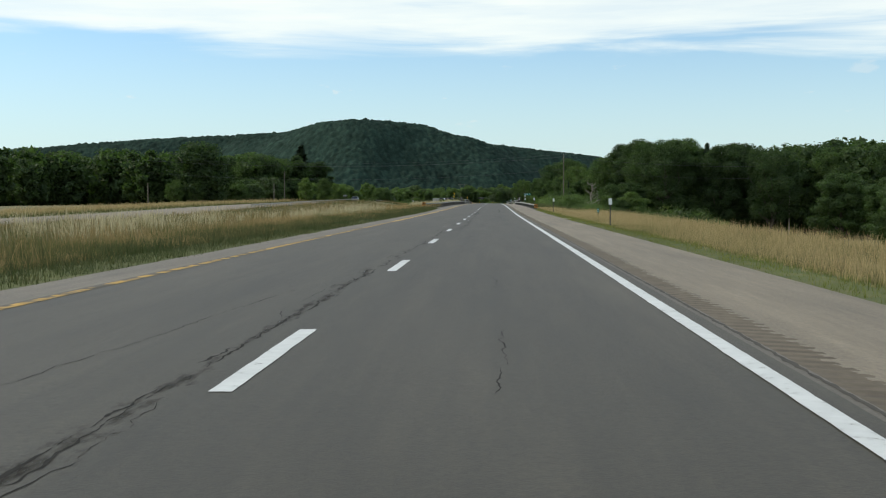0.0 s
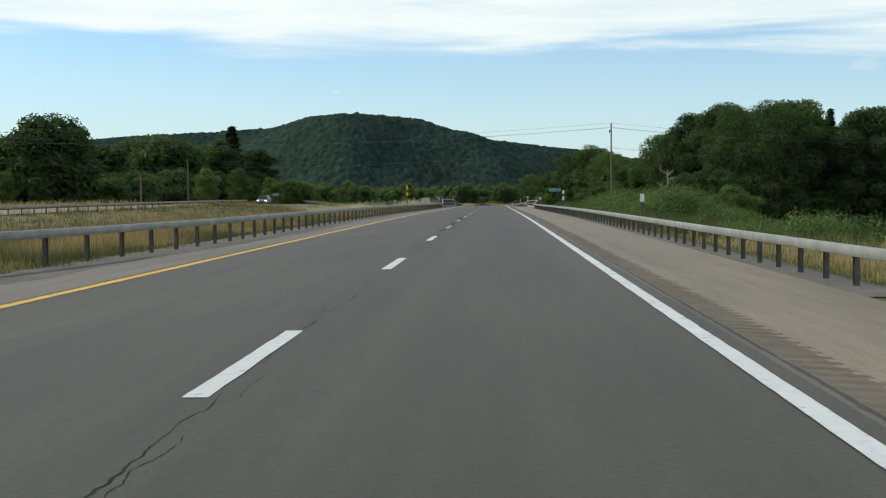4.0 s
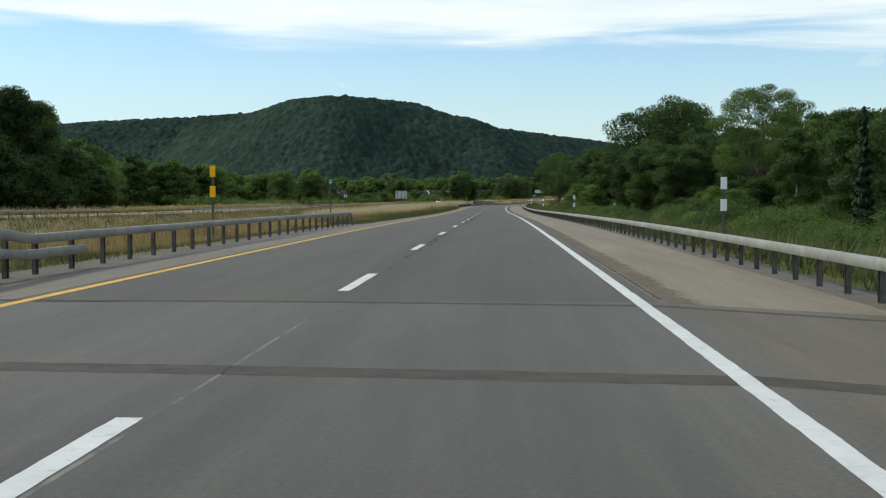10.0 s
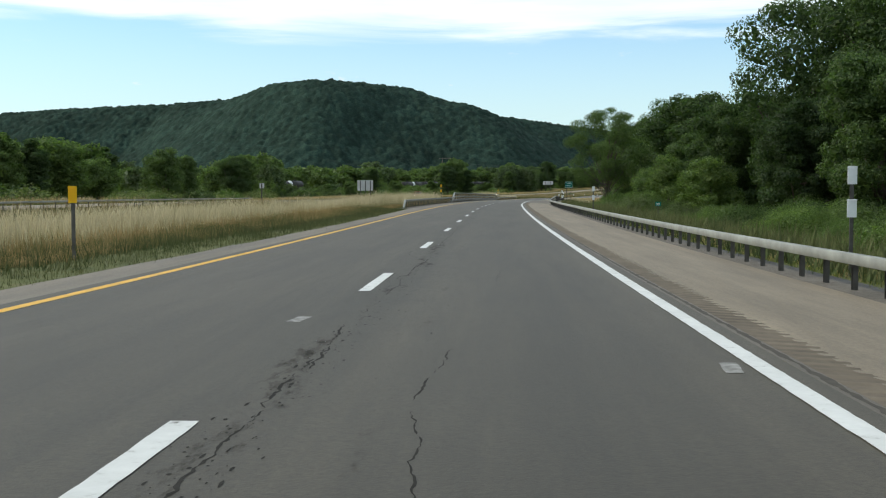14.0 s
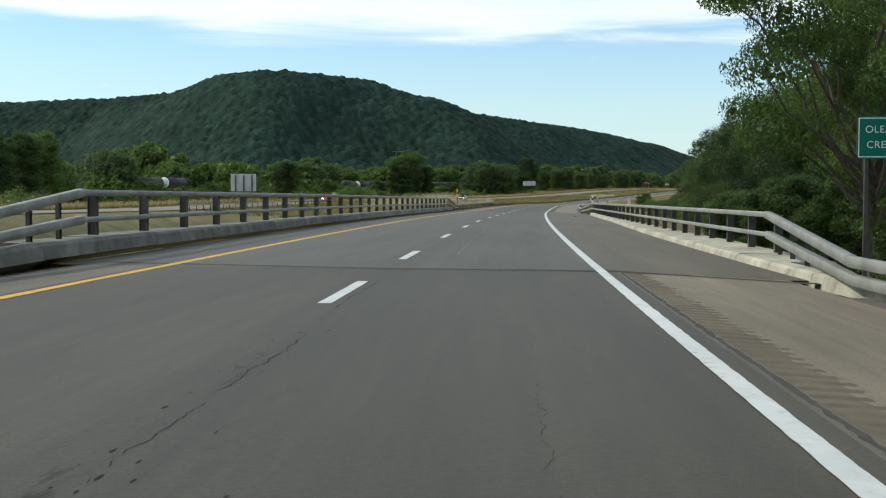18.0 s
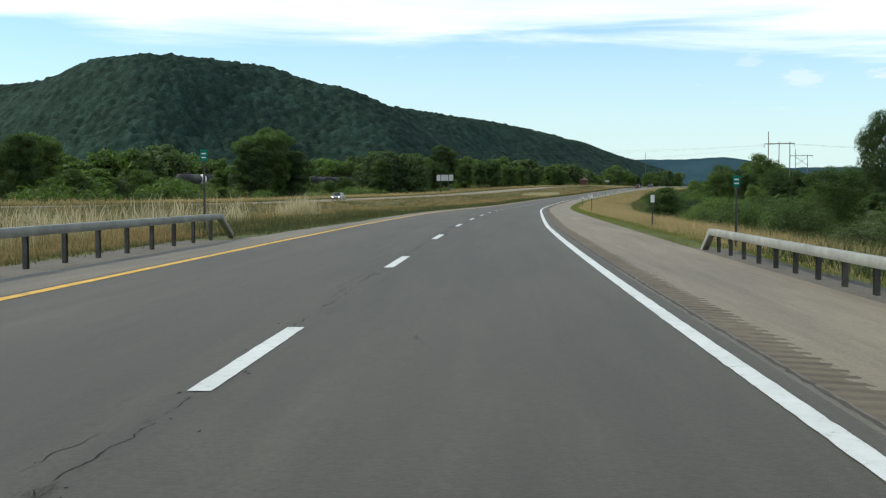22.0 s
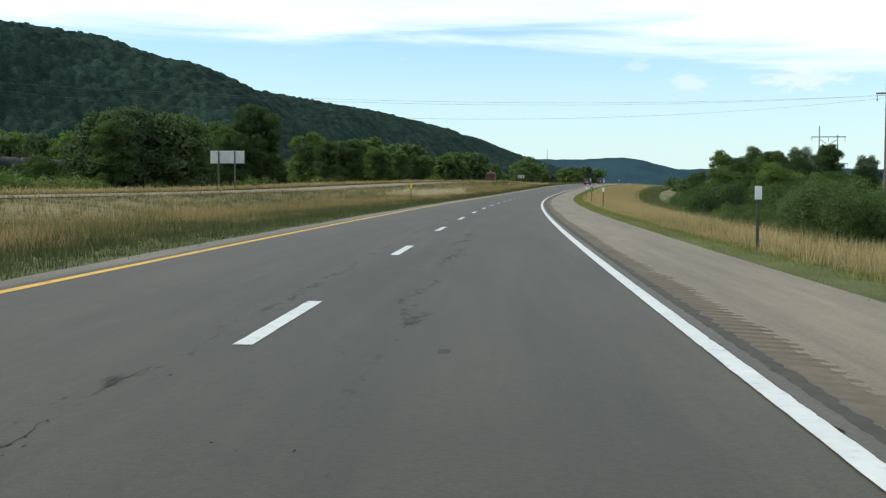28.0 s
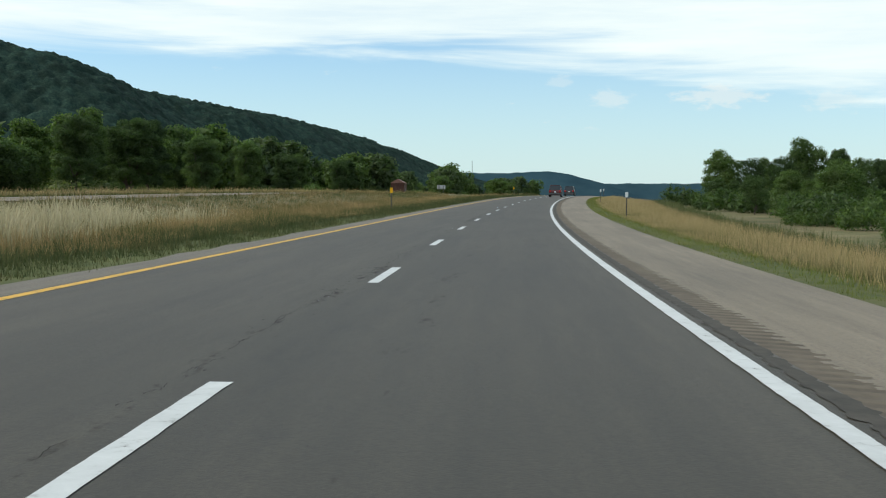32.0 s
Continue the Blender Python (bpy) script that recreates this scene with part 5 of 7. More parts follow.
def delineator(s, u, top, color, pair, green=False):
    """A steel channel post with one or two reflector plates facing the traffic."""
    words = {"w": "white", "y": "yellow"}[color]
    lab = ("steel post with two %s reflector plates beside the guardrail" if pair else "steel post with one %s reflector plate in roadside grass") % words
    p = ground_at(s, u)
    post = base_at("delineator_post", p, lab, "delineator", "delineator posts", bearing(s))
    top_z = road(s, u, top).z - p.z
    bm = bmesh.new()
    box(bm, -0.035, 0.035, 0.0, 0.008, -0.3, top_z - 0.02)
    box(bm, -0.035, -0.028, 0.0, 0.03, -0.3, top_z - 0.02)
    box(bm, 0.028, 0.035, 0.0, 0.03, -0.3, top_z - 0.02)
    part("channel_post", bm, POST, post)
    m = MARK_WHITE if color == "w" else MARK_YELLOW
    tops = [top_z, top_z - 0.62] if pair else [top_z]
    for t in tops:
        bm = bmesh.new()
        box(bm, -0.09, 0.09, -0.012, 0.0, t - 0.34, t, 0.004)
        part("reflector_plate", bm, m, post, words + " reflector plate")
    if green:
        bm = box(bmesh.new(), -0.09, 0.09, -0.012, 0.0, tops[-1] - 0.62, tops[-1] - 0.38, 0.004)
        part("number_plate", bm, SIGN_GREEN, post, "small green plate")


for s, pair, top in ((3.0, 0, 1.24), (63.7, 0, 1.24), (124.1, 0, 1.24), (184.5, 0, 1.24), (245.7, 1, 1.88), (306, 0, 1.30), (366.5, 1, 1.82), (429.6, 1, 1.76), (489.6, 1, 1.78), (549.5, 1, 1.70), (610.1, 1, 1.60), (672.0, 0, 1.2), (730.7, 1, 1.73), (793.4, 0, 1.18), (851, 0, 1.38), (911, 0, 1.3), (976, 0, 1.32),
                     (1037, 0, 1.32), (1098, 0, 1.3), (1159, 0, 1.3), (1220, 0, 1.3), (1281, 0, 1.3)):
    delineator(s, 8.5 if s in (306, 672.0) else 8.2 if s < 190 else 8.4, top, "w", pair, green=(s == 245.7))
for s, pair, top in ((246.5, 1, 2.45), (368.6, 1, 2.25), (490.5, 0, 1.45), (612.5, 1, 2.35), (733.5, 1, 2.40), (1037.5, 0, 1.52), (1160, 0, 1.5), (1281, 0, 1.5)):
    delineator(s, -6.75, top, "y", pair)


def lettered(text, size, material, parent, x, z, y=-0.012, spacing=1.0):
    cu = bpy.data.curves.new("lettering", "FONT")
    cu.body, cu.size, cu.align_x, cu.align_y, cu.extrude = text, size, "CENTER", "CENTER", 0.001
    cu.space_character = spacing
    tmp = bpy.data.objects.new("lettering", cu)
    scene.collection.objects.link(tmp)
    me = bpy.data.meshes.new_from_object(tmp.evaluated_get(bpy.context.evaluated_depsgraph_get()))
    bpy.data.objects.remove(tmp)
    me.materials.clear()
    me.materials.append(material)
    ob = new("lettering", me)
    ob.parent = parent
    ob.matrix_basis = pose(x, y, z, 90, 0, 0)
    return tagged(ob, "white lettering")


def green_sign(s, u, low, width, height, lines, label, posts, turn=0.0):
    p = ground_at(s, u)
    sign = base_at("road_sign", p, label, "road sign", "", bearing(s) + turn)
    z0 = road(s, u, low).z - p.z
    bm = box(bmesh.new(), -width / 2, width / 2, 0, 0.012, z0, z0 + height)
    es = [e for e in bm.edges if abs(e.verts[0].co.y - e.verts[1].co.y) > 0.005]
    bmesh.ops.bevel(bm, geom=es, offset=0.06, segments=3, affect="EDGES")
    part("panel", bm, SIGN_GREEN, sign, "green panel with rounded corners")
    bm = bmesh.new()
    for a in ((-width / 2 + 0.03, width / 2 - 0.03, z0 + 0.03, z0 + 0.05), (-width / 2 + 0.03, width / 2 - 0.03, z0 + height - 0.05, z0 + height - 0.03)):
        box(bm, a[0], a[1], -0.006, -0.001, a[2], a[3])
    for x in (-width / 2 + 0.03, width / 2 - 0.05):
        box(bm, x, x + 0.02, -0.006, -0.001, z0 + 0.05, z0 + height - 0.05)
    part("border", bm, SIGN_WHITE, sign, "thin white border")
    for text, size, dz, dx in lines:
        lettered(text, size, SIGN_WHITE, sign, dx, z0 + dz, spacing=1.08)
    for x in posts:
        bm = box(bmesh.new(), x - 0.04, x + 0.04, 0.013, 0.07, -0.4, z0 + height - 0.05)
        part("sign_post", bm, POST, sign)


green_sign(302.8, 10.5, 2.12, 1.75, 0.50, [("HASTINGS", 0.27, 0.25, -0.2), ("RD", 0.17, 0.27, 0.65)], "green road-name sign with white lettering on posts", (-0.5, 0.5))
green_sign(627.6, 9.65, 2.0, 1.02, 0.86, [("OLEAN", 0.205, 0.59, 0), ("CREEK", 0.205, 0.28, 0)], "green creek-name sign with white lettering among trees", (-0.3, 0.3))


def small_plate(s, u, top, w, h, label, facing=0.0):
    p = ground_at(s, u)
    sign = base_at("reference_marker", p, label, "marker sign", "reference markers", bearing(s) + facing)
    z = road(s, u, top).z - p.z
    part("panel", box(bmesh.new(), -w / 2, w / 2, -0.01, 0.0, z - h, z, 0.003), SIGN_GREEN, sign, "small green panel")
    bm = bmesh.new()
    for k in range(2):
        box(bm, -w * 0.3, w * 0.3, -0.014, -0.0105, z - h * (0.35 + 0.35 * k) - 0.02, z - h * (0.35 + 0.35 * k) + 0.02)
    part("plain_bar", bm, SIGN_WHITE, sign, "two plain white bars")
    part("channel_post", box(bmesh.new(), -0.03, 0.03, 0.001, 0.03, -0.3, z - 0.01), POST, sign)


for s, u, top, w, h, f in ((104.5, 11.2, 0.35, 0.22, 0.36, 0), (1070.5, 8.6, 1.32, 0.26, 0.40, 0), (396.5, -7.2, 2.45, 0.22, 0.34, 0), (775.5, -7.2, 2.6, 0.22, 0.34, 0), (773.0, 8.3, 1.72, 0.2, 0.3, 0), (432.0, 12.0, 1.25, 0.3, 0.4, 0), (550.0, 13.0, 0.6, 0.4, 0.3, 0)):
    small_plate(s, u, top, w, h, "small green reference marker on a steel post", f)


def hazard(s, u, z, lean):
    """The striped plate on a rail's first end."""
    p = on_road(s, u, 0)
    sign = base_at("hazard_marker", p, "orange and black striped hazard plate on the guardrail end", "hazard marker", "hazard markers", bearing(s))
    part("panel", box(bmesh.new(), -0.23, 0.23, -0.012, 0.0, z - 0.46, z, 0.004), MARK_ORANGE, sign, "orange plate")
    for k in range(3):
        bm = bmesh.new()
        c = z - 0.46 + 0.0 + k * 0.23
        v = []
        for x in (-0.225, 0.225):
            d = lean * x * 0.9
            v += [(x, c + d - 0.06), (x, c + d + 0.06)]
        clip = lambda q: min(max(q, z - 0.455), z - 0.005)
        vs = [bm.verts.new((x, yy, clip(q))) for yy in (-0.017, -0.0125) for x, q in v]
        for a in ((0, 2, 3, 1), (5, 7, 6, 4), (0, 1, 5, 4), (2, 6, 7, 3), (1, 3, 7, 5), (0, 4, 6, 2)):
            bm.faces.new([vs[i] for i in a])
        part("stripe", bm, MARK_BLACK, sign, "black slanting stripe")
    part("channel_post", box(bmesh.new(), -0.03, 0.03, 0.001, 0.03, -0.4, z - 0.02), POST, sign)


hazard(149.6, -7.35, 0.78, -1)
hazard(149.6, 7.2, 0.62, 1)


def sign_back(s, u, top, w, h, posts, label):
    """The unpainted back of a large sign for the far carriageway."""
    p = ground_at(s, u)
    sign = base_at("large_sign", p, label, "road sign", "signs seen from behind", bearing(s))
    z = road(s, u, top).z - p.z
    n = max(2, int(round(w / 1.2)))
    for k in range(n):
        x0 = -w / 2 + k * w / n
        part("panel", box(bmesh.new(), x0 + 0.006, x0 + w / n - 0.006, 0.0, 0.04, z - h, z, 0.004), SIGN_BACK, sign, "bare aluminium sheet")
    for zz in (z - h * 0.2, z - h * 0.8):
        part("stringer", box(bmesh.new(), -w / 2 + 0.1, w / 2 - 0.1, -0.05, -0.002, zz - 0.04, zz + 0.04), SIGN_BACK, sign)
    for x in posts:
        part("sign_post", box(bmesh.new(), x * w / 2 - 0.1, x * w / 2 + 0.1, -0.26, -0.055, -0.5, z - h * 0.06), POST, sign, "dull steel sign post")


sign_back(807.5, -55.0, 5.55, 4.8, 3.15, (-0.6, 0.05, 0.7), "back of a large grey sign on three posts")
sign_back(1132.5, -51.5, 6.9, 5.9, 2.1, (-0.5, 0.45), "back of a wide grey sign on two posts")
sign_back(700.0, -53.0, 3.6, 1.0, 1.0, (0.0,), "back of a small grey sign on a post")
sign_back(415.0, -52.0, 3.6, 1.5, 0.5, (-0.5, 0.5), "back of a narrow grey sign on posts")
sign_back(1480.0, -60.0, 4.5, 3.0, 1.4, (-0.5, 0.5), "back of a distant grey sign on two posts")

# ---- trees and shrubs ----


def leaves(lobes, count, length, g, droop=0.0, shell=(0.74, 1.10)):
    """Pointed leaf clumps strewn over the shells of the lobes (centre, radii)."""
    c = np.array([q[0] for q in lobes])
    r = np.array([q[1] for q in lobes])
    area = (r[:, 0] * r[:, 2]) ** 0.9
    k = g.choice(len(lobes), count * 2, p=area / area.sum())
    d = g.normal(0, 1, (count * 2, 3))
    d[:, 2] = d[:, 2] * 0.9 + 0.15
    d /= np.linalg.norm(d, axis=1)[:, None]
    p = c[k] + r[k] * d * g.uniform(shell[0], shell[1], (count * 2, 1))
    inside = np.zeros(len(p), bool)
    for j in range(len(lobes)):
        q = np.linalg.norm((p - c[j]) / r[j], axis=1)
        inside |= (q < shell[0] * 0.97) & (k != j)
    p, d = p[~inside][:count], d[~inside][:count]
    n = len(p)
    nrm = d + g.normal(0, 0.55, (n, 3))
    nrm /= np.linalg.norm(nrm, axis=1)[:, None]
    t = np.cross(nrm, g.normal(0, 1, (n, 3)))
    t[:, 2] -= droop
    t /= np.linalg.norm(t, axis=1)[:, None]
    b = np.cross(nrm, t)
    L = length * g.uniform(0.6, 1.35, (n, 1))
    w = L * g.uniform(0.38, 0.62, (n, 1))
    bend = nrm * L * 0.16
    v = np.stack([p - t * L * 0.5 - bend, p + b * w * 0.5 - t * L * 0.05, p + t * L * 0.5 - bend, p - b * w * 0.5 - t * L * 0.05], 1).reshape(-1, 3)
    f = np.arange(n * 4).reshape(-1, 4)
    return v, f


def crown_mesh(name, lobes, count, length, material, g, droop=0.0, core=0.80):
    """Small leaf clumps outside and, as far as the crown is dense, larger ones within."""
    v, f = leaves(lobes, count, length, g, droop)
    if core:
        v2, f2 = leaves(lobes, int(count * 0.45 * core), length * 2.6, g, droop, (0.30, 0.78))
        f = np.concatenate([f, f2 + len(v)])
        v = np.concatenate([v, v2])
    return mesh_ob(name, v, np.concatenate([f[:, [0, 1, 2]], f[:, [0, 2, 3]]]), material)


def limb(bm, a, b, r0, r1, g, n=4, sides=6):
    """A bent, tapering limb."""
    a, b = Vector(a), Vector(b)
    prev, pr = a, r0
    for i in range(1, n + 1):
        t = i / n
        q = a.lerp(b, t) + Vector(g.normal(0, 0.035 * (b - a).length, 3)) * (1 if i < n else 0)
        r = r0 + (r1 - r0) * t
        tube(bm, prev, q, pr, r, sides)
        prev, pr = q, r


def tree_model(name, label, height, radius, base, lobes_n, count, length, material, seed, bark=None, squeeze=1.0, droop=0.0, core=0.80, lobe_size=0.42, limbs=5, clumps=0.0, stout=1.0):
    """A broadleaf tree: trunk, limbs and a crown of leaf clumps on uneven lobes; it stands at the origin as the first of its kind.
    clumps: how flat the lobes are where they stand apart with gaps between them."""
    g = np.random.default_rng(seed)
    root = new(name)
    ch = (height - base) / 2
    mid = base + ch
    lobes = []
    for k in range(lobes_n):
        a = 2.399 * k + g.uniform(-0.3, 0.3)
        h = -0.85 + 1.75 * (k + 0.5) / lobes_n + g.uniform(-0.1, 0.1)
        ring = math.sqrt(max(0.05, 1 - min(1, abs(h)) ** 2)) * squeeze
        reach = g.uniform(0.35, 0.95) if clumps else g.uniform(0.35, 0.78)
        size = radius * lobe_size * g.uniform(0.75, 1.3)
        lobes.append(((math.cos(a) * ring * reach * radius, math.sin(a) * ring * reach * radius, mid + h * ch * 0.86), (size * g.uniform(0.9, 1.25), size * g.uniform(0.9, 1.25), size * g.uniform(0.85, 1.15) * (clumps or 0.8))))
    if not clumps:
        lobes.append(((0, 0, mid + ch * 0.1), (radius * 0.5, radius * 0.5, ch * 0.62)))
    bm = bmesh.new()
    r0 = (0.018 * height + 0.05) * stout
    limb(bm, (0, 0, -0.6), (g.normal(0, 0.2), g.normal(0, 0.2), mid + 0.3 * ch), r0, r0 * 0.35, g, 6, 8)
    part("trunk", bm, bark or BARK, root, "rough grey-brown trunk")
    order = sorted(range(len(lobes) - 1), key=lambda i: lobes[i][0][2])
    for i in order[:: max(1, len(order) // limbs)][:limbs]:
        c = lobes[i][0]
        bm = bmesh.new()
        limb(bm, (0, 0, base * 0.7 + (c[2] - base) * 0.35), c, r0 * 0.42, r0 * 0.12, g, 4, 5)
        part("limb", bm, bark or BARK, root)
    crown = crown_mesh("crown", lobes, count, length, material, g, droop, core)
    crown.parent = root
    root["label"], root["category"] = label, "tree"
    return root


def spruce_model(name, height, radius, count, seed):
    g = np.random.default_rng(seed)
    root = new(name)
    part("trunk", tube(bmesh.new(), (0, 0, -0.5), (0, 0, height * 0.97), height * 0.014 + 0.05, 0.03, 7), BARK, root, "straight dark trunk")
    t = g.random(count) ** 0.65
    z = height * (1 - t * 0.95)
    a = g.uniform(0, 2 * np.pi, count)
    tier = np.floor(t * 15) / 15
    R = radius * (0.10 + 0.95 * t) * (0.72 + 0.28 * np.cos((t - tier) * 15 * np.pi)) * (0.85 + 0.15 * np.sin(3 * a + tier * 40))
    rr = R * np.sqrt(g.uniform(0.15, 1, count))
    p = np.stack([np.cos(a) * rr, np.sin(a) * rr, z - 0.22 * rr], 1)
    out = np.stack([np.cos(a), np.sin(a), -0.35 + 0 * a], 1) + g.normal(0, 0.25, (count, 3))
    out /= np.linalg.norm(out, axis=1)[:, None]
    side = np.cross(out, np.array([0, 0, 1.0])) + g.normal(0, 0.2, (count, 3))
    side /= np.linalg.norm(side, axis=1)[:, None]
    L = height * 0.05 * g.uniform(0.6, 1.3, (count, 1))
    v = np.stack([p - out * L * 0.5, p + side * L * 0.25, p + out * L * 0.5 - np.array([0, 0, 0.1]) * L, p - side * L * 0.25], 1).reshape(-1, 3)
    f = np.arange(count * 4).reshape(-1, 4)
    crown = mesh_ob("crown", v, f, NEEDLE)
    crown.parent = root
    root["label"], root["category"] = "tall dark spruce standing among broadleaf trees", "tree"
    return root


def shrub_model(name, label, height, radius, lobes_n, count, length, material, seed):
    g = np.random.default_rng(seed)
    root = new(name)
    lobes = []
    for k in range(lobes_n):
        a = 2.399 * k + g.uniform(-0.4, 0.4)
        d = radius * math.sqrt((k + 0.4) / lobes_n) * 0.8
        size = radius * g.uniform(0.28, 0.46)
        top = height * (1 - 0.45 * (d / radius) ** 2) * g.uniform(0.7, 1.0)
        lobes.append(((math.cos(a) * d, math.sin(a) * d, max(top - size * 0.8, size * 0.35)), (size, size, size * 0.9)))
        if top > 1.6 * size:
            lobes.append(((math.cos(a) * d, math.sin(a) * d, top * 0.4), (size * 0.95, size * 0.95, size)))
    for c, _ in lobes[:: max(1, len(lobes) // 3)][:3]:
        bm = bmesh.new()
        limb(bm, (c[0] * 0.2, c[1] * 0.2, -0.3), c, 0.05, 0.02, g, 3, 5)
        part("stem", bm, BARK, root)
    crown = crown_mesh("foliage", lobes, count, length, material, g, 0.0, 0.78)
    crown.parent = root
    root["label"], root["category"] = label, "shrub"
    return root


def dead_tree(name, height, seed):
    g = np.random.default_rng(seed)
    root = new(name)
    part("trunk", (lambda b: (limb(b, (0, 0, -0.5), (0.3, 0.2, height), 0.16, 0.03, g, 7, 7), b)[1])(bmesh.new()), PALE_BARK, root, "bare pale trunk")
    for k in range(26):
        bm = bmesh.new()
        z = height * g.uniform(0.3, 0.95)
        a = g.uniform(0, 6.28)
        r = (height - z) * 0.30 + 0.6
        e = (math.cos(a) * r, math.sin(a) * r, z + r * g.uniform(0.4, 0.9))
        limb(bm, (0.02 * z, 0.01 * z, z), e, 0.05, 0.012, g, 3, 4)
        for j in range(3):
            q = Vector((0, 0, z)).lerp(Vector(e), g.uniform(0.4, 0.9))
            limb(bm, q, q + Vector(g.normal(0, 0.45, 3)) + Vector((0, 0, 0.4)), 0.02, 0.006, g, 2, 3)
        part("branch", bm, PALE_BARK, root)
    root["label"], root["category"] = "dead leafless pale grey tree in roadside brush", "tree"
    return root


MODELS = {}
FAR, WOODS = ("far_a", "far_b", "far_c", "far_d", "far_e"), []


def plant(kind, s, u, height, turn=None, wide=1.0, dz=0.0, g=np.random.default_rng(5)):
    """Stand a tree or shrub of a kind on the ground, scaled to its height."""
    root, h, used = MODELS[kind]
    p = ground_at(s, u, dz - 0.1)
    k = (height + (0.0 if kind.startswith("shrub") else 3.0 * float(valley(np.array(s), np.array(u))))) / h
    far = s > 1330 or abs(u) > 118 or (u < 0 and s < 470 and abs(u) > 110)
    if (kind in FAR and far) or (kind.startswith("shrub") and (s > 1170 or u > 36 or u < -60)):
        WOODS.append((kind, p, k, wide, g.uniform(0, 6.28)))
        return None
    m = pose(*p, 0, 0, g.uniform(0, 360) if turn is None else turn) @ Matrix.Diagonal((k * wide, k * wide, k, 1))
    if not used:
        root.matrix_basis = m
        MODELS[kind][2] = True
        return root
    ob = copy_thing(root, Matrix.Identity(4))
    ob.matrix_basis = m
    return ob


def model(kind, root, height):
    MODELS[kind] = [root, height, False]


model("oak", tree_model("oak_tree", "broad dark green oak with an open uneven crown", 20, 8.0, 1.2, 48, 30000, 0.25, LEAF, 11, core=0.20, lobe_size=0.21, limbs=10), 20)
model("ash", tree_model("broadleaf_tree", "tall dense dark green roadside tree", 18, 5.6, 0.4, 44, 24000, 0.29, LEAF, 12, squeeze=1.0, lobe_size=0.25, core=0.42), 18)
model("maple", tree_model("broadleaf_tree", "tall mid green tree in the valley", 18, 5.6, 0.4, 44, 22000, 0.28, LEAF_MID, 24, lobe_size=0.26, core=0.5), 18)
model("poplar", tree_model("poplar_tree", "tall light green tree with a pale trunk", 18, 4.2, 3.0, 22, 16000, 0.27, LEAF_LIGHT, 13, PALE_BARK, core=0.35, lobe_size=0.32), 18)
model("walnut", tree_model("walnut_tree", "light green spreading tree with open clumps of leaves", 18, 8.4, 6.2, 58, 60000, 0.15, LEAF_LIGHT, 14, core=0.14, lobe_size=0.18, limbs=24, clumps=0.48, stout=0.62), 18)
model("willow", tree_model("willow_tree", "grey-green bushy willow beside the creek", 16, 8.0, 0.8, 62, 50000, 0.15, LEAF_GREY, 15, core=0.62, lobe_size=0.24, droop=0.4, clumps=0.75, stout=0.7), 16)
model("small", tree_model("young_tree", "small round light green tree in the meadow", 8, 3.3, 0.3, 26, 11000, 0.18, LEAF_LIGHT, 16, lobe_size=0.31, core=0.45), 8)
model("far_a", tree_model("distant_tree", "distant green broadleaf tree in the tree belt", 16, 6.0, 0.2, 22, 5200, 0.58, LEAF_MID, 17, limbs=2), 16)
model("far_e", tree_model("distant_tree", "distant dark green broadleaf tree in the tree belt", 16, 6.0, 0.2, 22, 5200, 0.58, LEAF, 25, limbs=2), 16)
model("far_b", tree_model("distant_tree", "distant mid green broadleaf tree in the tree belt", 15, 5.2, 0.2, 22, 5200, 0.56, LEAF_LIGHT, 18, limbs=2, lobe_size=0.34), 15)
model("far_c", tree_model("distant_tree", "distant grey-green broadleaf tree in the tree belt", 14, 6.0, 0.2, 22, 5200, 0.56, LEAF_GREY, 19, limbs=2), 14)
model("far_d", tree_model("distant_tree", "distant narrow dark green tree in the tree belt", 17, 4.2, 0.2, 20, 4800, 0.55, LEAF, 20, limbs=2, lobe_size=0.36), 17)
model("spruce", spruce_model("spruce_tree", 24, 6.2, 9000, 22), 24)
model("dead", dead_tree("dead_tree", 8, 23), 8)
model("shrub_a", shrub_model("shrub", "dark green leafy roadside shrub", 3.2, 2.6, 14, 19000, 0.075, BRUSH, 31), 3.2)
model("shrub_b", shrub_model("shrub", "light green sumac shrub beside the road", 3.0, 2.4, 14, 18000, 0.075, LEAF_LIGHT, 32), 3.0)
model("shrub_c", shrub_model("shrub", "grey-green willow shrub in the low ground", 3.0, 2.8, 14, 18000, 0.07, DRY_BRUSH, 33), 3.0)


model("shrub_d", shrub_model("shrub", "dark round leafy shrub in the low ground", 3.4, 2.4, 12, 16000, 0.085, LEAF, 34), 3.4)


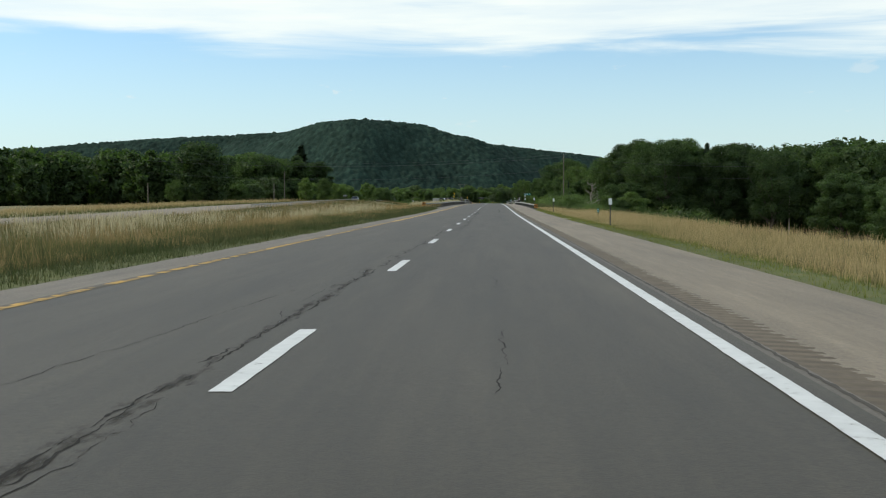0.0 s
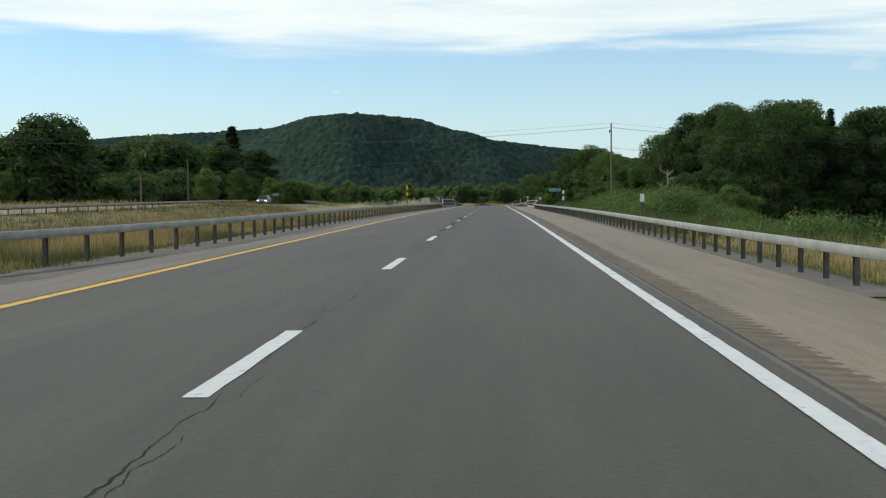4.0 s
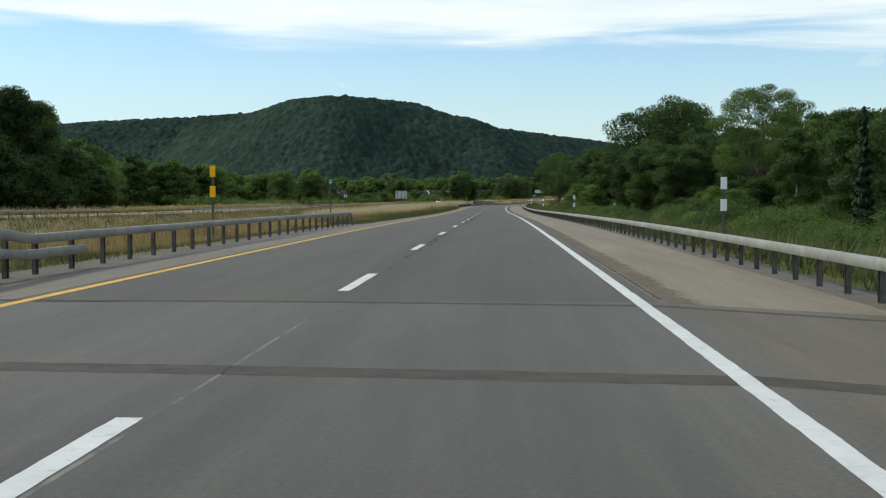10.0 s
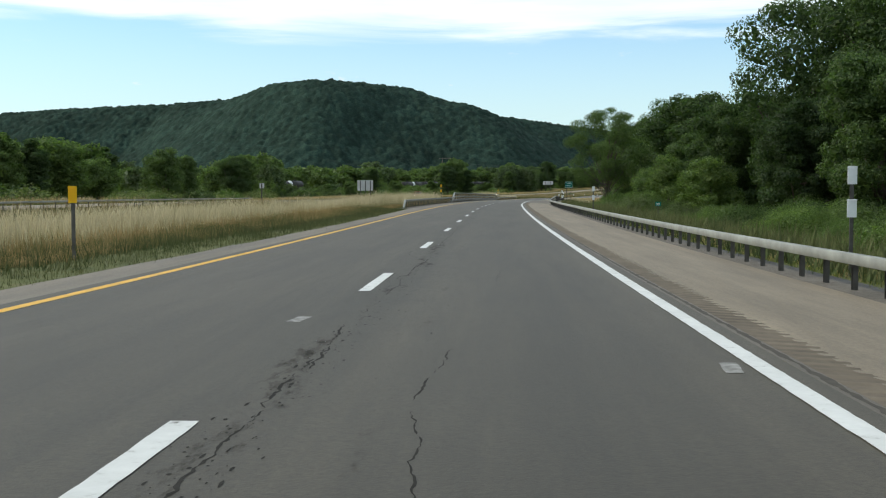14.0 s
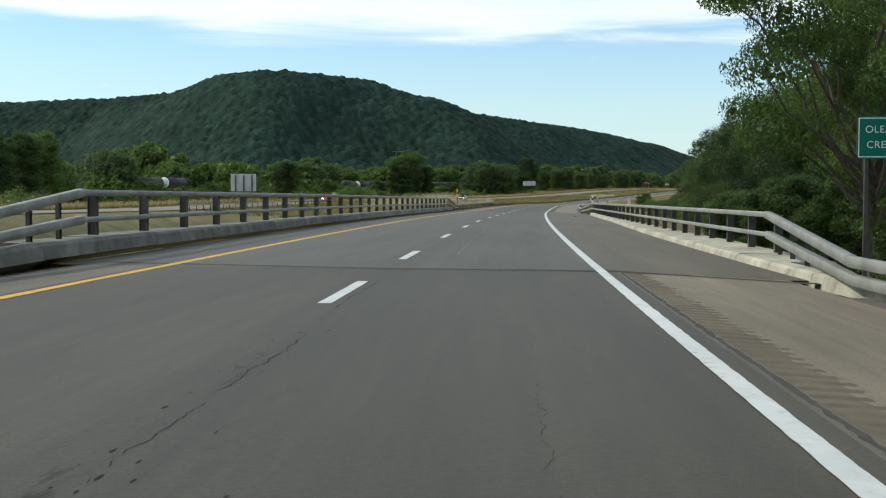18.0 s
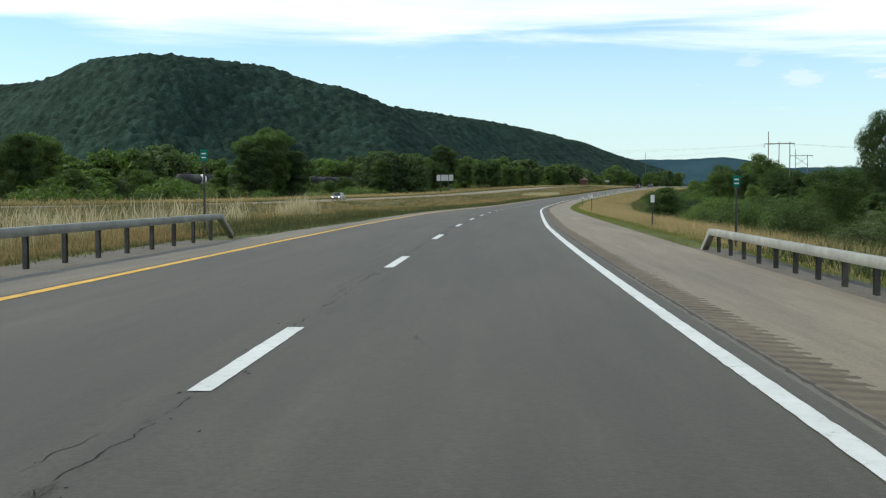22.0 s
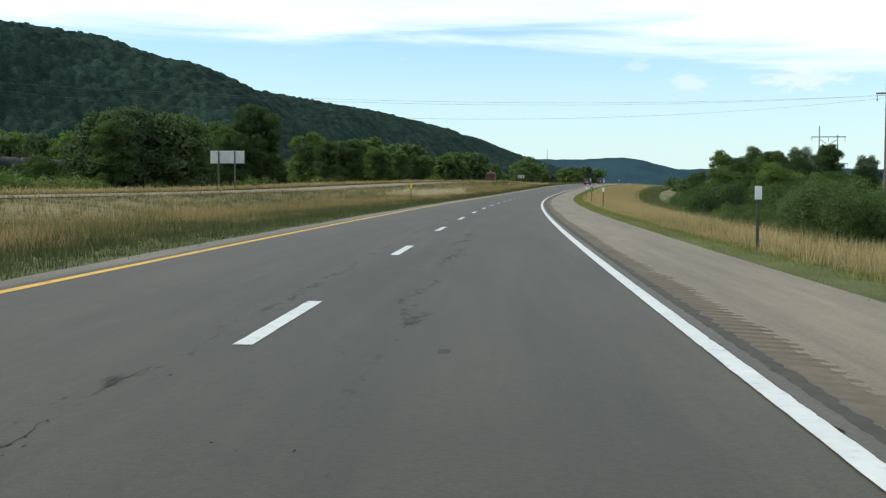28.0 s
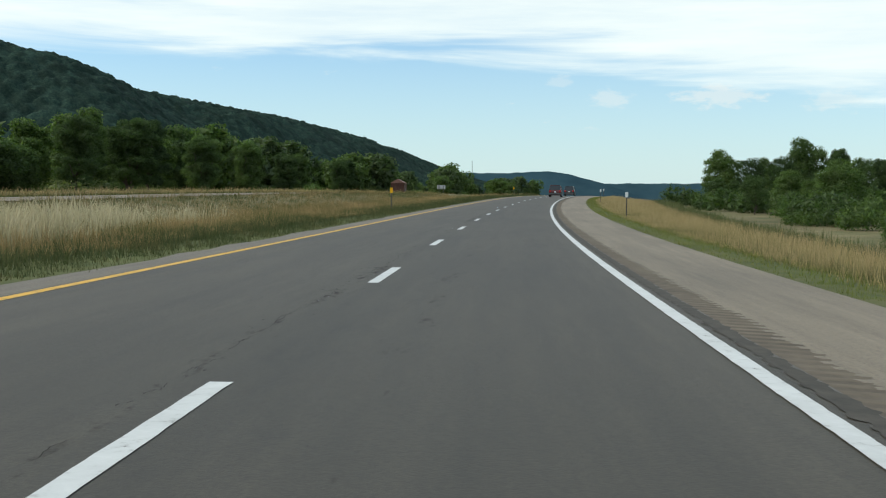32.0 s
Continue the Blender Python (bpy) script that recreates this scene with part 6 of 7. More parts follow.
def plant_right():
    g = np.random.default_rng(51)
    # the wood beyond the side road
    for s, u, h in ((395, 41, 23), (404, 44, 22), (388, 48, 26), (372, 50, 26.5), (380, 56, 26.5), (360, 50, 26), (432, 54, 24), (444, 60, 25), (415, 56, 25), (352, 54, 27), (362, 58, 27), (374, 62, 27), (352, 70, 26), (366, 78, 26), (345, 84, 25), (360, 95, 26), (349, 104, 25), (340, 118, 25), (356, 122, 25), (412, 38, 15), (398, 56, 20), (388, 70, 24),
                    (352, 37, 12), (346, 44, 13)):
        plant("ash" if g.random() < 0.6 else "oak", s, u, h * g.uniform(0.95, 1.05), wide=g.uniform(0.95, 1.2), g=g)
    for k in range(26):
        plant(g.choice(["far_e", "far_d", "far_e"]), g.uniform(356, 400), g.uniform(84, 190), g.uniform(20, 27), wide=1.15, g=g)
    for k in range(34):
        plant("far_e" if g.random() < 0.7 else "far_d", g.uniform(345, 460), g.uniform(70, 190), g.uniform(20, 27), wide=1.15, g=g)
    plant("spruce", 372, 70, 25.2, wide=0.8, g=g)
    plant("dead", 312, 28, 12, g=g)
    for s, u, h in ((215, 79, 11.5), (235, 84, 13), (252, 88, 15), (268, 82, 16), (240, 96, 15)):
        plant("ash", s, u, h, wide=1.35, g=g)
    # dark young growth that closes the wood's foot
    for k in range(34):
        u = 42 + 2.9 * k + g.normal(0, 0.8)
        plant("ash", 350 + 5 * (u > 80) + g.uniform(0, 5), u, g.uniform(5.5, 9.5), wide=g.uniform(1.4, 1.8), g=g)
    # low growth along the wood's foot
    for k in range(22):
        t = 0.42 * g.random()
        plant(g.choice(["shrub_a", "shrub_a", "shrub_c"]), 352 - 130 * t + g.normal(0, 4), 33 + 44 * t + g.normal(0, 3), g.uniform(4.0, 7.5), wide=g.uniform(1.0, 1.4), g=g)
    plant("small", 140, 29.5, 4.3, wide=0.75, g=g)
    # brush along the first guardrail
    for k in range(52):
        s = g.uniform(178, 300)
        u = 15 + abs(g.normal(0, 9)) + max(0, (230 - s) * 0.12)
        plant(g.choice(["shrub_a", "shrub_a", "shrub_a", "shrub_c"]), s, u, g.uniform(3.0, 5.6), wide=g.uniform(1.0, 1.5), g=g)
    for s, u, h in ((345, 21, 8.5), (352, 24, 10), (340, 27, 9), (358, 20, 7.5), (366, 25, 9), (330, 33, 9), (322, 40, 10), (312, 36, 8)):
        plant("small" if g.random() < 0.5 else "ash", s, u, h, wide=1.25, g=g)
    # vines and brush beyond the overpass, then young wood
    for k in range(70):
        s = g.uniform(350, 620)
        u = 16.5 + abs(g.normal(0, 5.0))
        plant(g.choice(["shrub_b", "shrub_b", "shrub_a", "shrub_c"]), s, u, g.uniform(1.5, 3.2), wide=g.uniform(0.9, 1.5), g=g)
    for k in range(16):
        plant("shrub_b", g.uniform(385, 425), g.uniform(18, 27), g.uniform(2.6, 4.2), wide=1.4, g=g)
    for s, u, h in ((418, 34, 13), (432, 36, 12), (446, 38, 14), (458, 34, 13), (470, 40, 15), (500, 42, 14), (514, 40, 16), (520, 48, 20), (508, 52, 19), (492, 50, 18), (528, 44, 18), (536, 34, 15), (546, 40, 18), (478, 46, 14), (462, 44, 13), (440, 48, 15), (424, 46, 16)):
        plant("poplar" if g.random() < 0.5 else "ash", s, u, h, wide=g.uniform(1.0, 1.25), g=g)
    plant("walnut", 487, 37, 20.5, wide=0.8, g=g)
    plant("spruce", 420, 29, 11.5, wide=0.5, g=g)
    for s, u, h in ((484, 31, 6.5), (490, 34, 7.5), (478, 35, 8), (496, 31, 6), (470, 30, 6)):
        plant("small" if h < 7 else "ash", s, u, h, wide=1.3, g=g)
    for s, u, h in ((586, 33, 27), (592, 43, 28), (580, 40, 28.5), (570, 48, 19), (600, 50, 22)):
        plant("oak", s, u, h, wide=g.uniform(0.95, 1.1), g=g)
    for s, u, h in ((558, 31, 16), (566, 36, 17), (575, 29, 14), (602, 27, 17), (611, 31, 18), (618, 26, 15), (606, 40, 20), (622, 37, 19), (633, 27, 22)):
        plant("ash", s, u, h, wide=g.uniform(1.0, 1.2), g=g)
    for s, u, h in ((584, 22, 8), (596, 20, 8.5), (606, 19.5, 7.5), (614, 20, 8)):
        plant("small", s, u, h, wide=1.15, g=g)
    # by the creek
    plant("walnut", 650, 16.2, 21.0, wide=0.70, g=g)
    plant("walnut", 661, 21, 19.5, wide=0.95, g=g)
    plant("oak", 640, 25.0, 22, wide=0.85, g=g)
    for k in range(16):
        plant(g.choice(["shrub_b", "shrub_a", "shrub_c"]), g.uniform(584, 642), g.uniform(14, 21), g.uniform(1.8, 3.4), wide=1.2, g=g)
    for k in range(16):
        plant("shrub_b" if k % 2 else "shrub_a", g.uniform(588, 640), g.uniform(12.2, 16.5), g.uniform(1.3, 2.3), wide=1.3, g=g)
    for k in range(22):
        plant("shrub_a" if k % 3 else "shrub_b", g.uniform(420, 560), g.uniform(20, 36), g.uniform(2.6, 4.6), wide=1.3, g=g)
    for s, u, h in ((731, 28.5, 17.2), (744, 34.5, 20), (714, 38, 14), (734, 22.5, 10)):
        plant("willow", s, u, h, wide=g.uniform(0.95, 1.1), g=g)
    for s, u, h in ((660, 25, 13), (668, 22, 11), (656, 20, 8.5), (672, 27, 13)):
        plant("maple", s, u, h, wide=1.25, g=g)
    for s, u, h in ((684, 20, 9), (674, 24, 11), (664, 19, 8), (700, 19, 8)):
        plant("ash", s, u, h, wide=1.3, g=g)
    for s, u, h in ((761, 28.5, 16.0), (766, 24, 9.5), (792, 28.5, 16.0), (786, 36, 17.5), (798, 37, 18), (740, 33, 14), (808, 43, 18), (782, 46, 17)):
        plant("ash" if g.random() < 0.7 else "oak", s, u, h, wide=g.uniform(0.95, 1.15), g=g)
    for s, u, h in ((880, 43.5, 15.0), (832, 36, 13.5), (826, 41, 14.5)):
        plant("oak", s, u, h, wide=0.85, g=g)
    plant("small", 888, 18.5, 4.6, wide=1.3, g=g)
    # brush in the low ground along the curve
    for k in range(270):
        s = 762 + 620 * g.random()
        u = 22 + abs(g.normal(0, 14)) + 2.5 * math.sin(s / 37.0) - 2 * (960 < s < 1050) + 3 * (s > 1090)
        kind = g.choice(["shrub_a", "shrub_d", "shrub_a", "shrub_b"] if math.sin(s / 11.0) + math.sin(s / 29.0 + u / 9.0) > -0.3 else ["shrub_d", "shrub_d", "shrub_c"])
        plant(kind, s, max(u, 19.0), g.uniform(1.6, 4.0) + 1.2 * (g.random() < 0.15), wide=g.uniform(0.8, 1.5), g=g)
    for k in range(34):
        plant(g.choice(["small", "ash", "small", "oak"]), g.uniform(800, 1400), 30 + abs(g.normal(0, 16)), g.uniform(4.5, 7.5), wide=g.uniform(0.9, 1.4), g=g)
    for s, u, h in ((967, 34, 10.0), (962, 38, 8.5), (986, 46, 10), (992, 52, 9), (1000, 45, 13), (1020, 58, 9), (1046, 52, 8.5), (1090, 60, 9), (1160, 40, 10.5), (1166, 46, 11.5), (1172, 52, 12), (1178, 60, 10), (1238, 50, 10), (1330, 47, 14.5), (1338, 55, 13), (1322, 42, 11), (1350, 62, 11), (1424, 34, 16), (1418, 42, 14), (1432, 47, 14),
                    (1400, 52, 12), (1450, 60, 12), (1380, 60, 10), (930, 58, 9), (890, 60, 27), (898, 66, 28), (906, 73, 28), (1275, 52, 9)):
        plant(g.choice(["small", "ash", "oak", "ash"]), s, u, h, wide=g.uniform(0.75, 1.05), g=g)
    for k in range(120):
        plant(g.choice(["shrub_a", "shrub_d", "shrub_d", "shrub_c"]), g.uniform(840, 1480), 38 + abs(g.normal(0, 42)), g.uniform(2.4, 5.0), wide=g.uniform(1.1, 1.8), g=g)
    for k in range(60):
        s = g.uniform(840, 1800)
        plant(g.choice(["far_a", "far_b", "far_c"]), s, g.uniform(75, 260) + max(0, (s - 1500) * 0.05), g.uniform(6, 11), wide=1.3, g=g)


def plant_left():
    g = np.random.default_rng(52)
    # the wood across the far carriageway
    for k in range(84):
        s = g.uniform(390, 555)
        u = -g.uniform(84, 200) - max(0, (470 - s)) * 0.15
        plant(g.choice(["far_e", "far_e", "far_d"]), s, u, g.uniform(19, 22), wide=1.25, g=g)
    for k in range(46):
        s = g.uniform(300, 470)
        u = -g.uniform(150, 260)
        plant(g.choice(["far_e", "far_d"]), s, u, g.uniform(16, 20), wide=1.2, g=g)
    for k in range(40):
        s = g.uniform(395, 590)
        plant("far_e" if g.random() < 0.8 else "far_c", s, -g.uniform(72, 100) - max(0, (470 - s)) * 0.22, g.uniform(7, 13), wide=1.4, g=g)
    plant("spruce", 501, -82, 27.5, wide=1.5, g=g)
    for s, u, h in ((508, -90, 22), (494, -92, 22.5), (500, -97, 23), (486, -88, 20)):
        plant("ash", s, u, h, wide=1.2, g=g)
    for s, u, h in ((398, -57.4, 9.6), (384, -61.5, 9.3), (386, -99, 9.5), (378, -104, 9), (453, -60, 9.5), (470, -63, 9), (518, -77, 22), (530, -82, 21), (545, -86, 22), (556, -94, 22), (572, -100, 22), (586, -108, 20), (486, -98, 23), (478, -106, 22), (492, -112, 24)):
        plant("small" if h < 12 else "ash", s, u, h, wide=0.9 if h < 12 else 1.15, g=g)
    for k in range(18):
        plant("far_e" if k % 3 else "far_d", 470 + g.uniform(-9, 9), -84 - 8.5 * k + g.normal(0, 2), g.uniform(21, 25), wide=1.25, g=g)
    for k in range(46):
        plant("far_a" if k % 2 else "far_d", g.uniform(590, 770), -g.uniform(98, 160), g.uniform(11, 15.5), wide=1.3, g=g)
    plant("small", 700, -74, 12, wide=1.0, g=g)
    plant("shrub_a", 330, -26, 3.0, wide=1.2, g=g)
    plant("shrub_a", 345, -22, 2.4, wide=1.2, g=g)
    # the belt along the valley
    for k in range(300):
        s = g.uniform(590, 1900)
        near = 96 if s < 1130 else 74
        if 690 < s < 830:
            near = 118
        u = -near - abs(g.normal(0, 1)) * 85
        if 860 < s < 1215 and -124 < u < -101:
            u -= 24
        plant(g.choice(["far_a", "far_b", "far_c", "far_b", "far_b"]), s, u, g.uniform(10, 18), wide=g.uniform(1.0, 1.35), g=g)
    for s, u, h in ((712, -77, 7), (1015, -76, 16), (1028, -80, 18.5), (1038, -73, 14), (920, -84, 13), (935, -88, 14), (1204, -71, 20.5), (1196, -76, 15), (1180, -68, 13), (1242, -66, 12.5), (1252, -70, 13), (1262, -67, 13.5), (1275, -70, 14), (1290, -66, 12), (1305, -72, 13), (1320, -68, 12.5), (1335, -74, 12),
                    (1165, -72, 9), (1350, -70, 11), (1372, -74, 12), (1395, -70, 11), (1420, -76, 12), (1450, -72, 11), (1150, -80, 14)):
        plant("small" if h < 10 else g.choice(["maple", "maple", "ash"]), s, u, h, wide=g.uniform(1.0, 1.25), g=g)
    for k in range(46):
        s = g.uniform(800, 1330)
        plant(g.choice(["small", "small", "far_b", "shrub_b"]), s, -g.uniform(80, 99), g.uniform(3.5, 8.0), wide=g.uniform(1.1, 1.5), g=g)
    plant("maple", 1033, -77, 20.5, wide=1.05, g=g)
    for s, u, h in ((772, -84, 13.0), (787, -87, 13.5), (799, -90, 14.5), (812, -97, 15), (758, -92, 13)):
        plant("maple", s, u, h, wide=1.15, g=g)
    for k in range(60):
        s = 856 + 6.0 * k + g.normal(0, 1.5)
        kind = g.choice(["shrub_b", "shrub_a", "small", "far_c"])
        plant(kind, s, -101.5 + g.normal(0, 0.7), g.uniform(4.2, 5.6) * (1.0 if kind.startswith("shrub") else 1.15), wide=g.uniform(1.1, 1.5), g=g)
    # taller ranks behind, up the hill's foot
    for k in range(130):
        plant(g.choice(["far_b", "far_c", "far_a", "far_b"]), g.uniform(820, 1800), -g.uniform(150, 330), g.uniform(15, 22), wide=g.uniform(1.0, 1.3), g=g)
    for k in range(70):
        s = g.uniform(600, 1500)
        plant(g.choice(["shrub_a", "shrub_c", "shrub_b"]), s, -g.uniform(66, 84), g.uniform(2.2, 4.2), wide=g.uniform(1.2, 1.8), g=g)


plant_right()
plant_left()


# ---- the wooded hill ----


def far_woods():
    """The trees too far off to tell apart singly, by material: leaf clumps over lobes, joined."""
    sets = {}
    for kind, p, k, wide, turn in WOODS:
        root = MODELS[kind][0]
        crown = [c for c in root.children if c.name.startswith(("crown", "foliage"))][0]
        sets.setdefault(kind, []).append((p, k, wide, turn, crown))
    for kind, rows in sets.items():
        me = rows[0][4].data
        co = np.zeros(len(me.vertices) * 3, np.float32)
        me.vertices.foreach_get("co", co)
        every, grow = (22, 3.0) if kind.startswith("shrub") else (5, 1.75)
        leaf = co.reshape(-1, 4, 3)[::every]
        mid = leaf.mean(1, keepdims=True)
        co = (mid + (leaf - mid) * grow).reshape(-1, 3)
        n = len(co)
        f = np.arange(n).reshape(-1, 4)
        vs, fs = [], []
        for i, (p, k, wide, turn, _c) in enumerate(rows):
            c, d = math.cos(turn), math.sin(turn)
            q = co * np.array([k * wide, k * wide, k])
            vs.append(np.stack([q[:, 0] * c - q[:, 1] * d + p.x, q[:, 0] * d + q[:, 1] * c + p.y, q[:, 2] + p.z], -1))
            fs.append(f + i * n)
        tagged(mesh_ob("far_woods", np.concatenate(vs), np.concatenate(fs), me.materials[0]), "belt of distant dark green woodland in the valley", "woods", kind="stuff")


far_woods()


def road_clear(x, y):
    """How far places lie from the highway."""
    rs = np.arange(300, 3000, 20.0)
    rx, ry, rz = road_np(rs, np.zeros(len(rs)))
    return np.min(np.hypot(x[:, None] - rx, y[:, None] - ry), axis=1)


LEAF_LEVEL = 6.0


def hill_forest():
    """The closed roof of the hill's forest: a dome for every crown, the highest one at each place."""
    g = np.random.default_rng(60)
    step, cell = 2.35, 5.8
    xs, ys = np.arange(-1180, 861, step), np.arange(1560, 3761, step)
    X, Y = np.meshgrid(xs, ys, indexing="ij")
    H = hill_height(X, Y)
    d = np.hypot(X - 100, Y - 600)
    ahead = hill_height(X + (100 - X) / d * 60, Y + (600 - Y) / d * 60)
    seen = (H > 1.5) & (ahead < H + 45.0)
    X, Y = X + g.uniform(-0.8, 0.8, X.shape), Y + g.uniform(-0.8, 0.8, X.shape)
    n, m = int(2100 / cell) + 4, int(2260 / cell) + 4
    cx, cy = (np.arange(n)[:, None] + g.uniform(0.05, 0.95, (n, m))) * cell - 1190, (np.arange(m)[None] + g.uniform(0.05, 0.95, (n, m))) * cell + 1550
    rad, top, tone = g.uniform(2.7, 5.0, (n, m)), g.normal(0, 0.8, (n, m)), g.random((n, m))
    a, b = ((X + 1190) / cell).astype(int), ((Y - 1550) / cell).astype(int)
    best, hue = np.full(X.shape, -1.6), np.full(X.shape, 0.3)
    for da in (-1, 0, 1):
        for db in (-1, 0, 1):
            k = (np.clip(a + da, 0, n - 1), np.clip(b + db, 0, m - 1))
            q = np.hypot(X - cx[k], Y - cy[k]) / rad[k]
            z = top[k] + rad[k] * 0.80 * np.sqrt(np.maximum(1.02 - q * q, 0.0)) - 2.4
            hit = (q < 1.0) & (z > best)
            best, hue = np.where(hit, z, best), np.where(hit, tone[k], hue)
    Z = H + LEAF_LEVEL + best + g.normal(0, 0.22, X.shape)
    n, m = X.shape
    i = np.arange(n * m).reshape(n, m)
    f = np.stack([i[:-1, :-1], i[1:, :-1], i[1:, 1:], i[:-1, 1:]], -1).reshape(-1, 4)
    coarse = (np.arange(0, n, 16), np.arange(0, m, 16))
    clear = road_clear(X[np.ix_(*coarse)].ravel(), Y[np.ix_(*coarse)].ravel()).reshape(len(coarse[0]), -1) > 165
    clear = np.repeat(np.repeat(clear, 16, 0), 16, 1)[:n, :m]
    keep = (seen & clear).ravel()[f].all(1)
    f = f[keep]
    used = np.unique(f)
    back = np.zeros(n * m, int)
    back[used] = np.arange(len(used))
    ob = mesh_ob("hill_forest", np.stack([X, Y, Z], -1).reshape(-1, 3)[used], back[f], HAZED_HILL_GREEN, None, True)
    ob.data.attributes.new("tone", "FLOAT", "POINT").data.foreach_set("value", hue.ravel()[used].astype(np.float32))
    tagged(ob, "dense hazed dark green forest covering the long hill", "forest", kind="stuff")


hill_forest()


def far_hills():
    """Two wooded hills at the valley's end, blue haze put into their colour: metres along the crest and its height."""
    for x0, y0, crest, label in ((1400, 4740, [(-1100, 20), (-700, 62), (-450, 102), (-256, 117), (-109, 115), (0, 123), (90, 117), (172, 94), (230, 78), (330, 40)], "distant wooded hill coloured haze-blue at the valley end"),
                                 (1570, 5210, [(0, 60), (200, 92), (480, 94), (800, 98), (1300, 84), (1700, 96), (2300, 60), (2800, 30)], "low distant ridge coloured haze-blue at the valley end")):
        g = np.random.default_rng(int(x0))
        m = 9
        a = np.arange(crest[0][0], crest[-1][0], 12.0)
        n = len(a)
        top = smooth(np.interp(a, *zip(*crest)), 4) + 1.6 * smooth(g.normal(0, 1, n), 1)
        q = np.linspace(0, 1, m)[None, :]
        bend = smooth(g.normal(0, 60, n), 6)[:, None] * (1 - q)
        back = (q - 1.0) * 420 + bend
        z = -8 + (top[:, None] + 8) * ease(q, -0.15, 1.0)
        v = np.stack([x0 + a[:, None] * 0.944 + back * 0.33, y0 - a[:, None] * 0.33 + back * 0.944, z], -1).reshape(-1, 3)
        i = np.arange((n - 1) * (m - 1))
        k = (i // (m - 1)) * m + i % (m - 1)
        tagged(mesh_ob("backdrop_hill", v, np.stack([k, k + m, k + m + 1, k + 1], -1), HAZED_HILL_BLUE, None, True), label, "hill", kind="structure")


far_hills()

# ---- grass ----


def blades(name, places, height, width, count, material, label, seed, lean=0.35, spread=0.22, plume=False):
    """Tufts of bending blades at places (s, u); the tip layer runs from 0 at the foot to 1 at the end."""
    g = np.random.default_rng(seed)
    s, u = places
    x, y, z = ground_z(s, u)
    n = len(s)
    tuft = g.uniform(0.65, 1.25, n)
    foot = np.stack([x, y, z - 0.03], -1)
    k = count
    foot = np.repeat(foot, k, 0) + np.concatenate([g.normal(0, spread, (n * k, 2)), np.zeros((n * k, 1))], 1)
    hgt = (np.repeat(tuft * height if np.isscalar(height) else tuft * height, k) * g.uniform(0.6, 1.15, n * k))[:, None]
    a = g.uniform(0, 2 * np.pi, n * k)
    out = np.stack([np.cos(a), np.sin(a), 0 * a], -1)
    side = np.stack([-np.sin(a + g.normal(0, 0.6, n * k)), np.cos(a), 0 * a], -1)
    w = width * g.uniform(0.6, 1.4, (n * k, 1))
    bend = g.uniform(0.1, lean, (n * k, 1))
    up = np.array([0, 0, 1.0])
    tip = foot + up * hgt + out * hgt * bend
    if plume:
        # a thin stem that opens into a feathery head
        head = foot + up * hgt * 0.74 + out * hgt * bend * 0.45
        v = np.stack([foot, head - side * w, tip, head + side * w], 1).reshape(-1, 3)
        tips = np.array([0, 0.8, 1.0, 0.8], np.float32)
    else:
        v = np.stack([foot - side * w * 0.6, foot + side * w * 0.6, tip], 1).reshape(-1, 3)
        tips = np.array([0, 0, 1.0], np.float32)
    f = np.arange(len(v)).reshape(n * k, -1)
    ob = mesh_ob(name, v, f, material)
    at = ob.data.attributes.new("tip", "FLOAT", "POINT")
    at.data.foreach_set("value", np.tile(tips, n * k))
    return tagged(ob, label, "grass", kind="stuff")


def sown(s0, s1, u0, u1, density, g, falloff=0.0):
    """Random places, thinning out away from the road."""
    n = int((s1 - s0) * abs(u1 - u0) * density)
    s = g.uniform(s0, s1, n)
    t = g.random(n)
    if falloff:
        t = t ** (1 + falloff)
    u = u0 + (u1 - u0) * t
    keep = np.ones(n, bool)
    for a, b in BRIDGES:
        keep &= ~((s > a - 0.5) & (s < b + 0.5))
    return s[keep], u[keep]


def railed(s, spans):
    r = np.zeros(len(s), bool)
    for a, b in spans:
        r |= (s > a) & (s < b)
    return r


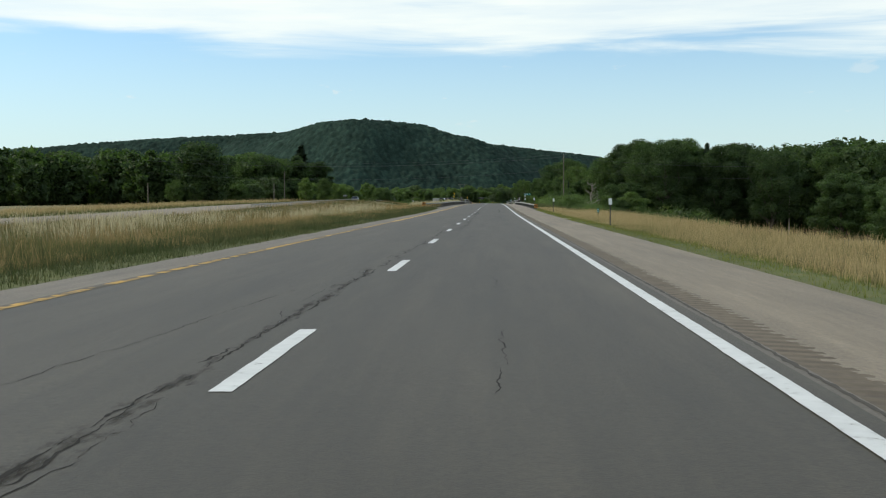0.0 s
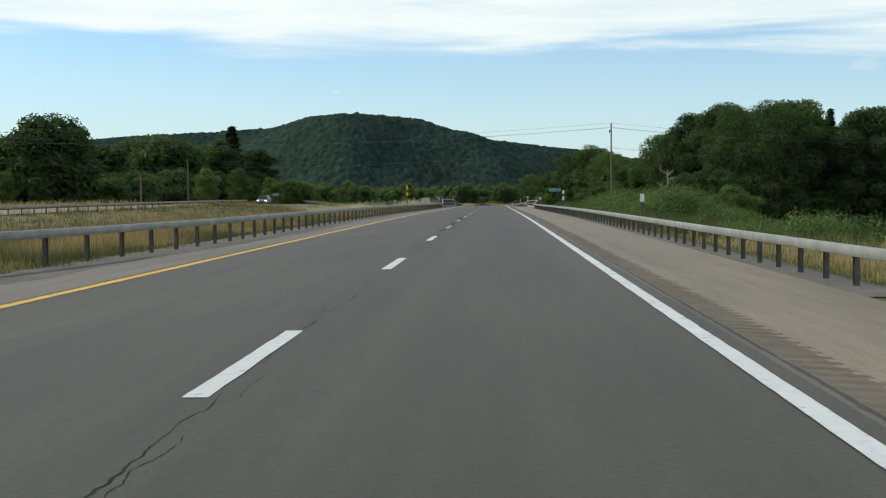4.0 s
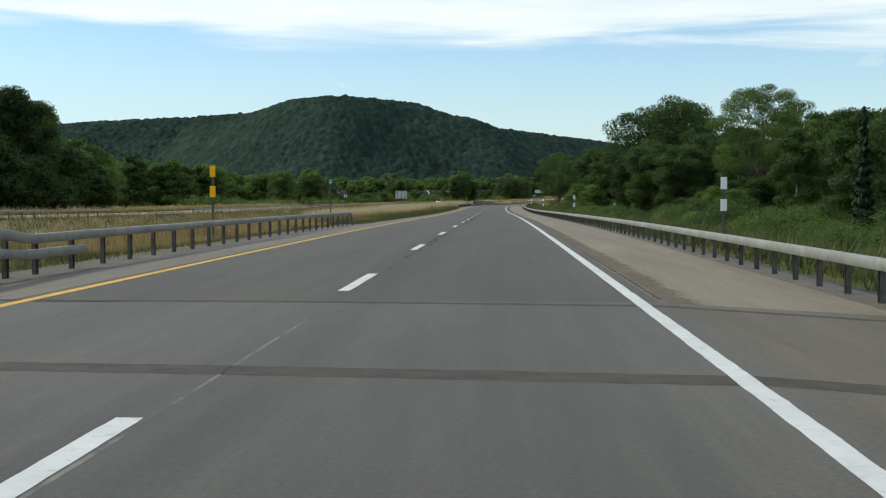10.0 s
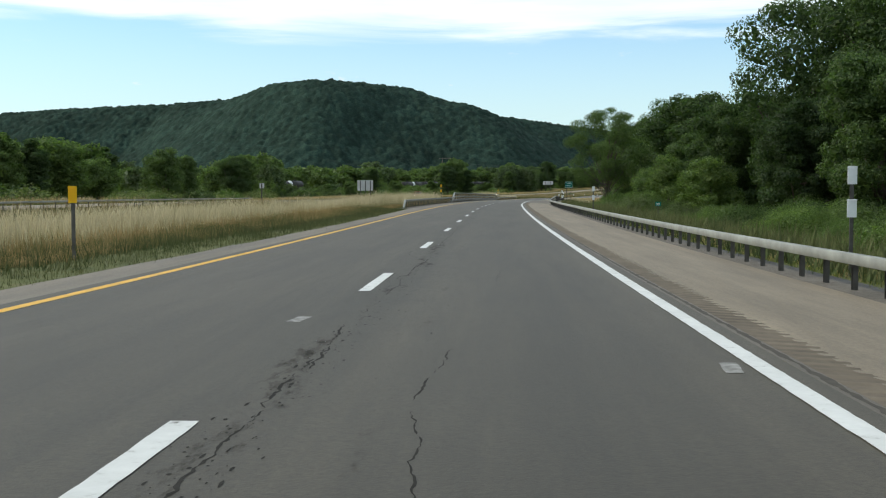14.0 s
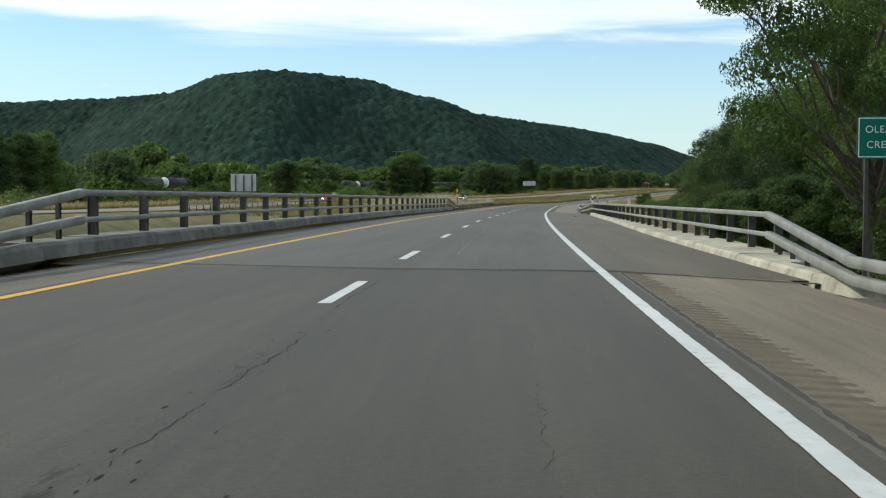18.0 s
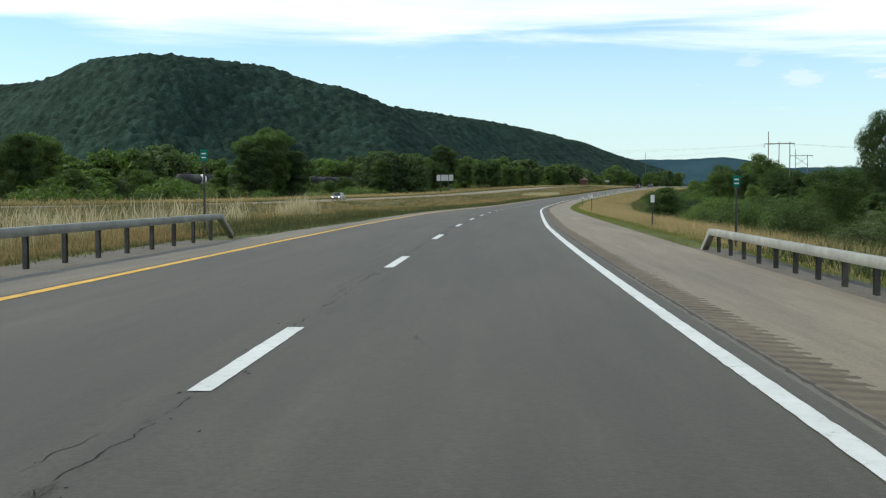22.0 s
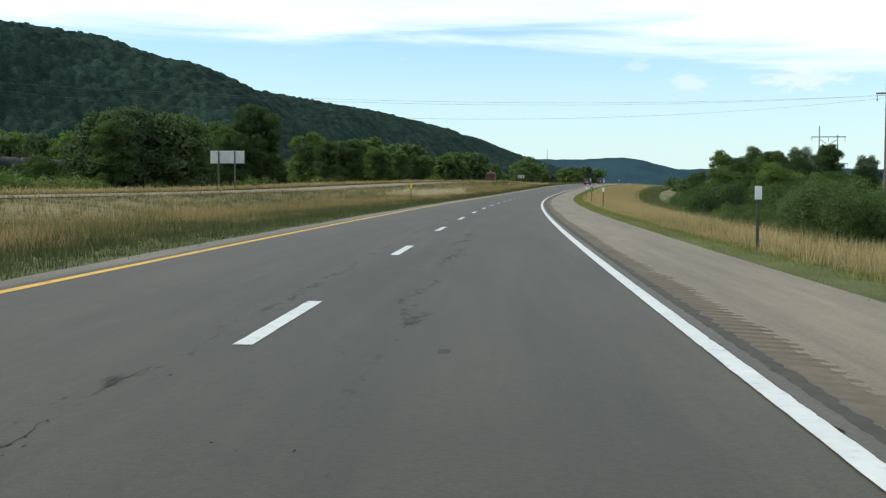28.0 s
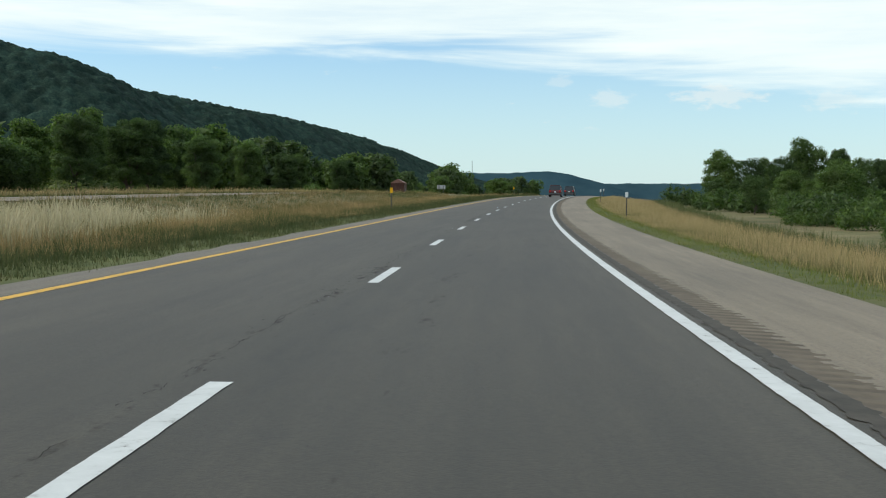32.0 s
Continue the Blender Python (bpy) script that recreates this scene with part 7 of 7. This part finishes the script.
def sow():
    g = np.random.default_rng(71)
    R = [(148, 302), (340, 772)]
    L = [(148, 304), (345, 396), (554, 625), (715, 774)]
    # short green fringe at the pavement's edge
    s, u = sown(-20, 1320, 6.75, 8.9, 10.0, g)
    r = railed(s, R)
    keep = ~(r & (u < 7.6))
    blades("roadside_grass_right", (s[keep], u[keep]), 0.14, 0.011, 12, FRINGE, "short green grass along the shoulder edge", 72, 0.7, 0.14)
    s, u = sown(-20, 1320, 0.0, -2.4, 10.0, g)
    u = u + np.interp(s, *zip(*PAVED_LEFT)) - 0.02
    r = railed(s, L)
    keep = ~(r & (u > -6.2))
    blades("roadside_grass_left", (s[keep], u[keep]), 0.18, 0.012, 8, MEDIAN_WEED, "short dark green grass along the median edge", 73, 0.7, 0.14)
    # dark weeds hanging over the median shoulder's edge
    s, u = sown(-20, 1320, -0.25, -3.6, 8.0, g)
    u = u + np.interp(s, *zip(*PAVED_LEFT))
    keep = ~railed(s, L) & (np.sin(s / 6.1) + np.sin(s / 17.0 + u) + g.normal(0, 0.8, len(s)) > -1.2)
    blades("median_weeds", (s[keep], u[keep]), 0.20 + 0.22 * ease(np.interp(s, *zip(*PAVED_LEFT))[keep] - u[keep], 0.3, 1.8), 0.016, 9, MEDIAN_WEED, "low dark green weeds along the median edge", 78, 0.8, 0.2)
    # tall ripe grass
    s, u = sown(-20, 190, 15.0, 21.0, 2.5, g)
    blades("tall_grass_slope", (s, u), 0.8, 0.026, 6, GRASS, "tall ripe tan grass on the embankment", 79, 0.5, 0.22)
    s, u = sown(-20, 1320, 8.1, 17.0, 5.0, g, 0.6)
    r = railed(s, [(170, 302), (340, 770)])
    h = np.where(r, 0.5, 0.78) * (0.28 + 0.72 * ease(u, 8.0, 10.4))
    keep = ~(r & (g.random(len(s)) < 0.45))
    blades("tall_grass_right", (s[keep], u[keep]), h[keep], 0.016, 9, GRASS, "tall ripe tan grass beside the shoulder", 74, 0.5, 0.20)
    s, u = sown(-20, 1340, -7.0, -34.0, 2.9, g, 1.5)
    h = 0.75 * (0.25 + 0.75 * ease(-u, 6.4, 10.0))
    blades("tall_grass_median", (s, u), h, 0.019, 9, MEDIAN_GRASS, "tall ripe tan grass in the highway median", 75, 0.5, 0.26)
    s, u = sown(-20, 1500, -48.0, -78.0, 0.55, g)
    blades("tall_grass_far_verge", (s, u), 0.95, 0.08, 5, GRASS, "tall ripe grass beyond the far carriageway", 76, 0.5, 0.45)
    # weeds behind the rails and before the brush
    for a, b, u0, u1, d, t in ((178, 300, 8.2, 16, 2.6, 1.0), (346, 621, 7.9, 15.5, 3.0, 1.05), (720, 772, 8.2, 14, 2.4, 0.9), (772, 1330, 15.5, 21.0, 1.6, 1.0)):
        s, u = sown(a, b, u0, u1, d, g)
        blades("roadside_weeds", (s, u), t * (0.45 + 0.55 * ease(u, u0, u0 + 2.5)), 0.05, 7, WEED, "olive green weeds along the roadside", int(a), 0.7, 0.24)
    # pale reed grass in stands
    for k, (a, b, u0, u1, d) in enumerate(((238, 262, -10.5, -16, 1.2), (286, 300, -7.5, -12, 1.5), (300, 303, -7, -9, 2.0), (462, 545, -10, -20, 1.1), (556, 612, -8, -16, 1.4), (600, 622, -7.5, -12, 1.6), (717, 742, -7.6, -15, 2.2), (740, 750, 9.5, 14, 1.6), (762, 790, -9, -14, 0.5), (800, 806, -8.5, -11, 2.4), (1108, 1120, -9.5, -16, 1.6), (1128, 1150, -14, -24, 0.6), (340, 352, -8, -16, 0.9),
                                           (40, 110, -14, -30, 0.1), (85, 125, -9, -16, 0.22))):
        s, u = sown(a, b, u0, u1, d, g)
        blades("reed_grass", (s, u), 1.75 if a == 717 else 1.30, 0.010, 30, PLUME, "stand of pale plumed reed grass", 90 + k, 0.45, 0.36, True)


sow()

# ---- poles, wires, buildings ----


def pole_thing(s, u, top, label, arms=True, ground_dz=0.0, r=0.15, bark=None):
    p = ground_at(s, u, ground_dz)
    pole = base_at("utility_pole", p, label, "utility pole", "utility poles", bearing(s))
    z = road(s, u, top).z - p.z
    part("pole", tube(bmesh.new(), (0, 0, -1.0), (0, 0, z), r * 1.2, r * 0.75, 10), bark or WOODPOLE, pole, "weathered wooden pole")
    if arms:
        part("crossarm", box(bmesh.new(), -0.06, 0.06, -0.6, 0.6, z - 0.9, z - 0.78), WOODPOLE, pole, "short wooden crossarm")
        for k, (dy, dz) in enumerate(((0, 0.0), (-0.5, -0.78), (0.5, -0.78))):
            bm = tube(bmesh.new(), (0, dy, z + dz), (0, dy, z + dz + 0.16), 0.05, 0.04, 8)
            part("insulator", bm, SIGN_BACK, pole, "grey insulator")
        part("transformer", tube(bmesh.new(), (-0.28, 0, z - 1.6), (-0.28, 0, z - 1.15), 0.1, 0.1, 8), POST, pole, "small grey fitting")
    return pole


def wire(name, a, b, sag, r, label, group="", n=28):
    """A hanging wire between two places."""
    a, b = Vector(a), Vector(b)
    cu = bpy.data.curves.new(name, "CURVE")
    cu.dimensions, cu.bevel_depth, cu.bevel_resolution = "3D", r, 0
    sp = cu.splines.new("POLY")
    sp.points.add(n - 1)
    for i in range(n):
        t = i / (n - 1)
        q = a.lerp(b, t)
        sp.points[i].co = (q.x, q.y, q.z - sag * 4 * t * (1 - t), 1)
    cu.materials.append(WIRE)
    return tagged(new(name, cu), label, "wire", group)


def side_road_line():
    top = road(335.5, 22.0, 14.1)
    pole_thing(335.5, 22.0, 14.1, "tall weathered wooden utility pole beside the overpass")
    left = road(331.0, -99.0, 13.5)
    right = road(343.7, 89.0, 8.5)
    pole_thing(331.0, -99.0, 6.4, "distant wooden utility pole in the meadow", False)
    pole_thing(346.0, 89.5, 5.4, "pale thin utility pole before the dark wood", False, bark=PALE_BARK)
    for s, u, t in ((330, -150, 6.0), (352, -66, 6.5), (420, -75, 12.5)):
        pole_thing(s, u, t, "distant wooden utility pole by the meadow", False)
    for (ds, dz) in ((0, 0.1), (-0.5, -0.68), (0.5, -0.68)):
        wire("power_line", top + Vector((0, ds, dz)), left + Vector((0, ds, dz)), 2.2, 0.014, "thin dark power line across the highway", "side road wires")
        wire("power_line", top + Vector((0, ds, dz)), right + Vector((0, ds, dz + 3)), 1.2, 0.014, "thin dark power line to the wood", "side road wires")
    wire("telephone_cable", top + Vector((0, 0, -4.2)), left + Vector((0, 0, -4.2)), 2.6, 0.018, "thin dark cable across the highway", "side road wires")
    wire("telephone_cable", top + Vector((0, 0, -4.2)), right + Vector((0, 0, -1.2)), 1.2, 0.018, "thin dark cable to the wood", "side road wires")


side_road_line()


def h_frame(place, turn, height, legs, gap, tall=0.0, braced=False, group="power line towers"):
    """A wooden H-frame transmission structure with a crossarm and hanging insulators."""
    e = base_at("transmission_tower", place, "wooden H-frame power line tower in the brush", "power tower", group, turn)
    xs = [gap * (i - (legs - 1) / 2) for i in range(legs)]
    for i, x in enumerate(xs):
        h = height + (tall if i == 0 else 0.0)
        part("pole", tube(bmesh.new(), (x, 0, -1.0), (x, 0, h), 0.20, 0.13, 9), WOODPOLE, e, "weathered wooden pole")
    z = height - 0.5
    part("crossarm", box(bmesh.new(), xs[0] - gap * 0.45, xs[-1] + gap * 0.45, -0.12, 0.12, z - 0.14, z + 0.14), WOODPOLE, e, "long wooden crossarm")
    for k in range(3):
        x = xs[0] - gap * 0.4 + k * (xs[-1] - xs[0] + gap * 0.8) / 2
        bm = bmesh.new()
        for j in range(5):
            tube(bm, (x, 0, z - 0.25 - j * 0.22), (x, 0, z - 0.38 - j * 0.22), 0.13, 0.07, 7)
        part("insulator", bm, POST, e, "string of dark insulators")
    if braced and legs == 2:
        bm = bmesh.new()
        tube(bm, (xs[0], 0, z - 0.6), (xs[1], 0, z - 4.6), 0.09, 0.09, 6)
        tube(bm, (xs[1], 0, z - 0.6), (xs[0], 0, z - 4.6), 0.09, 0.09, 6)
        part("cross_brace", bm, WOODPOLE, e, "crossed wooden braces")
    return e


def power_lines():
    # a line that crosses the highway from a tower in the brush
    a = Vector((194.0, 1113.0, ground_at(1147, 58).z))
    h_frame(a, -38, 16.5 - a.z, 3, 3.6, 3.6)
    b = Vector((24.5, 1113.0, ground_at(1091, -100).z))
    h_frame(b, 10, 19.3 - b.z, 2, 4.4)
    far = ground_at(1130, 250)
    h_frame(far, -38, 16, 3, 3.6)
    for dy, z, sag in ((-6.0, 15.8, 6.0), (1.0, 16.0, 3.6), (6.0, 16.1, 3.0)):
        wire("power_line", (a.x + 2, a.y + dy * 0.8, z), (b.x, b.y + dy * 0.8, z + 0.6), sag, 0.012, "thin dark power line crossing the highway", "crossing wires")
        wire("power_line", (a.x + 2, a.y + dy * 0.8, z), far + Vector((0, dy * 0.8, 14.5)), 2.5, 0.012, "thin dark power line over the brush", "crossing wires")
    # a second line farther on
    c = Vector((267.7, 1270.5, -2.0))
    h_frame(c, -20, 17.5 - c.z, 2, 5.5, 2.8, True)
    d = ground_at(1530, 84)
    h_frame(d, -20, 13.0, 2, 3.6, 2.0, True)
    for k in (-3, 0, 3):
        wire("power_line", c + Vector((k, 0, 15.5)), d + Vector((k, 0, 11.5)), 2.0, 0.012, "thin dark power line over the brush", "distant wires")
    x, y = 594.0, 2734.0
    z = float(hill_height(np.array([x]), np.array([y]))[0]) - 3
    mast = base_at("radio_mast", (x, y, z), "thin distant lattice mast above the ridge end", "mast")
    part("mast_tube", tube(bmesh.new(), (0, 0, -1), (0, 0, 69 - z), 0.55, 0.3, 6), POST, mast)


power_lines()


RAILWAY = -110.0


def rail_level(s):
    return np.interp(s, (850, 1064, 1140, 1230), (0.55, 1.35, 1.9, 2.4))


def railway():
    """The railway's low bank with two rails behind the bushes."""
    s = np.arange(850, 1231, 10.0)
    n = len(s)

    def lay(name, section, material, label, kind):
        rows = []
        for du, z in section:
            x, y, g = ground_z(s, np.full(n, RAILWAY + du))
            rows.append(np.stack([x, y, rail_level(s) + z if z > -1 else g - 0.3], -1))
        i = np.arange(n - 1)
        m = len(section)
        f = np.concatenate([np.stack([i + k * n, i + (k + 1) % m * n, i + (k + 1) % m * n + 1, i + 1 + k * n], -1) for k in range(m - (kind == "railway_bank"))])
        tagged(mesh_ob(name, np.concatenate(rows), f, material), label, "railway", kind="structure")

    lay("railway_bank", ((-6.5, -9), (-2.2, 0), (2.2, 0), (6.5, -9)), GRAVEL, "gravel railway bank behind the bushes", "railway_bank")
    for c in (-0.72, 0.72):
        lay("rail", ((c - 0.035, 0.0), (c - 0.035, 0.17), (c + 0.035, 0.17), (c + 0.035, 0.0)), POST, "steel rail on the gravel bank", "rail")


def tank_car(s, pale):
    """A tank car on the rails; its rear end lies at s and may be painted white."""
    r, length = 1.45, 13.6
    p = road(s, RAILWAY)
    car = base_at("tank_car", (p[0], p[1], float(rail_level(s)) + 0.17), "black railway tank car with a white domed end" if pale else "black railway tank car on the bank behind bushes", "tank car", "tank cars", bearing(s))
    bm = bmesh.new()
    tube(bm, (0, 0.4, r + 1.1), (0, length - 0.4, r + 1.1), r, r, 24)
    tube(bm, (0, length * 0.5, 2 * r + 1.0), (0, length * 0.5, 2 * r + 1.55), 0.5, 0.5, 12)
    part("tank_shell", bm, DARK_STEEL, car, "dark weathered steel shell", True)
    for y in (0.4, length - 0.4):
        bm = bmesh.new()
        bmesh.ops.create_uvsphere(bm, u_segments=20, v_segments=10, radius=r * 1.01, matrix=Matrix.Translation((0, y, r + 1.1)) @ Matrix.Diagonal((1, 0.45, 1, 1)))
        part("domed_end", bm, SIGN_WHITE if pale and y < 1 else DARK_STEEL, car, "white domed end" if pale and y < 1 else "", True)
    part("underframe", box(bmesh.new(), -0.5, 0.5, -0.5, length + 0.5, 0.75, 1.12, 0.03), DARK_STEEL, car)
    for y in (2.0, length - 2.0):
        bogie = part("bogie", box(bmesh.new(), -1.0, 1.0, y - 0.9, y + 0.9, 0.42, 0.76, 0.04), POST, car)
        for dy in (-0.8, 0.8):
            for x in (-0.72, 0.72):
                bm = bmesh.new()
                tube(bm, (x - 0.06, y + dy, 0.43), (x + 0.06, y + dy, 0.43), 0.43, 0.43, 16)
                part("wheel", bm, POST, bogie)
    return car


railway()
black_car, pale_car = tank_car(866.4, False), tank_car(896.8, True)
for k in list(range(12, 22)) + [1]:
    s = 866.4 + 15.2 * k
    p = road(s, RAILWAY)
    copy_thing(pale_car if k in (13, 18) else black_car, pose(p[0], p[1], float(rail_level(s)) + 0.17, 0, 0, bearing(s)))


def barn(s, u, w, d, h, turn, wall, label):
    p = ground_at(s, u)
    e = base_at("farm_shed", p, label, "shed", "", turn)
    bm = bmesh.new()
    box(bm, -w / 2, w / 2, -d / 2, d / 2, -0.3, h)
    part("wall", bm, wall, e)
    bm = bmesh.new()
    vs = [bm.verts.new(c) for c in ((-w / 2 - 0.3, -d / 2 - 0.3, h), (w / 2 + 0.3, -d / 2 - 0.3, h), (w / 2 + 0.3, d / 2 + 0.3, h), (-w / 2 - 0.3, d / 2 + 0.3, h), (-w / 2 - 0.3, 0, h + d * 0.3), (w / 2 + 0.3, 0, h + d * 0.3))]
    for q in ((0, 1, 5, 4), (2, 3, 4, 5), (0, 4, 3), (1, 2, 5), (0, 3, 2, 1)):
        bm.faces.new([vs[i] for i in q])
    part("roof", bm, ROOF, e, "weathered metal roof")
    part("door", box(bmesh.new(), -1.2, 1.2, -d / 2 - 0.06, -d / 2 - 0.005, -0.2, 2.6), POST, e, "dark door")


ROOF = noisy("roof_metal", [(0.3, (0.18, 0.09, 0.07)), (0.7, (0.27, 0.15, 0.12))], 1.0, 0.6, second=(0.3, 0.85, 1.1))
RUST = noisy("rusty_boards", [(0.3, (0.07, 0.035, 0.028)), (0.7, (0.13, 0.065, 0.05))], 1.5, 0.9, stretch=(3, 3, 0.5))
barn(1180, -92, 9, 6, 3.0, 60, RUST, "low rusty red shed before the tree row")
barn(1430, -62, 6, 4, 4.2, 70, RUST, "dark rusty shed at the meadow's far edge")

# ---- vehicles ----
GLASS = mat("car_glass", (0.02, 0.025, 0.03), 0.08, 0.0, 0.6)
RUBBER = mat("tyre_rubber", (0.02, 0.02, 0.02), 0.85)
RIM = mat("wheel_rim", (0.45, 0.46, 0.47), 0.35, 0.7)
CHROME = mat("bumper_trim", (0.10, 0.10, 0.105), 0.5)
TAIL = mat("tail_lamp_red", (0.45, 0.015, 0.012), 0.3)


def lamp_glass(strength):
    m = mat("lit_headlamp", (0.9, 0.9, 0.85), 0.2)
    b = m.node_tree.nodes["Principled BSDF"]
    b.inputs["Emission Color"].default_value = (1.0, 0.95, 0.85, 1)
    b.inputs["Emission Strength"].default_value = strength
    return m


LIT = lamp_glass(6.0)
UNLIT = mat("headlamp", (0.7, 0.7, 0.7), 0.2)


def paint(name, color):
    m = mat(name, color, 0.3, 0.2, 0.5)
    m.node_tree.nodes["Principled BSDF"].inputs["Coat Weight"].default_value = 0.6
    return m


def vehicle(place, turn, color, suv, label, lit):
    """A car that faces +y: lofted body, glass, wheels, lamps."""
    e = base_at("car", place, label, "car", "cars on the highway", turn)
    W, L, H = (0.92, 4.6, 1.72) if suv else (0.88, 4.6, 1.45)
    belt = 1.02 if suv else 0.88
    # the side view, from the rear bumper over the bonnet to the front
    low = [(-L / 2, 0.45), (-L / 2 - 0.02, 0.75), (-L / 2 + 0.05, belt), (L / 2 - 1.25, belt), (L / 2 - 0.25, belt - 0.18), (L / 2, belt - 0.35), (L / 2, 0.42), (L / 2 - 0.2, 0.25), (-L / 2 + 0.2, 0.25)]
    bm = bmesh.new()
    rows = []
    for x, k in ((-W, 0.96), (-W * 0.97, 1.0), (W * 0.97, 1.0), (W, 0.96)):
        rows.append([bm.verts.new((x, y * (1.0 if abs(x) < W else 0.985), 0.25 + (z - 0.25) * k)) for y, z in low])
    n = len(low)
    for a, b in zip(rows, rows[1:]):
        for i in range(n):
            bm.faces.new((a[i], a[(i + 1) % n], b[(i + 1) % n], b[i]))
    bm.faces.new(rows[0][::-1])
    bm.faces.new(rows[-1])
    bmesh.ops.recalc_face_normals(bm, faces=bm.faces)
    part("body", bm, color, e, "painted body", False)
    roof = [(-L / 2 + 0.08, belt), (-L / 2 + (0.35 if suv else 0.95), H - 0.06), (-L / 2 + (0.9 if suv else 1.5), H), (0.35, H - 0.02), (0.75, H - 0.12), (L / 2 - 1.2, belt)]
    if not suv:
        roof[0] = (-L / 2 + 0.45, belt)
    bm = bmesh.new()
    rows = [[bm.verts.new((x * (1 - 0.22 * (z - belt) / (H - belt)), y, z)) for y, z in roof] for x in (-W * 0.95, W * 0.95)]
    n = len(roof)
    for i in range(n - 1):
        bm.faces.new((rows[0][i], rows[0][i + 1], rows[1][i + 1], rows[1][i]))
    bm.faces.new(rows[0][::-1])
    bm.faces.new(rows[1])
    part("cabin", bm, GLASS, e, "dark glass cabin")
    bm = bmesh.new()
    ys, ye = roof[1][0] - 0.02, roof[4][0]
    box(bm, -W * 0.76, W * 0.76, ys, ye - 0.25, H - 0.05, H + 0.015, 0.02)
    part("roof", bm, color, e, "painted roof")
    for y in (roof[1][0] + 0.05, -0.1, 0.72):
        bm = bmesh.new()
        for sx in (-1, 1):
            tube(bm, (sx * W * 0.94, y - 0.1 if y < 0.5 else y + 0.35, belt), (sx * W * 0.755, y, H - 0.05), 0.045, 0.045, 5)
        part("roof_pillar", bm, color, e)
    for y in (-L / 2 + 0.85, L / 2 - 0.9):
        for sx in (-1, 1):
            bm = bmesh.new()
            tube(bm, (sx * (W - 0.18), y, 0.34), (sx * (W + 0.01), y, 0.34), 0.34, 0.34, 18)
            wheel = part("wheel", bm, RUBBER, e, "black tyre")
            bm = bmesh.new()
            tube(bm, (sx * (W + 0.012), y, 0.34), (sx * (W + 0.02), y, 0.34), 0.21, 0.20, 12)
            r = part("rim", bm, RIM, wheel, "grey wheel rim")
    for sx in (-1, 1):
        part("tail_lamp", box(bmesh.new(), sx * W * 0.78 - 0.13, sx * W * 0.78 + 0.13, -L / 2 - 0.05, -L / 2 + 0.02, belt - 0.28, belt - 0.05, 0.015), TAIL, e, "red tail lamp")
        part("headlamp", box(bmesh.new(), sx * W * 0.72 - 0.17, sx * W * 0.72 + 0.17, L / 2 - 0.10, L / 2 + 0.03, belt - 0.42, belt - 0.27, 0.02), LIT if lit else UNLIT, e, "lit headlamp" if lit else "headlamp")
    part("bumper", box(bmesh.new(), -W * 0.97, W * 0.97, -L / 2 - 0.09, -L / 2 + 0.05, 0.35, 0.58, 0.03), CHROME, e, "dark bumper")
    part("bumper", box(bmesh.new(), -W * 0.97, W * 0.97, L / 2 - 0.05, L / 2 + 0.08, 0.30, 0.52, 0.03), CHROME, e, "dark bumper")
    part("licence_plate", box(bmesh.new(), -0.16, 0.16, -L / 2 - 0.075, -L / 2 - 0.03, 0.66, 0.80), SIGN_WHITE, e, "plain white plate")


def on_opposite(s, u):
    p = road(s, u, 0)
    p.z = float(road(s, 0, 0).z) + float(opposite_height(np.array(s))) + 0.01
    return p


vehicle(on_opposite(808, -39.0), bearing(808) + 180, paint("orange_red_paint", (0.40, 0.075, 0.035)), True, "orange-red sport utility car on the far carriageway", True)
vehicle(on_opposite(336, -39.0), bearing(336) + 180, paint("grey_paint", (0.16, 0.17, 0.18)), False, "grey sedan with lit headlamps on the far carriageway", True)
vehicle(on_opposite(968, -41.5), bearing(968) + 180, paint("silver_paint", (0.32, 0.34, 0.36)), False, "silver sedan with lit headlamps on the far carriageway", True)
vehicle(on_road(1258, 1.7, 0.005), bearing(1258), paint("dark_red_paint", (0.10, 0.014, 0.012)), True, "dark red sport utility car on the highway ahead", False)
vehicle(on_road(1296, 1.9, 0.005), bearing(1296), paint("dark_paint", (0.022, 0.024, 0.028)), True, "dark sport utility car on the highway ahead", False)


# ---- litter and flowers by the road ----


def board(s, u, length, width, turn, material, label, kind="board"):
    """A splintered board lying flat."""
    p = on_road(s, u, 0.01) if u < 6.7 else ground_at(s, u, 0.05)
    bm = bmesh.new()
    for i, (x0, x1, w) in enumerate(((-0.5, 0.05, 0.8), (0.02, 0.5, 1.0))):
        box(bm, x0 * length, x1 * length, -width * w / 2 + i * 0.02, width * w / 2, 0.0, 0.022 + 0.006 * i, 0.004)
    ob = part(kind, bm, material)
    ob.matrix_basis = pose(*p, 0, 0, bearing(s) + turn)
    tagged(ob, label, "litter", "roadside litter")


board(82.6, 6.85, 0.95, 0.10, 5, BOARD, "pale broken board lying at the shoulder's edge")
board(446.3, 4.75, 0.34, 0.12, 20, TAR, "flat dark scrap of rubber lying on the shoulder", "rubber_scrap")
board(690.5, 5.9, 0.22, 0.10, 40, TAR, "small dark scrap lying on the bridge shoulder", "rubber_scrap")
g = np.random.default_rng(99)
blades("yellow_flowers", (g.normal(1077.5, 0.6, 60), g.normal(10.1, 0.4, 60)), 0.45, 0.06, 8, FLOWER, "small stand of yellow roadside flowers", 98, 0.8, 0.12)
blades("yellow_flowers", (g.normal(1069, 0.3, 12), g.normal(9.3, 0.2, 12)), 0.3, 0.06, 8, FLOWER, "few yellow flowers in roadside grass", 97, 0.8, 0.1)
